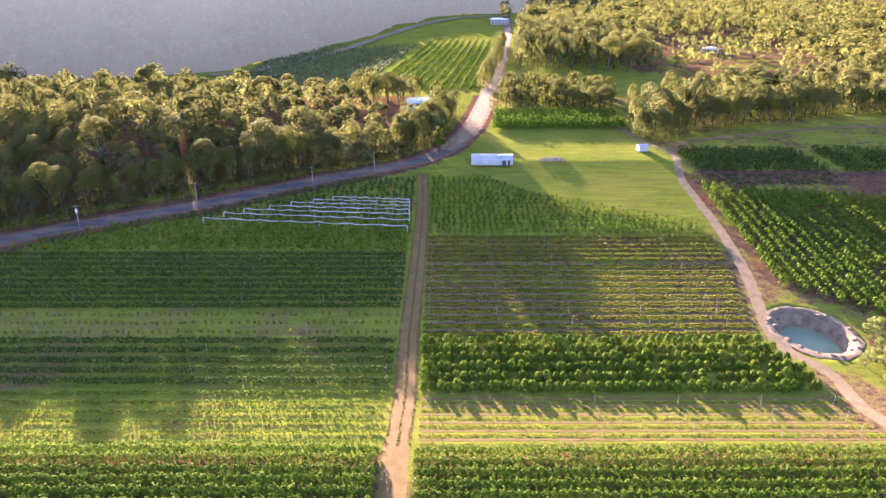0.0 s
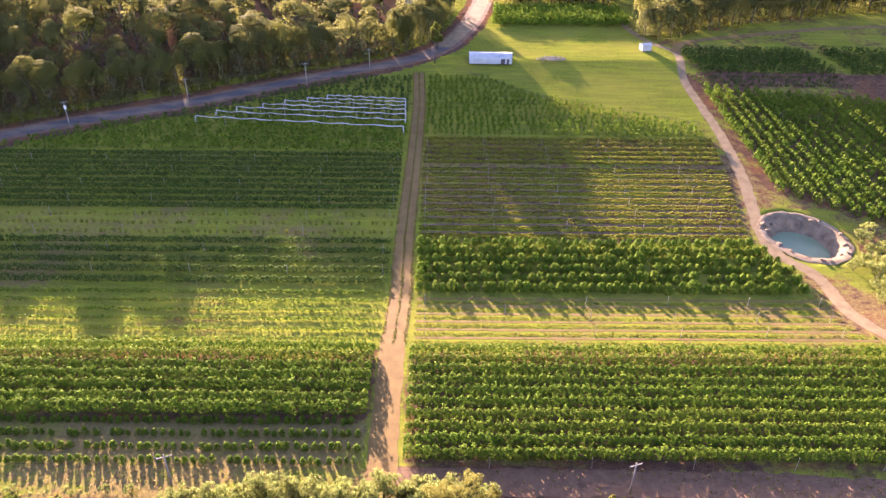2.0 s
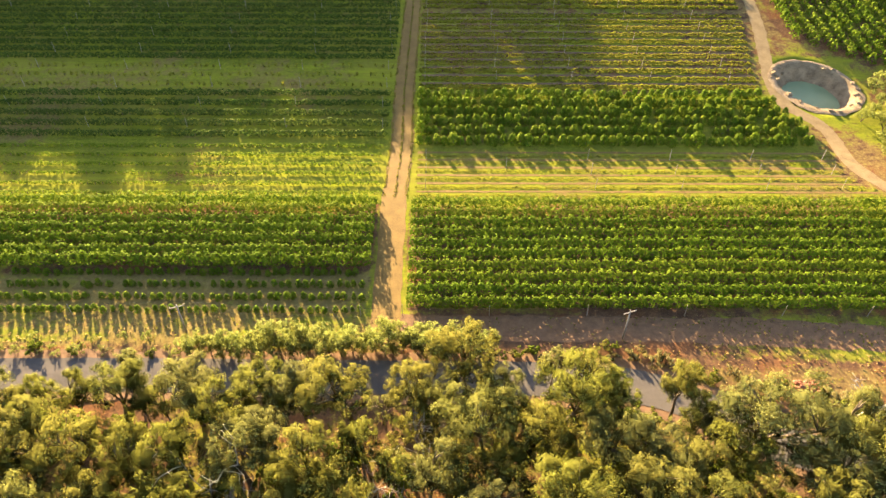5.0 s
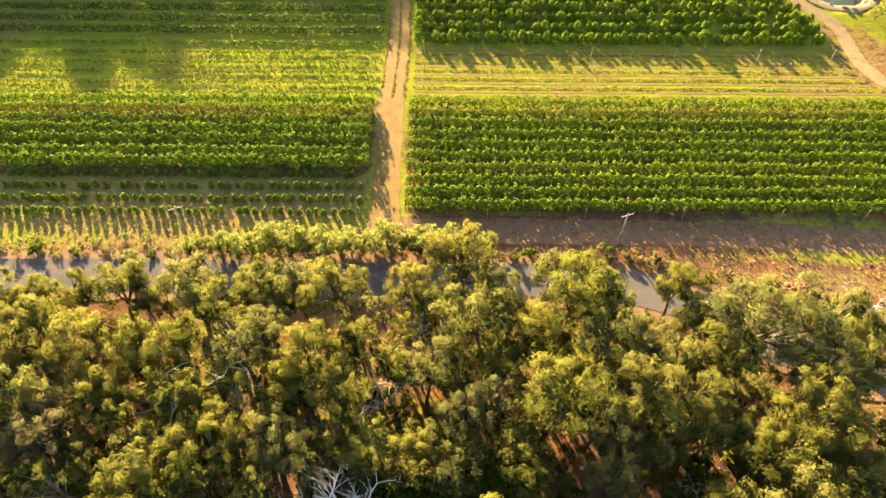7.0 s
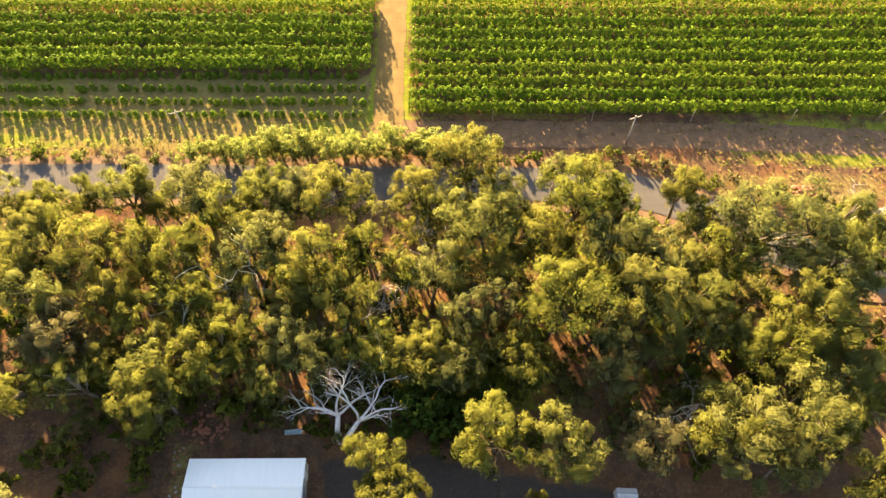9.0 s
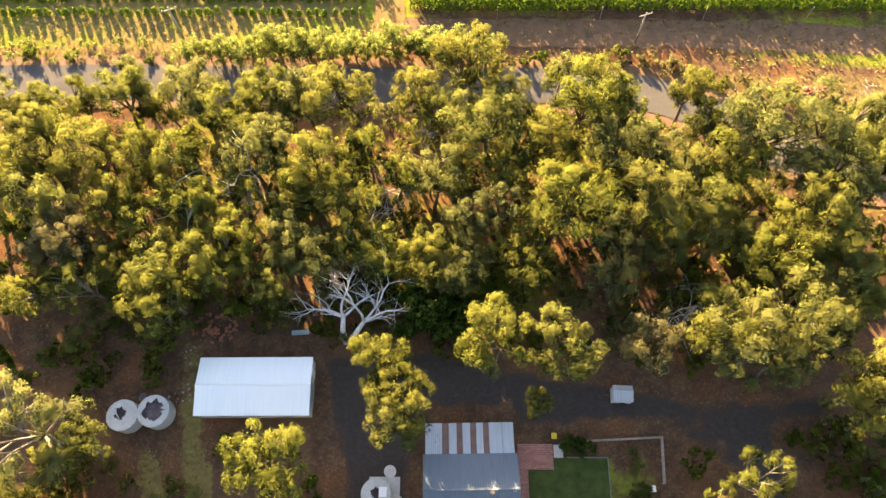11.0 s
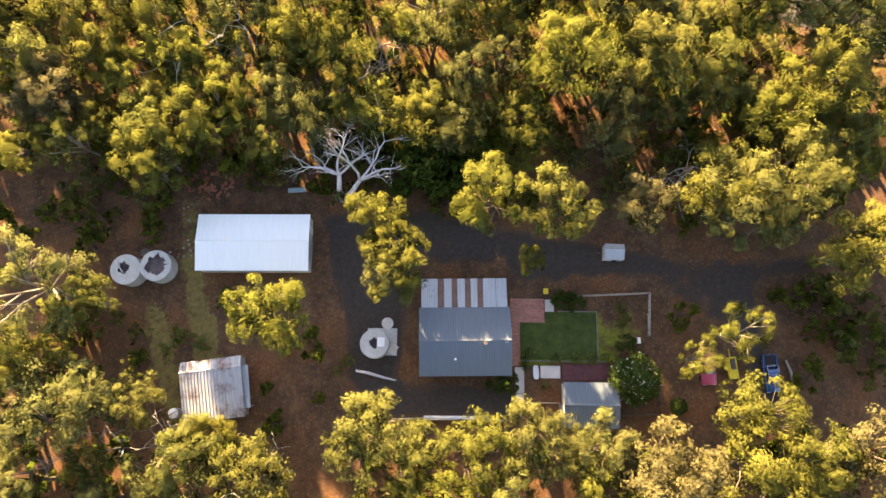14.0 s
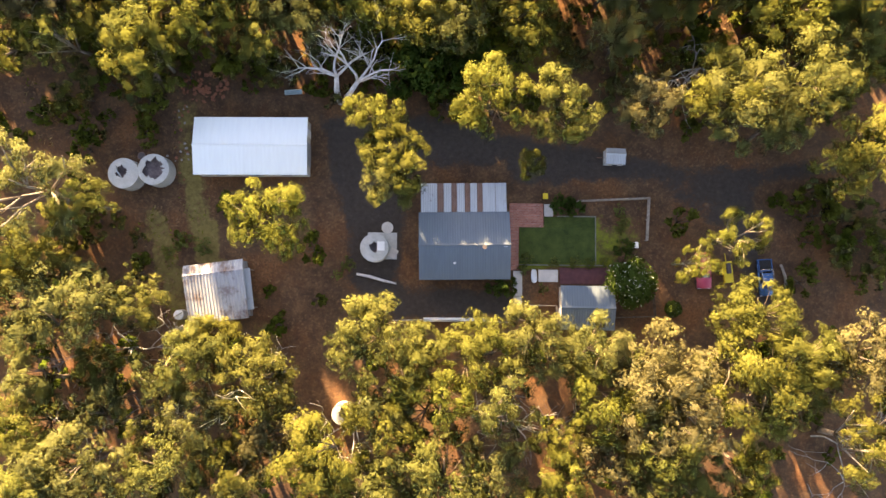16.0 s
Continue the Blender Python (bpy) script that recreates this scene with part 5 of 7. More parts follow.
for i, (x, w, mat) in enumerate([(-5.2, 2.0, ZINC), (-3.2, 0.75, RUSTY), (-2.45, 0.95, ZINC), (-1.5, 0.65, RUSTY), (-0.85, 0.95, ZINC), (0.1, 0.65, RUSTY), (0.75, 0.85, ZINC), (1.6, 0.65, RUSTY), (2.25, 1.55, ZINC), (3.8, 1.35, ZINC)]):
    sheet("verandah_sheet", (x + w - 0.02, 7.6, 2.3), (x + 0.02, 7.6, 2.3), (x + 0.02, 4.02, 2.62), (x + w - 0.02, 4.02, 2.62), mat, house, 0.2, 0.02, label="rusted brown roof sheet" if mat is RUSTY else "pale zinc roof sheet")
for x in (-5.0, -1.6, 1.8, 4.9):
    cyl_part("verandah_post", x, 7.4, 0, 2.26, 0.06, TIMBER, house, sides=8)
box_part("verandah_beam", (-5.1, 5.05, 7.33, 7.47, 2.14, 2.26), TIMBER, house)
flue = cyl_part("flue", 2.3, -0.3, 3.6, 4.5, 0.13, CHROME, house, "dark metal flue")
cyl_part("flue_cap", 2.3, -0.3, 4.5, 4.6, 0.24, INSIDE, flue)
cyl_part("roof_vent", -1.2, -2.1, 3.2, 3.55, 0.14, WHITE_PAINT, house, "small white roof vent")
box_part("roof_cooler", (4.6, 5.1, -0.25, 0.25, 3.5, 3.9), ZINC, house, "grey rooftop box", bevel=0.04)
box_part("door", (-0.4, 0.5, -3.86, -3.805, 0.05, 2.05), MAROON, house)
for x in (-4.2, 2.2):
    w = box_part("window", (x, x + 1.5, -3.85, -3.805, 0.95, 2.05), WHITE_PAINT, house)
    box_part("pane", (x + 0.07, x + 1.43, -3.87, -3.852, 1.02, 1.98), WINDOW_GLASS, w)

cottage = gable("garden_shed", 17.8, -2.1, -0.5, 6.2, 4.9, 2.2, 2.8, "grey-roofed garden shed beside a flowering tree", "shed", CREAM_WALL, GREY_ROOF, over=0.15, depth=0.012)
box_part("door", (-3.16, -3.105, -1.0, -0.1, 0.02, 2.0), WHITE_PAINT, cottage)
box_part("window", (0.3, 1.5, 2.455, 2.5, 1.0, 1.8), WINDOW_GLASS, cottage)


# ---- water tanks ----
def water_tank(x, y, r, h, label, seed, hole):
    """A concrete tank whose lid has broken open."""
    ob = thing("water_tank", x, y, 0, label, "water tank", "water tanks")
    rng = random.Random(seed)
    n = 32
    ring = [(r * math.cos(2 * math.pi * k / n), r * math.sin(2 * math.pi * k / n)) for k in range(n)]
    inner = [(a * 0.93, b * 0.93) for a, b in ring]
    v = [(a, b, 0) for a, b in ring] + [(a, b, h) for a, b in ring] + [(a, b, h) for a, b in inner] + [(a, b, 0.1) for a, b in inner]
    f = []
    for k in range(n):
        q = (k + 1) % n
        f += [(k, q, n + q, n + k), (n + k, n + q, 2 * n + q, 2 * n + k), (2 * n + k, 2 * n + q, 3 * n + q, 3 * n + k)]
    link_mesh("wall", v, f, CONCRETE, ob)
    cyl_part("tank_floor", 0, 0, 0.05, h * 0.72, r * 0.92, TANK_LITTER, ob, "brown litter inside", sides=24)
    hx, hy, hr = hole
    edge = [(hx + hr * rng.uniform(0.65, 1.2) * math.cos(2 * math.pi * k / n), hy + hr * rng.uniform(0.65, 1.2) * math.sin(2 * math.pi * k / n)) for k in range(n)]
    v = [(a * 0.97, b * 0.97, h + 0.01) for a, b in ring] + [(a, b, h + 0.06) for a, b in edge] + [(a * 0.97, b * 0.97, h - 0.05) for a, b in ring] + [(a, b, h) for a, b in edge]
    f = []
    for k in range(n):
        q = (k + 1) % n
        f += [(k, q, n + q, n + k), (n + k, n + q, 3 * n + q, 3 * n + k), (2 * n + q, 2 * n + k, 3 * n + k, 3 * n + q)]
    link_mesh("lid", v, f, CONCRETE, ob, "cracked pale lid with a ragged hole")
    return ob


tank = water_tank(-38.3, 13.6, 1.85, 2.3, "round grey concrete tank with a broken lid", 1, (-0.25, 0.2, 0.75))
limb("broken_sheet", [(-0.9, 0.9, 2.38), (-0.6, 0.1, 2.5), (-0.1, -0.6, 2.4)], [0.08, 0.1, 0.05], ZINC, tank)
water_tank(-34.7, 14.1, 1.9, 2.3, "round grey concrete tank with a caved-in lid", 2, (0.0, 0.15, 1.25))
tank = water_tank(-7.9, 4.9, 1.72, 2.0, "white round concrete tank with a rusty hatch", 3, (0.0, 0.1, 0.62))
box_part("hatch_cover", (0.35, 1.25, -0.35, 0.75, 2.08, 2.13), WHITE_PAINT, tank, "white hatch cover", bevel=0.02)
water_tank(-11.4, -15.0, 1.3, 1.9, "pale round tank half hidden under trees", 4, (0.4, 0.2, 0.8))
pipe = thing("standpipe", -36.6, 15.9, 0, "short dark round pipe between the tanks", "pipe")
cyl_part("pipe_wall", 0, 0, 0, 1.3, 0.5, RUSTY, pipe, sides=16)
# pipe is capped; a dark disc paints the shade of its hollow
cyl_part("pipe_mouth", 0, 0, 1.3, 1.33, 0.42, INSIDE, pipe, sides=16)


def slab(name, dims, mat, label, category="paving", kind=""):
    bm = bmesh.new()
    box(bm, *dims)
    bmesh.ops.bevel(bm, geom=bm.edges[:], offset=0.015, segments=1, affect="EDGES")
    return tagged(part(name, bm, mat), label, category, kind=kind)


slab("concrete_slab", (-8.9, -5.3, 3.6, 6.9, -0.05, 0.07), CONCRETE, "square concrete slab under the white tank", "slab")
tagged(cyl_part("concrete_disc", -6.5, 7.5, -0.05, 0.14, 0.72, PALE_SLAB, None), "round pale concrete lid on the ground", "slab")
cover = slab("tank_cover", (-0.5, 0.5, -0.6, 0.6, 0.09, 0.17), PALE_SLAB, "pale rectangular cover leaning by the tank", "slab")
cover.matrix_basis = pose(-5.75, 4.35, 0, 0, 0, -28)
tagged(limb("fallen_log", [(-10.2, 1.75, 0.18), (-8.6, 1.45, 0.22), (-7.0, 1.0, 0.2), (-5.3, 0.6, 0.15)], [0.16, 0.2, 0.17, 0.1], DEADWOOD), "bleached fallen log on bare dirt", "log")
gas = thing("round_tank", -31.4, -3.4, 0, "small white-and-green round tank by the old shed", "tank")
cyl_part("tank_body", 0, 0, 0, 1.5, 0.6, PALE_SLAB, gas, sides=18)
cyl_part("tank_top", 0, 0, 1.5, 1.75, 0.6, WHITE_PAINT, gas, "white cone top", sides=18, r2=0.15)
limb("band", [(-0.5, -0.3, 1.66), (0, 0, 1.82), (0.5, 0.3, 1.66)], [0.04, 0.04, 0.04], SHRUB, gas, sides=5)

trough = thing("water_trough", -18.4, 24.3, 4, "long pale teal trough lying under the dead tree", "trough")
bm = bmesh.new()
rim = [(-1.1, -0.3), (1.1, -0.3), (1.1, 0.3), (-1.1, 0.3)]
rings = [[bm.verts.new((x * a, y * b, z)) for x, y in rim] for a, b, z in ((0.9, 0.7, 0.0), (1.0, 1.0, 0.45), (0.94, 0.8, 0.45), (0.86, 0.6, 0.1))]
for lo, hi in zip(rings, rings[1:]):
    for k in range(4):
        bm.faces.new((lo[k], lo[(k + 1) % 4], hi[(k + 1) % 4], hi[k]))
bm.faces.new(rings[0][::-1])
bm.faces.new(rings[-1])
part("basin", bm, TEAL, trough)
for x in (-0.7, 0.7):
    box_part("foot", (x - 0.08, x + 0.08, -0.24, 0.24, -0.04, 0.06), TIMBER, trough)

# ---- garden ----
paving = [slab("brick_paving", (8.6, 12.8, 7.75, 10.7, -0.05, 0.075), BRICK, "red brick paving beside the farmhouse", kind="structure"),
          slab("brick_paving", (8.55, 9.75, 2.4, 7.748, -0.05, 0.075), BRICK, "narrow red brick path along the house wall", kind="structure")]
slab("stone_path", (9.1, 10.2, -0.8, 2.3, -0.05, 0.08), PALE_SLAB, "pale stone path to the gate", kind="structure")
slab("stone_step", (9.15, 10.15, -1.9, -0.85, -0.05, 0.16), PALE_SLAB, "pale stone step at the gate", "step")
slab("timber_deck", (14.8, 20.6, 0.75, 2.75, -0.05, 0.14), MAROON, "dark maroon deck behind the garden shed", "deck")
slab("stone_paving", (12.2, 14.6, 1.0, 2.5, -0.05, 0.09), PALE_SLAB, "patchy pale stone paving by the bathtub", kind="structure")
slab("stone_paving", (12.9, 14.0, 9.1, 10.6, -0.05, 0.08), PALE_SLAB, "pale paving square beside the bricks", kind="structure")
lawn = slab("lawn", (9.82, 19.2, 3.3, 7.7, -0.05, 0.05), LAWN, "dark green mown lawn inside a low edge", "lawn", "structure")
slab("lawn", (12.9, 19.2, 7.704, 9.05, -0.05, 0.05), LAWN, "dark green mown lawn inside a low edge", "lawn", "structure")
slab("garden_edge", (19.2, 19.32, 3.2, 9.2, 0, 0.14), EDGING, "thin mossy edging round the lawn", "edging", "structure")
slab("garden_edge", (14.5, 19.2, 9.06, 9.2, 0, 0.14), EDGING, "thin mossy edging round the lawn", "edging", "structure")
slab("garden_edge", (9.8, 20.2, 3.0, 3.14, 0, 0.2), EDGING, "thin mossy edging round the lawn", "edging", "structure")
bath = thing("bathtub", 11.6, 1.7, 3, "old white enamel bathtub standing in the garden", "bathtub")
bm = bmesh.new()
n = 20
for z, s in ((0.45, 1.0), (0.45, 0.86), (0.12, 0.7)):
    for k in range(n):
        a = 2 * math.pi * k / n
        bm.verts.new((0.36 * s * math.copysign(abs(math.cos(a)) ** 0.7, math.cos(a)), 0.85 * s * math.copysign(abs(math.sin(a)) ** 0.7, math.sin(a)), z))
for k in range(n):
    a = 2 * math.pi * k / n
    bm.verts.new((0.3 * math.cos(a), 0.75 * math.sin(a), 0.0))
bm.verts.ensure_lookup_table()
for o, p in ((0, n), (n, 2 * n), (3 * n, 0)):
    for k in range(n):
        q = (k + 1) % n
        bm.faces.new([bm.verts[i] for i in (o + k, o + q, p + q, p + k)])
bm.faces.new([bm.verts[i] for i in range(2 * n, 3 * n)])
part("tub", bm, ENAMEL, bath)
cyl_part("tap", 0, 0.75, 0.4, 0.7, 0.04, CHROME, bath, sides=8)


def fence(name, pts, height, label, rails, post_mat, gap=2.2, cap=0.12):
    ob = thing(name, 0, 0, 0, label, "fence")
    for (x0, y0), (x1, y1) in zip(pts, pts[1:]):
        d = math.hypot(x1 - x0, y1 - y0)
        n = max(1, round(d / gap))
        for k in range(n + 1):
            x, y = x0 + (x1 - x0) * k / n, y0 + (y1 - y0) * k / n
            box_part("post", (x - 0.06, x + 0.06, y - 0.06, y + 0.06, -0.1, height), post_mat, ob)
        for z in rails:
            limb("rail", [(x0, y0, z), (x1, y1, z)], [cap / 2, cap / 2], post_mat, ob, sides=4)
    return ob


fence("garden_fence", [(16.9, 10.95), (25.7, 11.4), (25.4, 6.2)], 1.2, "pale timber fence round the lawn", (0.5, 1.1), TIMBER, cap=0.2)
fence("garden_fence", [(25.9, 3.0), (26.3, -3.1), (21.4, -3.3)], 1.3, "thin dark fence behind the flowering tree", (0.6, 1.2), BARK)
fence("garden_fence", [(10.3, -1.9), (14.3, -1.9), (14.4, -4.4)], 1.2, "pale timber fence beside the garden shed", (0.5, 1.15), TIMBER)
fence("yard_fence", [(-5.6, -3.9), (-1.9, -3.75), (9.0, -4.0)], 1.1, "weathered rail fence below the house", (0.5, 1.0), TIMBER)
slab("low_wall", (-1.9, 5.8, -3.95, -3.5, 0, 0.75), WHITE_PAINT, "low whitewashed wall along the driveway", "wall")
binn = thing("wheelie_bin", 12.9, 11.5, 0, "yellow-lidded wheelie bin by the paving", "bin")
box_part("bin_body", (-0.28, 0.28, -0.3, 0.3, 0.06, 0.95), BLACK_RUBBER, binn, bevel=0.04)
box_part("bin_lid", (-0.32, 0.32, -0.36, 0.36, 0.955, 1.05), YELLOW_PAINT, binn, "yellow lid", bevel=0.04)
for x in (-0.25, 0.25):
    cyl_part("wheel", x, 0.3, 0.1, 0.06, 0.1, BLACK_RUBBER, binn, axis="X", sides=12)
hive = thing("white_box", 24.0, 5.6, 4, "small white box in the garden", "box")
box_part("box_body", (-0.33, 0.33, -0.33, 0.33, 0, 0.7), WHITE_PAINT, hive, bevel=0.02)
box_part("box_lid", (-0.37, 0.37, -0.37, 0.37, 0.7, 0.78), WHITE_PAINT, hive, bevel=0.02)

DARK_BUSH = [gum_meshes(210 + i, 2.6, 4.6, 40, 1900, 0.34, ORCHARD_DARK, spread=0.7, low=0.3, fork_at=0.15) for i in range(2)]
for x, y, s in [(-4.5, 26.0, 1.1), (-0.8, 25.2, 1.2), (2.6, 26.2, 1.0), (-2.2, 28.6, 1.2), (1.2, 28.8, 1.0), (4.4, 28.4, 0.8)]:
    stand_tree(DARK_BUSH[int(x) % 2], x, y, s * 1.1, s * 1.35, x * 40, "dense dark green bush beside the gravel drive", "green_bush", "bushes by the drive", "bush")
for x, y, s, mesh in [(10.6, 3.9, 0.34, WILLOWS[0]), (10.3, 2.5, 0.3, WILLOWS[1]), (14.0, 3.3, 0.3, WILLOWS[2]), (16.5, 3.4, 0.34, WILLOWS[0]), (18.4, 3.3, 0.32, WILLOWS[1]), (20.2, 3.5, 0.3, WILLOWS[2]), (6.9, 0.4, 0.5, DARK_BUSH[0]), (8.2, 0.3, 0.55, DARK_BUSH[1]), (14.6, 10.3, 0.55, DARK_BUSH[0]), (16.3, 10.3, 0.5, DARK_BUSH[1]), (22.0, 9.7, 0.34, WILLOWS[0]), (22.5, 8.6, 0.36, WILLOWS[2]), (22.2, 7.6, 0.3, WILLOWS[1]), (22.5, 5.3, 0.5, DARK_BUSH[0]), (-11.2, 2.9, 0.42, WILLOWS[1]), (-12.4, 1.6, 0.3, WILLOWS[0]), (12.6, 0.2, 0.3, WILLOWS[2]), (-28.8, 4.8, 0.5, WILLOWS[0]), (-31.4, 5.6, 0.55, WILLOWS[1]), (-33.2, 4.2, 0.45, WILLOWS[2])]:
    stand_tree(mesh, x, y, s, s, x * 70, "small leafy plant at the garden edge", "garden_plant", "garden plants", "plant")

# ---- vehicles ----
def car(name, x, y, turn, paint, label, pickup=False, rack=False):
    ob = thing(name, x, y, turn, label, "car")
    L, W = 4.5, 1.72
    prof = [(-L / 2, 0.35), (-L / 2, 0.78), (-L / 2 + 0.12, 0.92), (-0.95, 1.0), (L / 2 - 0.05, 0.95), (L / 2, 0.4)]
    bm = bmesh.new()
    lo = [bm.verts.new((-W / 2, a, b)) for a, b in prof]
    hi = [bm.verts.new((W / 2, a, b)) for a, b in prof]
    bm.faces.new(lo)
    bm.faces.new(hi[::-1])
    for i in range(len(prof)):
        j = (i + 1) % len(prof)
        bm.faces.new((lo[j], lo[i], hi[i], hi[j]))
    bmesh.ops.bevel(bm, geom=bm.edges[:], offset=0.08, segments=2, affect="EDGES")
    bmesh.ops.recalc_face_normals(bm, faces=bm.faces[:])
    body = part("body", bm, paint, ob, smooth=True)
    y0, y1 = (-0.95, 0.75) if pickup else (-0.95, 1.9)
    bm = bmesh.new()
    base = [(-0.78, y0), (0.78, y0), (0.78, y1), (-0.78, y1)]
    topv = [(-0.62, y0 + 0.5), (0.62, y0 + 0.5), (0.62, y1 - 0.3), (-0.62, y1 - 0.3)]
    a = [bm.verts.new((*p, 0.97)) for p in base]
    b = [bm.verts.new((*p, 1.42)) for p in topv]
    for i in range(4):
        bm.faces.new((a[i], a[(i + 1) % 4], b[(i + 1) % 4], b[i]))
    bm.faces.new(b)
    cabin = part("cabin_glass", bm, CAR_GLASS, ob, "dark tinted glass")
    roof = box_part("roof", (-0.64, 0.64, y0 + 0.48, y1 - 0.28, 1.415, 1.46), paint, ob, bevel=0.02)
    for k in range(4):
        limb("pillar", [(base[k][0], base[k][1], 0.96), (topv[k][0], topv[k][1], 1.43)], [0.045, 0.04], paint, ob, sides=5)
    if pickup:
        box_part("tray_floor", (-0.7, 0.7, 0.85, 2.12, 0.955, 0.985), BLACK_RUBBER, ob)
        for dims in ((-0.84, -0.74, 0.8, 2.2, 0.9, 1.12), (0.74, 0.84, 0.8, 2.2, 0.9, 1.12), (-0.74, 0.74, 2.12, 2.2, 0.9, 1.12)):
            box_part("tray_side", dims, paint, ob, bevel=0.02)
    if rack:
        for yy in (y0 + 0.75, y1 - 0.5, y1 + 0.2):
            limb("rack_bar", [(-0.72, yy, 1.54), (0.72, yy, 1.54)], [0.035, 0.035], CHROME, ob, sides=6)
        for xx in (-0.68, 0.68):
            limb("rack_rail", [(xx, y0 + 0.6, 1.53), (xx, y1 + 0.3, 1.53)], [0.03, 0.03], CHROME, ob, sides=6)
    for xx in (-0.76, 0.76):
        for yy in (-1.4, 1.35):
            wheel = thing("wheel", 0, 0, 0, "", "")
            wheel.parent = ob
            wheel.matrix_basis = pose(xx, yy, 0)
            cyl_part("tyre", 0, 0, 0.33, 0.22, 0.33, BLACK_RUBBER, wheel, axis="X")
            cyl_part("rim", 0, 0, 0.33, 0.235, 0.2, CHROME, wheel, axis="X", sides=14)
    for xx in (-0.6, 0.6):
        box_part("headlight", (xx - 0.17, xx + 0.17, -L / 2 - 0.012, -L / 2 + 0.1, 0.62, 0.78), ENAMEL, ob, bevel=0.02)
        box_part("mirror", (xx * 1.55 - 0.08, xx * 1.55 + 0.08, -0.75, -0.63, 0.98, 1.12), BLACK_RUBBER, ob, bevel=0.02)
    return ob


car("pickup_truck", 39.9, 1.8, 4, BLUE_PAINT, "blue pickup with roof rack parked under trees", True, True)
car("hatchback_car", 32.3, 2.6, 2, PINK_PAINT, "pinkish-red car half hidden under trees")
cart = thing("yellow_trailer", 35.3, 2.4, 6, "yellow trailer under a gum tree", "trailer")
box_part("trailer_bed", (-0.55, 0.55, -1.3, 1.3, 0.5, 0.95), YELLOW_PAINT, cart, bevel=0.03)
box_part("trailer_load", (-0.25, 0.25, -0.2, 1.1, 0.95, 1.35), INSIDE, cart, bevel=0.05)
limb("drawbar", [(0, 1.3, 0.55), (0, 2.3, 0.5)], [0.05, 0.05], YELLOW_PAINT, cart)
for x in (-0.62, 0.62):
    cyl_part("wheel", x, -0.2, 0.3, 0.16, 0.3, BLACK_RUBBER, cart, axis="X")
van = gable("box_trailer", 21.4, 16.4, -2, 2.3, 1.75, 1.75, 1.95, "small white box trailer with a ridged roof", "trailer", WHITE_PAINT, ZINC, ridge_at=0.35, over=0.05, pitch=0.2)
limb("drawbar", [(-1.15, 0, 0.4), (-2.0, 0, 0.35)], [0.05, 0.05], RUSTY, van)
for y in (-0.9, 0.9):
    bm = bmesh.new()
    bmesh.ops.create_cone(bm, cap_ends=True, segments=16, radius1=0.3, radius2=0.3, depth=0.16, matrix=Matrix.Translation((0.2, y, 0.3)) @ Matrix.Rotation(math.pi / 2, 4, "X"))
    part("wheel", bm, BLACK_RUBBER, van)
tagged(limb("curved_log", [(42.1, 3.4, 0.2), (42.6, 2.0, 0.22), (42.7, 0.4, 0.2), (42.2, -0.6, 0.2), (41.2, -1.4, 0.15)], [0.16, 0.2, 0.19, 0.17, 0.12], TIMBER), "curved grey log beside the parked pickup", "log")


# ---- flowering tree, dead trees ----
def flowering_tree(x, y, r, h, label, seed):
    rng = np.random.default_rng(seed)
    ob = thing("flowering_tree", x, y, 0, label, "tree")
    limb("trunk", [(0, 0, -0.1), (0.05, 0.1, h * 0.4), (0, 0, h * 0.7)], [0.16, 0.12, 0.05], BARK, ob)
    u = unit(rng.normal(size=(60, 3)))
    u[:, 2] = np.abs(u[:, 2])
    c = np.stack([u[:, 0] * r * 0.72, u[:, 1] * r * 0.72, h * 0.35 + u[:, 2] * h * 0.42], 1)
    q, soft = clump_leaves(rng, c, np.full(60, r * 0.3), np.full(60, 72), 0.36, 0.85)
    new("crown", quad_mesh("crown", q, ORCHARD_DARK, soft)).parent = ob
    q, soft = clump_leaves(rng, c, np.full(60, r * 0.32), np.full(60, 6), 0.2, 0.8, aspect=0.9)
    fl = new("blossom", quad_mesh("blossom", q, FLOWER))
    fl.parent = ob
    fl["label"] = "scattered white flowers"


flowering_tree(23.0, 1.0, 3.35, 4.6, "round dark green tree dotted with white flowers", 1)
flowering_tree(28.6, -2.2, 0.95, 1.5, "small dark green bush with white flowers", 2)


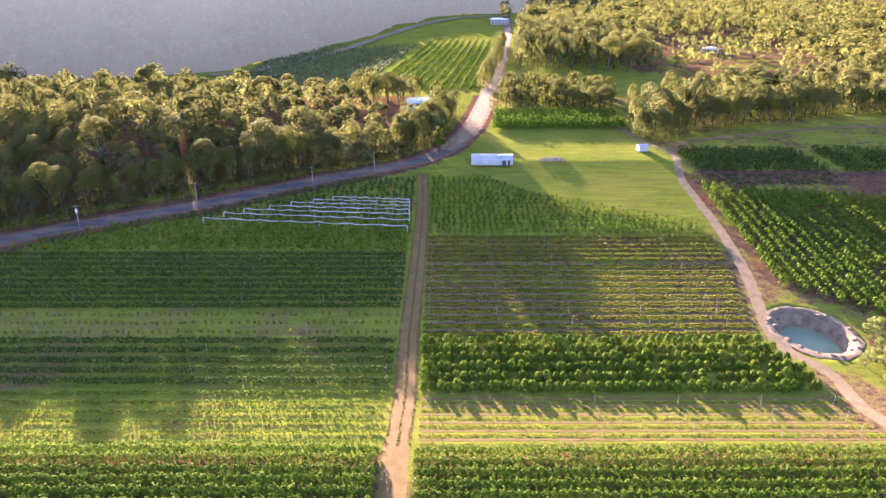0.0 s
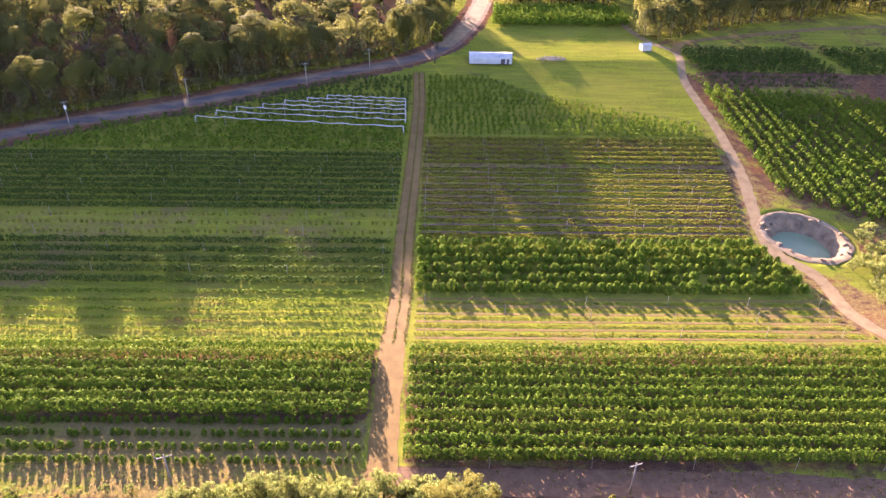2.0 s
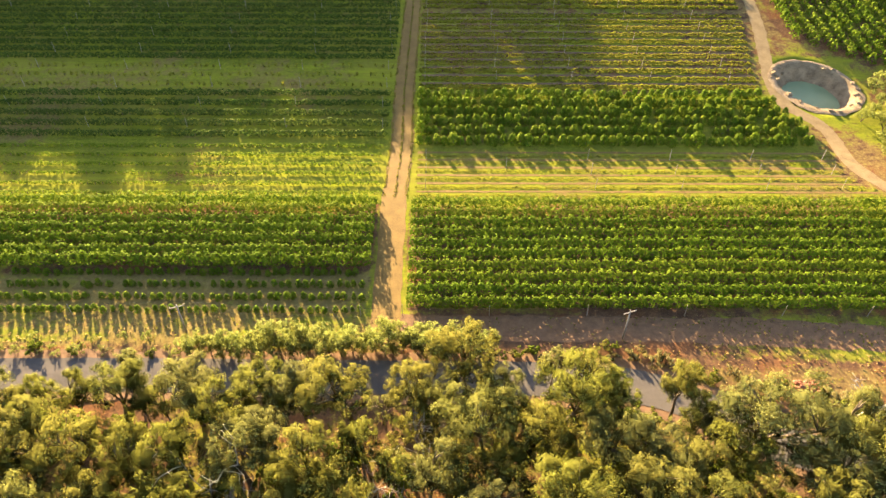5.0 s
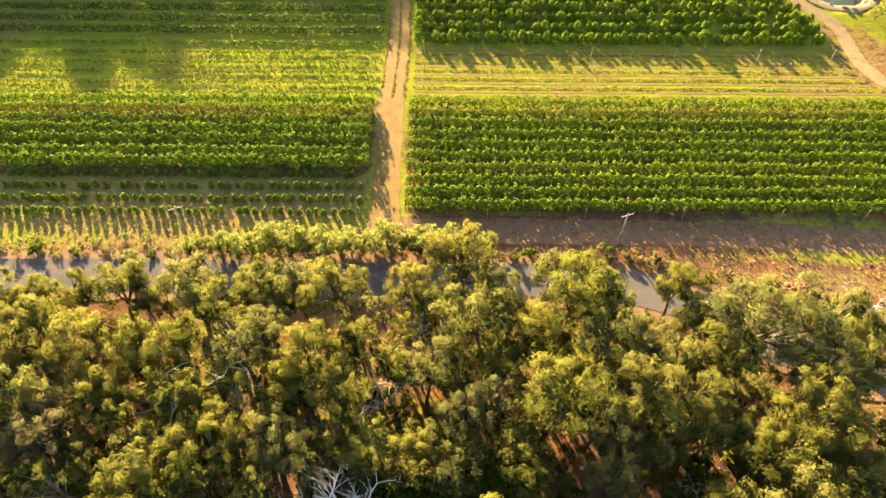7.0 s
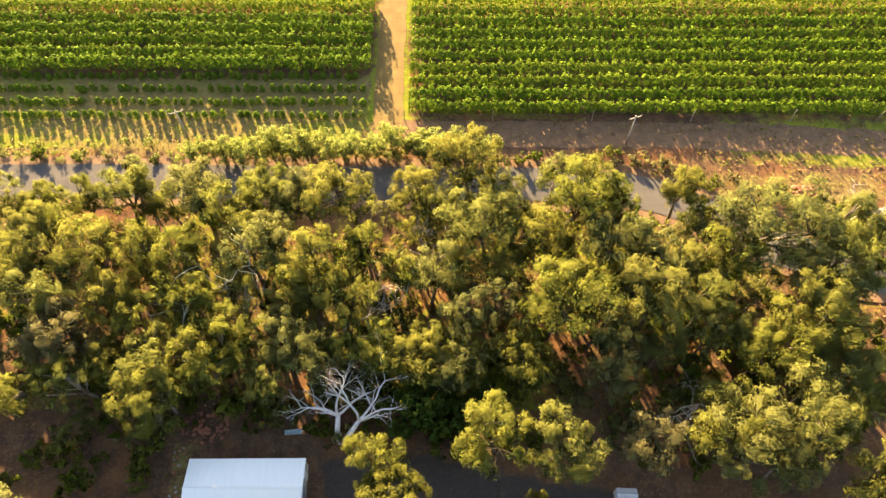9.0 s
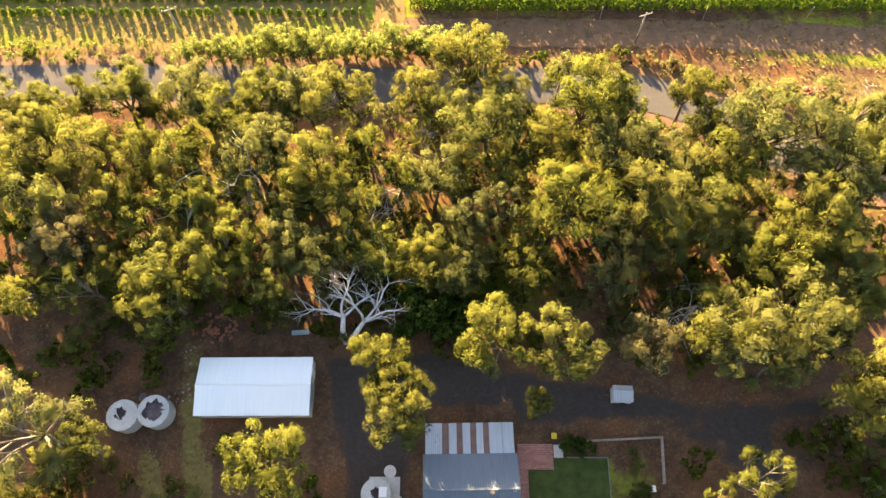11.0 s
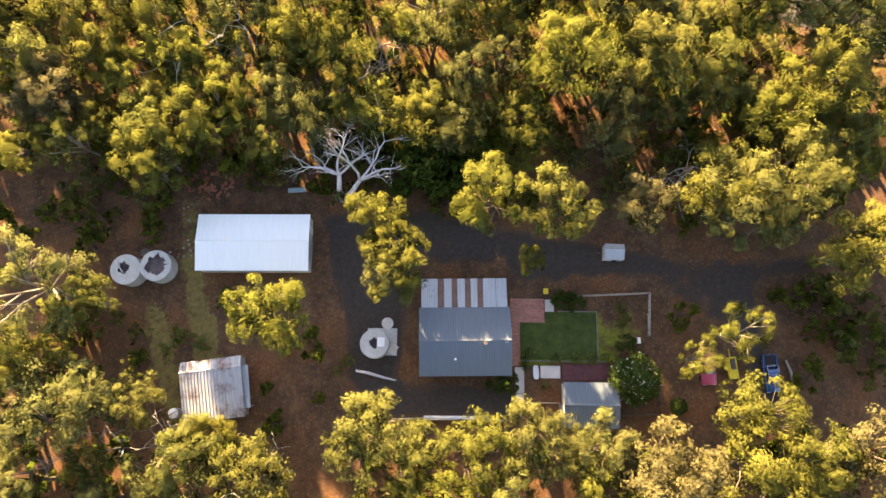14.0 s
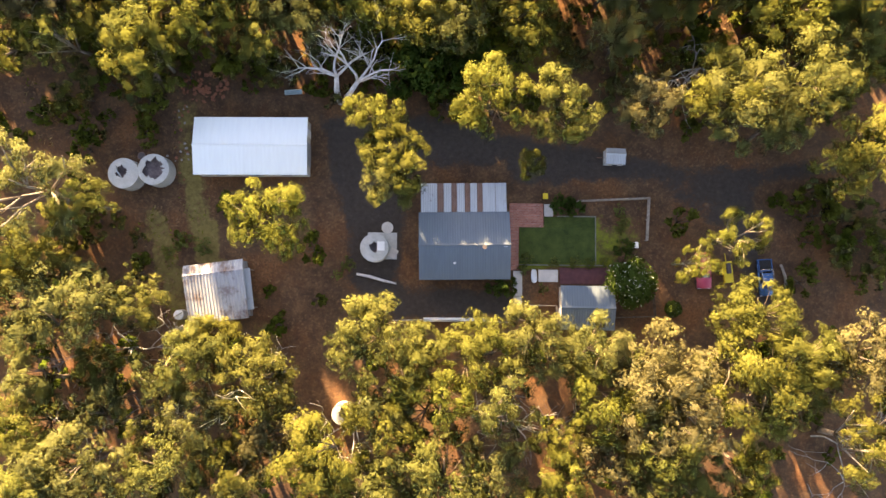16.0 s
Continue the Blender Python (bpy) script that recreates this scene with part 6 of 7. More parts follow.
def dead_tree(name, x, y, label, seed, height, lean, limbs, turn=0.0, thick=0.32):
    """A bleached dead tree: forking limbs down to bare twigs."""
    rng = random.Random(seed)
    ob = thing(name, x, y, turn, label, "dead tree")
    def grow(p, d, length, r, depth, pieces):
        pts, rad = [tuple(p)], [r]
        steps = 4
        for i in range(steps):
            d = (d + Vector((rng.gauss(0, 0.16), rng.gauss(0, 0.16), rng.gauss(0, 0.12)))).normalized()
            p = p + d * length / steps
            pts.append(tuple(p))
            rad.append(r * (1 - 0.5 * (i + 1) / steps))
        pieces.append(tube(pts, rad, 6 if depth < 2 else 4))
        if depth < 4:
            for k in range(rng.choice((2, 3, 3)) if depth else limbs):
                a = rng.uniform(0, 2 * math.pi)
                side = Vector((math.cos(a), math.sin(a), rng.uniform(-0.15, 0.35)))
                q = Vector(pts[-1 if k == 0 or depth == 0 else rng.choice((2, 3, 4))])
                grow(q, (d * 0.6 + side * (0.95 if depth == 0 else 0.8)).normalized(), length * (rng.uniform(0.9, 1.25) if depth == 0 else rng.uniform(0.6, 0.85)), r * 0.64, depth + 1, pieces)
    pieces = []
    grow(Vector((0, 0, -0.2)), Vector(lean).normalized(), height * 0.3, thick, 0, pieces)
    v, f = merge(pieces)
    link_mesh("trunk_and_limb", v, f, DEAD_GREY, ob, smooth=True)
    return ob


def white_dead_tree(x, y):
    """Two bleached trunks from one root, bare limbs reaching north and east."""
    rng = random.Random(44)
    ob = thing("dead_tree", x, y, 0, "bleached white dead tree with bare spreading limbs", "dead tree")

    def grow(p, d, length, r, depth, pieces):
        pts, rad = [tuple(p)], [r]
        for i in range(5):
            d = (d + Vector((rng.gauss(0, 0.15), rng.gauss(0, 0.15), rng.gauss(0, 0.15)))).normalized()
            p = p + d * length / 5
            pts.append(tuple(p))
            rad.append(r * (1 - 0.62 * (i + 1) / 5))
        pieces.append(tube(pts, rad, 7 if depth == 0 else 5))
        if depth < 4:
            for k in range(rng.choice((2, 2, 3)) if depth else 5):
                side = Vector((rng.gauss(0, 0.8), rng.gauss(0, 0.6), rng.gauss(0.15, 0.5)))
                at = rng.choice((2, 3, 4, 5))
                grow(Vector(pts[at]), (d * 0.9 + side * 0.75).normalized(), length * rng.uniform(0.42, 0.75), rad[at] * 0.6, depth + 1, pieces)

    left, right = Vector((0.1, 2.0, 4.2)), Vector((2.6, 1.4, 4.0))
    limbs = [(left, (-2.6, 0.2, 1.2), 2.9), (left, (-1.2, 2.4, 3.4), 4.6), (left, (-3.2, 1.8, 2.8), 4.6), (left, (2.6, 2.4, 3.2), 4.8), (right, (2.2, 0.0, 0.8), 2.6), (right, (5.4, 2.2, 3.0), 6.4), (right, (3.6, 0.8, 2.4), 5.2), (right, (0.6, 3.6, 4.6), 5.6)]
    pieces = [tube([(0, 0, -0.2), (-0.15, 0.9, 2.2), tuple(left)], [0.42, 0.34, 0.28], 9), tube([(0.2, 0, -0.2), (1.4, 0.5, 2.0), tuple(right)], [0.38, 0.32, 0.26], 9)]
    for start, way, length in limbs:
        grow(start, Vector(way).normalized(), length, 0.18, 0, pieces)
    v, f = merge(pieces)
    link_mesh("trunk_and_limb", v, f, DEADWOOD, ob, smooth=True)


white_dead_tree(-12.6, 23.2)
dead_tree("dead_tree", -9.6, 37.2, "bleached dead tree with long bare limbs among the gums", 9, 12.5, (-0.15, 0.25, 1), 3, thick=0.16)
dead_tree("dead_tree", -1.6, 44.2, "bleached dead tree with long bare limbs among the gums", 12, 12.5, (0.25, 0.1, 1), 3, thick=0.15)
dead_tree("dead_tree", -28.5, 38.0, "grey leaning dead tree among the gums", 15, 16.0, (0.2, 0.0, 1), 3, thick=0.18)
dead_tree("dead_tree", 45.5, -17.5, "pale dead limbs over a gum crown", 14, 14.0, (0.2, 0.0, 1), 3, thick=0.13)
dead_tree("dead_tree", -20.4, -11.5, "pale dead limbs over a gum crown", 17, 14.5, (0.1, -0.2, 1), 4, thick=0.13)
dead_tree("dead_tree", 8.2, -13.4, "pale dead limbs over a gum crown", 19, 14.0, (0.1, -0.1, 1), 4, thick=0.13)
dead_tree("dead_tree", -42.0, -15.5, "pale dead limbs over a gum crown", 23, 13.5, (-0.1, 0.1, 1), 4, thick=0.13)
dead_tree("dead_tree", -38.0, -8.0, "pale dead limbs over a gum crown", 31, 12.0, (0.3, 0.1, 1), 4, thick=0.13)
dead_tree("dead_tree", -9.5, -13.5, "pale dead limbs over a gum crown", 33, 13.5, (0.2, -0.1, 1), 4, thick=0.13)
dead_tree("dead_tree", 33.0, 27.0, "pale dead limbs over a gum crown", 35, 13.0, (0.1, 0.2, 1), 3, thick=0.13)
dead_tree("fallen_tree", 56.0, 52.2, "bleached fallen dead tree beside the road", 29, 14.0, (1, 0.62, 0.22), 2, thick=0.24)


# ---- rubble, heaps, verge plants ----
def rock_mesh(seed, mat):
    rng = random.Random(seed)
    bm = bmesh.new()
    bmesh.ops.create_icosphere(bm, subdivisions=1, radius=1.0)
    for v in bm.verts:
        v.co *= rng.uniform(0.7, 1.2)
        v.co.z *= 0.7
    me = bpy.data.meshes.new("rock")
    bm.to_mesh(me)
    bm.free()
    me.materials.append(mat)
    return me


PALE_ROCKS = [rock_mesh(i, ROCK) for i in range(4)]
DAM_ROCKS = [rock_mesh(30 + i, DAM_EARTH) for i in range(3)]
RED_ROCKS = [rock_mesh(20 + i, RED_ROCK) for i in range(4)]


def rock(me, x, y, z, s, label, group, rng):
    ob = tagged(new("rock", me), label, "rock", group)
    ob.matrix_basis = pose(x, y, z, rng.uniform(-20, 20), rng.uniform(-20, 20), rng.uniform(0, 360)) @ Matrix.Diagonal((s, s * rng.uniform(0.7, 1.3), s * rng.uniform(0.6, 1.0), 1))


def rubble():
    rng = random.Random(3)
    for k in range(70):
        a, r = rng.uniform(0, 6.28), rng.random() ** 0.6
        rock(rng.choice(RED_ROCKS), -29.5 + 3.2 * r * math.cos(a), 25.0 + 2.0 * r * math.sin(a), 0.1 + 0.25 * (1 - r), rng.uniform(0.12, 0.34), "rust-coloured stone in a heap of rubble", "rubble heap", rng)
    for k in range(34):
        rock(rng.choice(RED_ROCKS + PALE_ROCKS), -32.4 + rng.gauss(0, 0.7), rng.uniform(13, 23), 0.08, rng.uniform(0.08, 0.25), "loose stone on bare dirt", "loose stones", rng)
    for k in range(44):
        a, r = rng.uniform(0, 6.28), rng.random() ** 0.6
        rock(rng.choice(RED_ROCKS), 54.8 + 2.8 * r * math.cos(a), 60.6 + 1.6 * r * math.sin(a), 0.15 + 0.6 * (1 - r), rng.uniform(0.2, 0.5), "rust-coloured boulder in a heap by the road", "boulder heap", rng)
    for k in range(24):
        rock(rng.choice(PALE_ROCKS), -18.8 + rng.gauss(0, 1.0), -10.5 + rng.gauss(0, 0.9), 0.08, rng.uniform(0.1, 0.25), "loose stone on bare dirt", "loose stones", rng)


rubble()


DRY_SHRUBS = [gum_meshes(165 + i, 1.6, 2.2, 12, 360, 0.42, GUM_TAN if i else GUM, spread=0.6, low=0.3, fork_at=0.15) for i in range(3)]


def verge_plants():
    rng = random.Random(13)
    for x, y, r in [(-37.3, 67.4, 1.9), (-31.1, 66.9, 2.2), (-25.2, 68.1, 2.8), (-19.0, 67.6, 2.5), (-13.8, 68.2, 2.2), (-7.6, 68.2, 2.8), (-1.4, 67.7, 2.6), (3.4, 68.0, 2.6)]:
        for dx, dy, s in ((0, 0, 1), (1.8, -0.5, 0.8), (-1.7, 0.3, 0.85), (3.3, 0.4, 0.7)):
            k = r / 2.6 * s * 1.42
            stand_tree(rng.choice(WILLOWS), x + dx, y + dy, k, k * 0.95, rng.uniform(0, 360), "pale green feathery bush on the road verge", "verge_bush", "bushes on the verge", "bush")
    scrub = [(-63.1, 67.5, 1.4), (-56.7, 66.7, 0.8), (-51.5, 67.0, 0.9), (-44.8, 66.3, 0.8), (-41.5, 65.8, 0.5), (8.2, 66.5, 0.9), (11.2, 66.6, 0.9), (22.4, 66.4, 0.9), (27.0, 68.1, 1.0), (29.3, 66.2, 1.3), (32.5, 65.2, 1.5), (35, 64.6, 1.2), (40.8, 62.1, 1.2), (45.4, 60.4, 1.5), (48.1, 59.4, 1.5), (57.5, 58.1, 2.0), (50.5, 60.2, 1.2), (59, 56.5, 1.3)]
    for k in range(30):
        s = rng.uniform(0.22, 0.5)
        stand_tree(rng.choice(WILLOWS), -88 + 1.7 * k + rng.uniform(-0.8, 0.8), 67.6 + rng.uniform(-1.2, 2.6), s, s * 0.8, rng.uniform(0, 360), "small yellow-green bush in dry verge grass", "verge_bush", "bushes on the verge", "bush")
    scrub += [(6 + 2.1 * k + rng.uniform(-0.7, 0.7), 66.9 - max(0.0, 6 + 2.1 * k - 30) * 0.32 + rng.uniform(-0.9, 1.3), rng.uniform(0.5, 1.25)) for k in range(26)]
    for x, y, r in scrub:
        stand_tree(rng.choice(DRY_SHRUBS if rng.random() < 0.6 else SHRUBS), x, y, r / 1.5, r / 1.7, rng.uniform(0, 360), "low olive scrub on the road verge", "verge_scrub", "scrub on the verge", "shrub")


verge_plants()


def grass_tufts():
    """Straw and grass standing on verges and in the yard: uncounted."""
    rng = np.random.default_rng(21)
    x, y = rng.uniform(-75, 75, 26000), rng.uniform(-30, 75, 26000)
    keep = np.array([rng_ok(a, b) for a, b in zip(x, y)])
    x, y = x[keep], y[keep]
    p = np.stack([x, y, rng.uniform(0.02, 0.3, len(x))], 1)
    n = rng.normal(size=(len(x), 3)) * np.array([1, 1, 0.45])
    q = leaf_quads(rng, p, n, 0.55, 0.35)
    dry = rng.random(len(x)) < 0.5
    tagged(new("dry_grass", quad_mesh("dry_grass", q[dry], DRY)), "tufts of dry straw-coloured grass", "grass", kind="stuff")
    tagged(new("green_grass", quad_mesh("green_grass", q[~dry], GRASSY)), "tufts of yellow-green grass", "grass", kind="stuff")


def yard_litter():
    """Fallen leaves, bark and twigs on the dirt: uncounted."""
    rng = np.random.default_rng(22)
    x, y = rng.uniform(-60, 60, 30000), rng.uniform(-26, 34, 30000)
    keep = np.array([rng_ok(a, b) and not inside(LAWN_POLY, a, b) and noise.noise((a * 0.25, b * 0.25, 9)) > -0.15 for a, b in zip(x, y)])
    x, y = x[keep], y[keep]
    p = np.stack([x, y, np.full(len(x), 0.11)], 1)
    q = leaf_quads(rng, p, rng.normal(size=(len(x), 3)) * 0.35 + np.array([0, 0, 1]), 0.42, 0.3)
    tagged(new("leaf_litter", quad_mesh("leaf_litter", q, LITTER)), "brown and tan fallen leaves and bark strips", "leaf litter", kind="stuff")


def rng_ok(x, y):
    if near_line(NEAR_ROAD, x, y) < 4.4 or near_line(TRACK, x, y) < 2.4:
        return False
    if any(a < x < b and c < y < d for a, b, c, d in BUILT) or inside(YARD_GRAVEL, x, y):
        return False
    g, s, _ = cover_at(x, y)
    return max(g, s) + 0.35 * noise.noise((x * 0.3, y * 0.3, 9)) > 0.28


yard_litter()
grass_tufts()

# ---- farm dam ----
def dam():
    n = 40
    ring = [(92.0 + 7.2 * math.cos(2 * math.pi * k / n) * (1 + 0.08 * noise.noise((k * 0.5, 1, 1))), 151.2 + 8.4 * math.sin(2 * math.pi * k / n) * (1 + 0.08 * noise.noise((k * 0.5, 5, 1)))) for k in range(n)]
    link = link_mesh("water", [(x, y, -3.3) for x, y in ring], [tuple(range(n))], WATER)
    tagged(link, "still blue-green water in the farm dam", "water", kind="structure")
    verts, faces = [], []
    for k in range(n):
        a = 2 * math.pi * k / n
        for e, z in ((0.70, -4.3), (0.84, -3.1), (1.0, -1.6), (1.14, 0.35), (1.34, 0.06)):
            w = 1 + 0.06 * noise.noise((k * 0.6, e * 4, 2))
            verts.append((90.8 + 7.9 * e * w * math.cos(a), 149.3 + 9.9 * e * w * math.sin(a), z + 0.25 * noise.noise((k * 0.9, e * 7, 4))))
    for k in range(n):
        for j in range(4):
            a, b = k * 5 + j, ((k + 1) % n) * 5 + j
            faces.append((a, b, b + 1, a + 1))
    tagged(link_mesh("dam_bank", verts, faces, DAM_EARTH, smooth=True), "pale eroded earth bank round the dam", "bank", kind="structure")
    rng = random.Random(31)
    for k in range(30):
        a = rng.gauss(-1.4, 1.3) if k % 3 else rng.uniform(0, 2 * math.pi)
        e = rng.uniform(0.98, 1.24)
        rock(rng.choice(DAM_ROCKS), 90.8 + 7.9 * e * math.cos(a), 149.3 + 9.9 * e * math.sin(a), -1.3 if e < 1.05 else 0.15, rng.uniform(0.35, 0.9), "pale boulder on the dam bank", "boulders of the dam", rng)
    for x, y, r in [(95, 133.5, 2.4), (98, 129.5, 3.0), (97, 124.5, 3.0), (95, 120, 2.4), (101.5, 134, 3.0), (103, 127.5, 3.0), (100, 119.5, 3.0), (105, 140, 3.0), (103.5, 146.5, 2.6), (107, 150, 2.6), (102.5, 140, 2.4), (99, 137, 2.0)]:
        stand_tree(rng.choice(WILLOWS), x, y, r / 2.6, r / 2.6, rng.uniform(0, 360), "yellow-green bush beside the farm dam", "verge_bush", "bushes by the dam", "bush")


dam()


# ---- nets, posts, power lines ----
def net_row(x0, y0, x1, y1, seed):
    """White bird net bunched along the top wire of one row."""
    rng = random.Random(seed)
    ob = thing("bird_net", 0, 0, 0, "white bird net bunched over a trellis row", "net", "bird nets")
    n = 28
    pts, rad = [], []
    for k in range(n + 1):
        t = k / n
        pts.append((x0 + (x1 - x0) * t, y0 + (y1 - y0) * t + rng.gauss(0, 0.08), 3.2 - 0.35 * abs(math.sin(t * math.pi * 7)) + rng.gauss(0, 0.05)))
        rad.append(rng.uniform(0.07, 0.22))
    limb("net_roll", pts, rad, NET, ob)
    limb("net_end", [(x1, y1, 3.1), (x1 + 0.15, y1 - 0.1, 1.6), (x1 + 0.1, y1 - 0.1, 0.4)], [0.22, 0.16, 0.1], NET, ob)
    limb("net_end", [(x0, y0, 3.1), (x0 - 0.3, y0 - 0.1, 1.9), (x0 - 0.5, y0 - 0.1, 0.9)], [0.22, 0.18, 0.1], NET, ob)
    for k in range(0, 8):
        t = k / 7
        x, y = x0 + (x1 - x0) * t, y0 + (y1 - y0) * t
        box_part("post", (x - 0.06, x + 0.06, y - 0.06, y + 0.06, -0.1, 3.2), POLE, ob)


for i, (x0, y0, x1, y1) in enumerate([(-83.0, 222.9, -12.5, 214.8), (-77.5, 228.1, -12.1, 221.0), (-71.5, 232.2, -12.3, 226.6), (-63.1, 235.8, -12.6, 231.4), (-56.1, 239.6, -12.8, 235.6), (-48.5, 242.8, -12.9, 239.4), (-41.7, 246.1, -13.1, 242.7)]):
    net_row(x0, y0, x1, y1, i)


def trellis_posts():
    rng = random.Random(6)
    bm = bmesh.new()
    bmesh.ops.create_cone(bm, cap_ends=True, segments=6, radius1=0.06, radius2=0.045, depth=2.8, matrix=Matrix.Translation((0, 0, 1.3)))
    first = part("trellis_post", bm, TIMBER)
    tagged(first, "thin grey trellis post in the orchard", "post", "trellis posts")
    first.matrix_basis = pose(13.5, 115.4, 0)
    spots = [(x, y) for y in span(106, 121, 5.4) for x in (-3, 30.8, 48, 65, 80)]
    spots += [(x + rng.gauss(0, 0.3), y) for y in span(148, 210, 7.2) for x in (-4, 14, 32, 51, 70)]
    spots += [(x + rng.gauss(0, 0.5), y) for y in span(126, 196, 9.0) for x in (-13, -34, -56, -78, -100, -122)]
    spots += [(x, 75.0) for x in (-6.2, 8, 24, 40, 56, 70)] + [(x, 74.9) for x in (-13, -28, -44, -60)]
    for x, y in spots:
        copy_thing(first, pose(x, y, 0, rng.gauss(0, 1.5), rng.gauss(0, 1.5), 0))


trellis_posts()


def power_pole(x, y, h, label, turn=0.0, transformer=False):
    ob = thing("power_pole", x, y, turn, label, "power pole", "power poles")
    limb("pole", [(0, 0, -0.3), (0, 0, h)], [0.17, 0.11], POLE, ob, sides=8)
    bar = box_part("crossarm", (-1.1, 1.1, -0.06, 0.06, h - 0.5, h - 0.37), POLE, ob)
    for k in (-1.0, 0.0, 1.0):
        cyl_part("insulator", k, 0, h - 0.37, h - 0.17, 0.06, CHROME, bar, sides=8)
    if transformer:
        cyl_part("transformer", 0.0, -0.4, h - 2.6, h - 1.4, 0.38, ENAMEL, ob, "pale grey transformer can", sides=14)


def wires(name, posts, label):
    ob = thing(name, 0, 0, 0, label, "power line")
    for (xa, ya, za), (xb, yb, zb) in zip(posts, posts[1:]):
        for off in (-0.9, 0.9):
            pts = []
            for k in range(9):
                t = k / 8
                pts.append((xa + (xb - xa) * t, ya + (yb - ya) * t + off, za + (zb - za) * t - 0.25 - 1.1 * 4 * t * (1 - t)))
            limb("wire", pts, [0.013] * 9, BLACK_RUBBER, ob, sides=4)


power_pole(29.0, 70.3, 6.6, "grey timber power pole beside the orchard", 20)
power_pole(-40.5, 71.4, 6.4, "grey timber power pole beside the orchard", 20)
wires("power_line", [(-110, 72, 6.4), (-40.5, 71.4, 6.4), (29.0, 70.3, 6.6), (100, 69, 6.6)], "thin wires along the orchard's lower edge")
far_poles = [(-124.5, 219.5, 9.0), (-92.8, 245.2, 9.0), (-53.1, 266.6, 9.0), (-30.2, 288.1, 9.0)]
for i, (x, y, h) in enumerate(far_poles):
    power_pole(x, y, h, "pale power pole with transformer beside the road" if i == 0 else "pale power pole beside the road", 35, i == 0)
wires("power_line", [(-160, 190, 9.0)] + far_poles, "thin wires along the straight road")


# ---- paddock ----
fence("paddock_fence", [(12, 284), (35, 255.5), (62, 240), (89, 226)], 1.3, "old dark wire fence below the paddock", (0.5, 1.1), BARK, gap=4.0)


def brush_pile():
    """A heap of cut branches on the grass."""
    rng = random.Random(71)
    ob = thing("brush_pile", 49.0, 307.0, 0, "grey-brown heap of cut branches on the paddock", "brush pile")
    pieces = []
    for k in range(90):
        a, r = rng.uniform(0, 6.28), rng.random() ** 0.5
        p = Vector((6.5 * r * math.cos(a), 3.0 * r * math.sin(a), 0.2 + 1.3 * (1 - r) * rng.random()))
        d = Vector((rng.gauss(0, 1), rng.gauss(0, 1), rng.gauss(0, 0.25))).normalized() * rng.uniform(0.8, 2.0)
        pieces.append(tube([tuple(p - d), tuple(p), tuple(p + d)], [0.08, 0.1, 0.05], 4))
    v, f = merge(pieces)
    tagged(link_mesh("branch_heap", v, f, TIMBER, ob), kind="stuff")


brush_pile()


# ---- far buildings ----
def tunnel(x, y, turn, length, width, height):
    ob = thing("greenhouse", x, y, turn, "long white tunnel greenhouse on the green paddock", "greenhouse")
    n = 10
    arc = [(-width / 2 * math.cos(math.pi * k / n), 1.6 + (height - 1.6) * math.sin(math.pi * k / n)) for k in range(n + 1)]
    prof = [(-width / 2, 0)] + arc + [(width / 2, 0)]
    segs = 6
    for s in range(segs):
        xa, xb = -length / 2 + length * s / segs + 0.03, -length / 2 + length * (s + 1) / segs - 0.03
        v = [(xa, a, b) for a, b in prof] + [(xb, a, b) for a, b in prof]
        m = len(prof)
        link_mesh("cover_panel", v, [(i, i + 1, m + i + 1, m + i) for i in range(m - 1)], FILM if s != 4 else ZINC, ob)
    for s in range(segs + 1):
        xa = -length / 2 + length * s / segs
        limb("hoop", [(xa, a, b) for a, b in prof], [0.06] * len(prof), ZINC, ob, sides=4)
    for xe in (-length / 2, length / 2):
        link_mesh("end_wall", [(xe, a, b) for a, b in prof], [tuple(range(len(prof)))], FILM, ob)
    # dark boxes on the closed cover stand for the shade indoors
    box_part("doorway", (length * 0.24, length * 0.34, -width / 2 - 0.05, -width / 2 + 0.02, 0, 2.2), INSIDE, ob, "dark panel painted as the shaded door opening")
    box_part("doorway", (length * 0.38, length * 0.44, -width / 2 - 0.05, -width / 2 + 0.02, 0, 2.2), INSIDE, ob, "dark panel painted as the shaded door opening")


tunnel(21.4, 302.0, -2, 18.5, 6.5, 4.2)
small = gable("pump_shed", 95.0, 324.0, 10, 4.6, 3.6, 2.6, 3.2, "small white shed at the paddock corner", "shed", FAR_WALL, FAR_WALL, over=0.15)


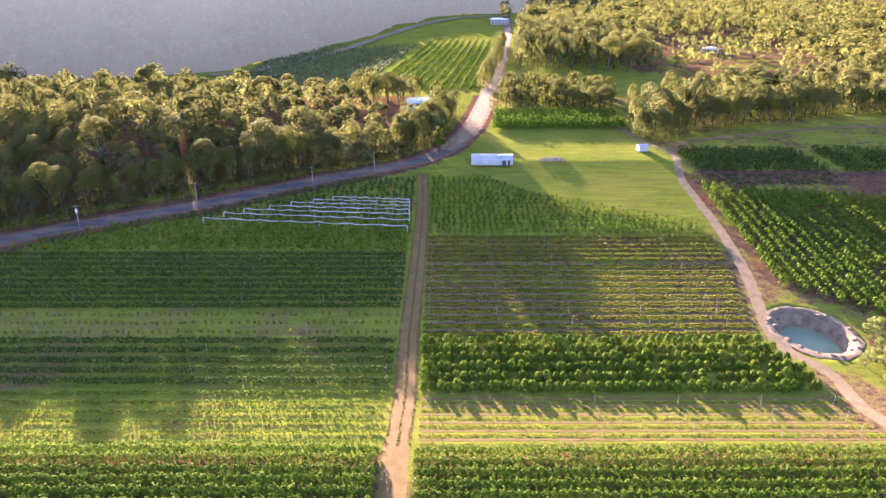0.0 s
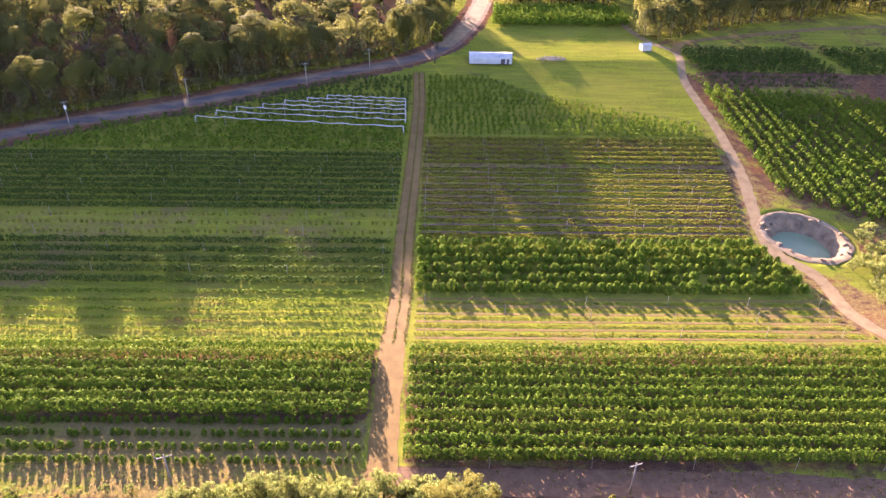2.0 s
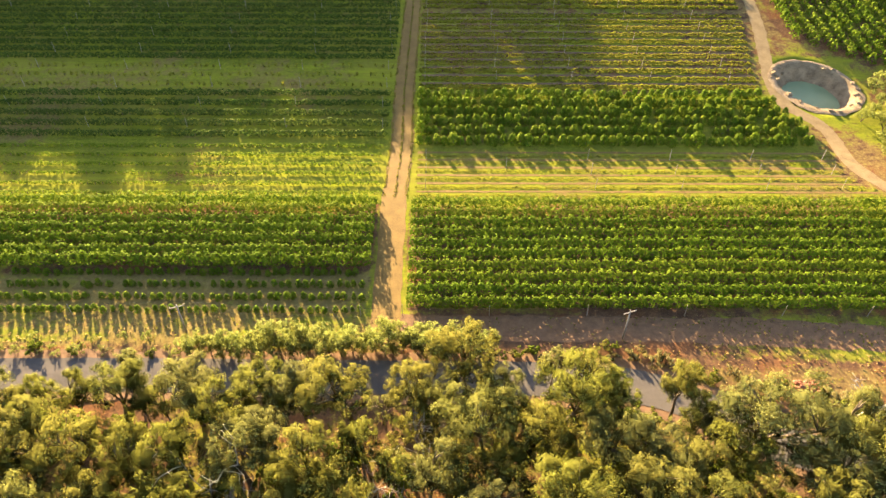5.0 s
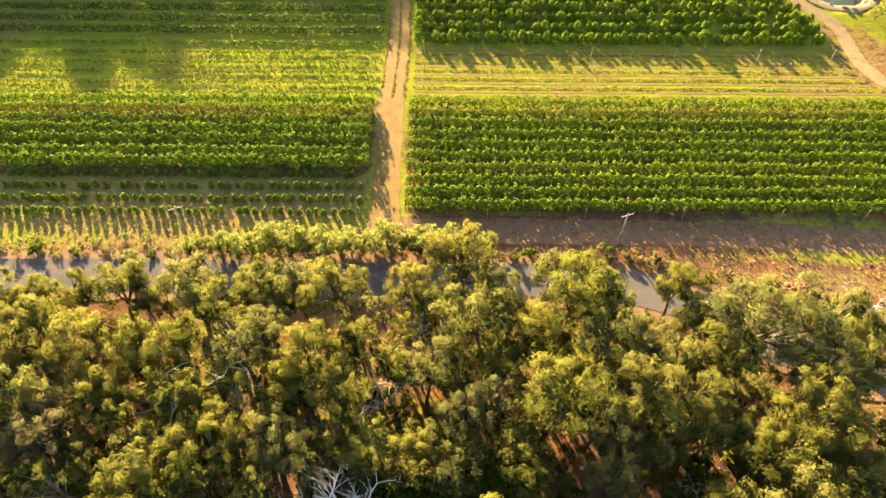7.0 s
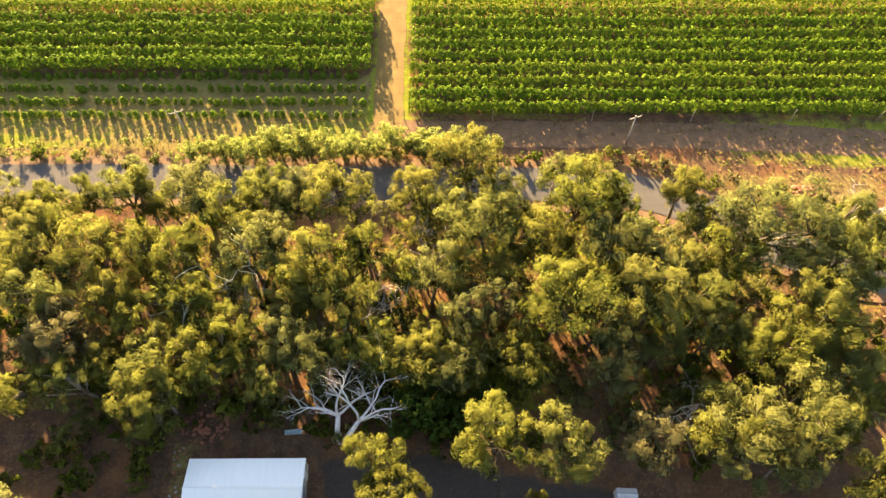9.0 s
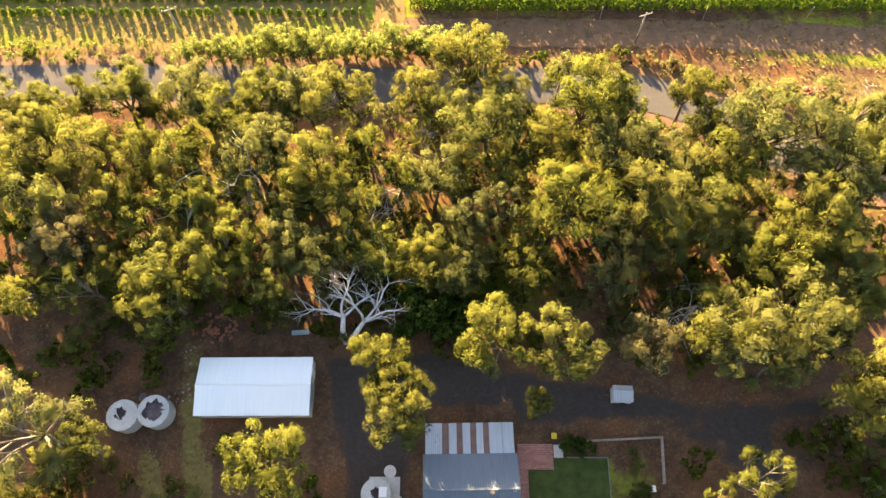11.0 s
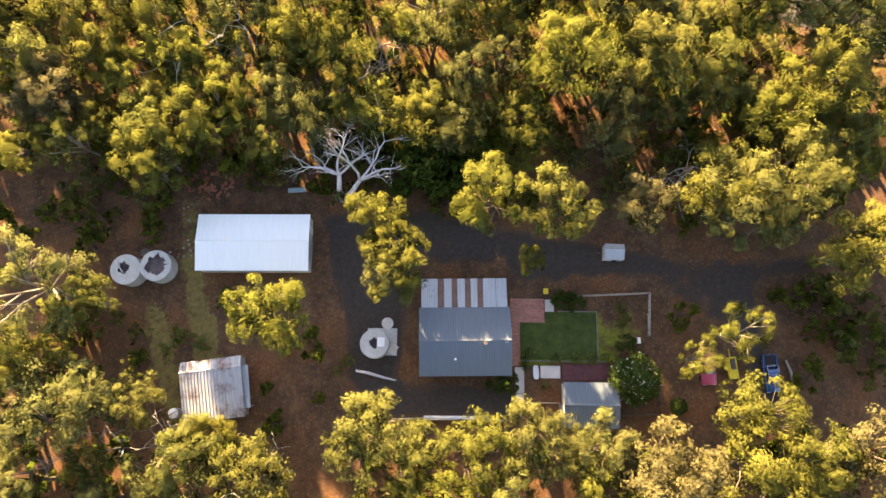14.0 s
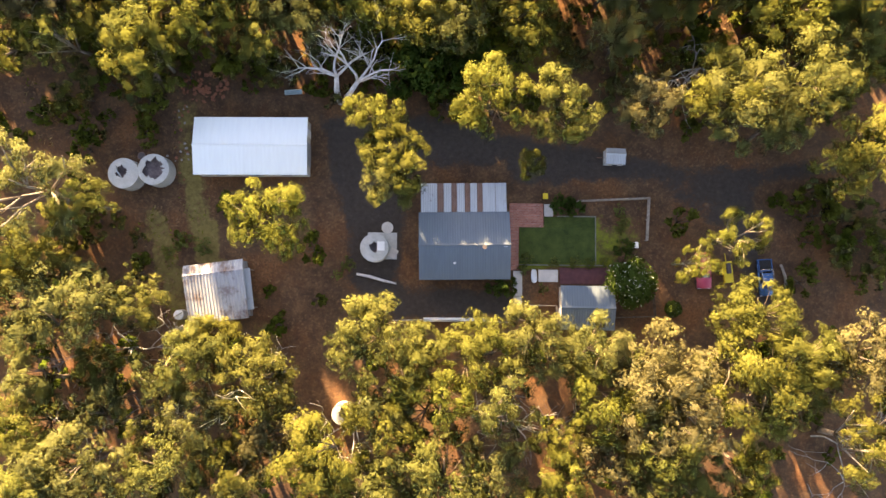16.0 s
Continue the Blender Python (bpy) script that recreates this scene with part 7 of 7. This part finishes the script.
def big_house(x, y, turn, w, d, label, z=0.0, floors=2):
    ob = thing("distant_house", x, y, turn, label, "house", "distant houses", z)
    box_part("wall", (-w / 2, w / 2, -d / 2, d / 2, -1, 3.0 * floors), FAR_WALL, ob, bevel=0.05)
    roof = box_part("roof", (-w / 2 - 0.6, w / 2 + 0.6, -d / 2 - 0.6, d / 2 + 0.6, 3.0 * floors + 0.004, 3.0 * floors + 0.5), WHITE_ROOF, ob, bevel=0.1)
    box_part("roof_deck", (-w / 2 + 1, w / 4, -d / 2 + 1, d / 2 - 1, 3.0 * floors + 0.5, 3.0 * floors + 1.6), WHITE_ROOF, roof, bevel=0.1)
    for f in range(floors):
        for k in range(5):
            xx = -w / 2 + w * (k + 0.5) / 5
            win = box_part("window", (xx - 1.1, xx + 1.1, -d / 2 - 0.06, -d / 2 + 0.05, 3 * f + 0.9, 3 * f + 2.4), INSIDE, ob)
            box_part("pane", (xx - 1.0, xx + 1.0, -d / 2 - 0.09, -d / 2 - 0.065, 3 * f + 1.0, 3 * f + 2.3), WINDOW_GLASS, win)


big_house(-13.0, 418.0, 4, 18, 11, "white flat-roofed house behind the trees", floors=2)
big_house(72.0, 948.0, 0, 22, 12, "white house on the far slope", rise(72, 948), 2)
big_house(112.0, 950.0, -6, 36, 9, "long grey-white shed on the far slope", rise(112, 950), 1)
big_house(262.0, 700.0, 12, 16, 10, "white house in a clearing among trees", rise(262, 700), 1)


# ---- the slope: fields and woods beyond the valley floor stand on ground that rises to the north ----
FOOT = 122.0


def nearer(y):
    """How much nearer to the drone's station a place of the flat plan lies once it is lifted onto the slope."""
    y = np.asarray(y, dtype=float)
    d = np.clip(y - FOOT, 0, None)
    lift = 0.105 * d * d / (d + 14.0)
    lift = np.where(lift > 18.0, 18.0 + 24.0 * (1 - np.exp(-(lift - 18.0) / 50.0)), lift)
    return 1 - lift / EYE


def lift_mesh(me):
    co = np.empty(len(me.vertices) * 3, dtype=np.float32)
    me.vertices.foreach_get("co", co)
    co = co.reshape(-1, 3)
    if co[:, 1].max() > FOOT:
        k = nearer(co[:, 1])[:, None]
        co = np.array([0, 0, EYE]) + k * (co - np.array([0, 0, EYE]))
        me.vertices.foreach_set("co", co.astype(np.float32).ravel())
        me.update()


def raise_slope():
    for ob in [o for o in scene.objects if o.parent is None and o.type in ("MESH", "EMPTY")]:
        place = ob.matrix_basis.translation
        if place.length > 1e-4:
            if place.y > FOOT:
                k = float(nearer(place.y))
                eye = Vector((0, 0, EYE))
                m = ob.matrix_basis.copy()
                m.translation = (0, 0, 0)
                ob.matrix_basis = Matrix.Translation(eye + k * (place - eye)) @ Matrix.Scale(k, 4) @ m
            continue
        for o in (ob, *ob.children_recursive):
            if o.type == "MESH":
                lift_mesh(o.data)


raise_slope()
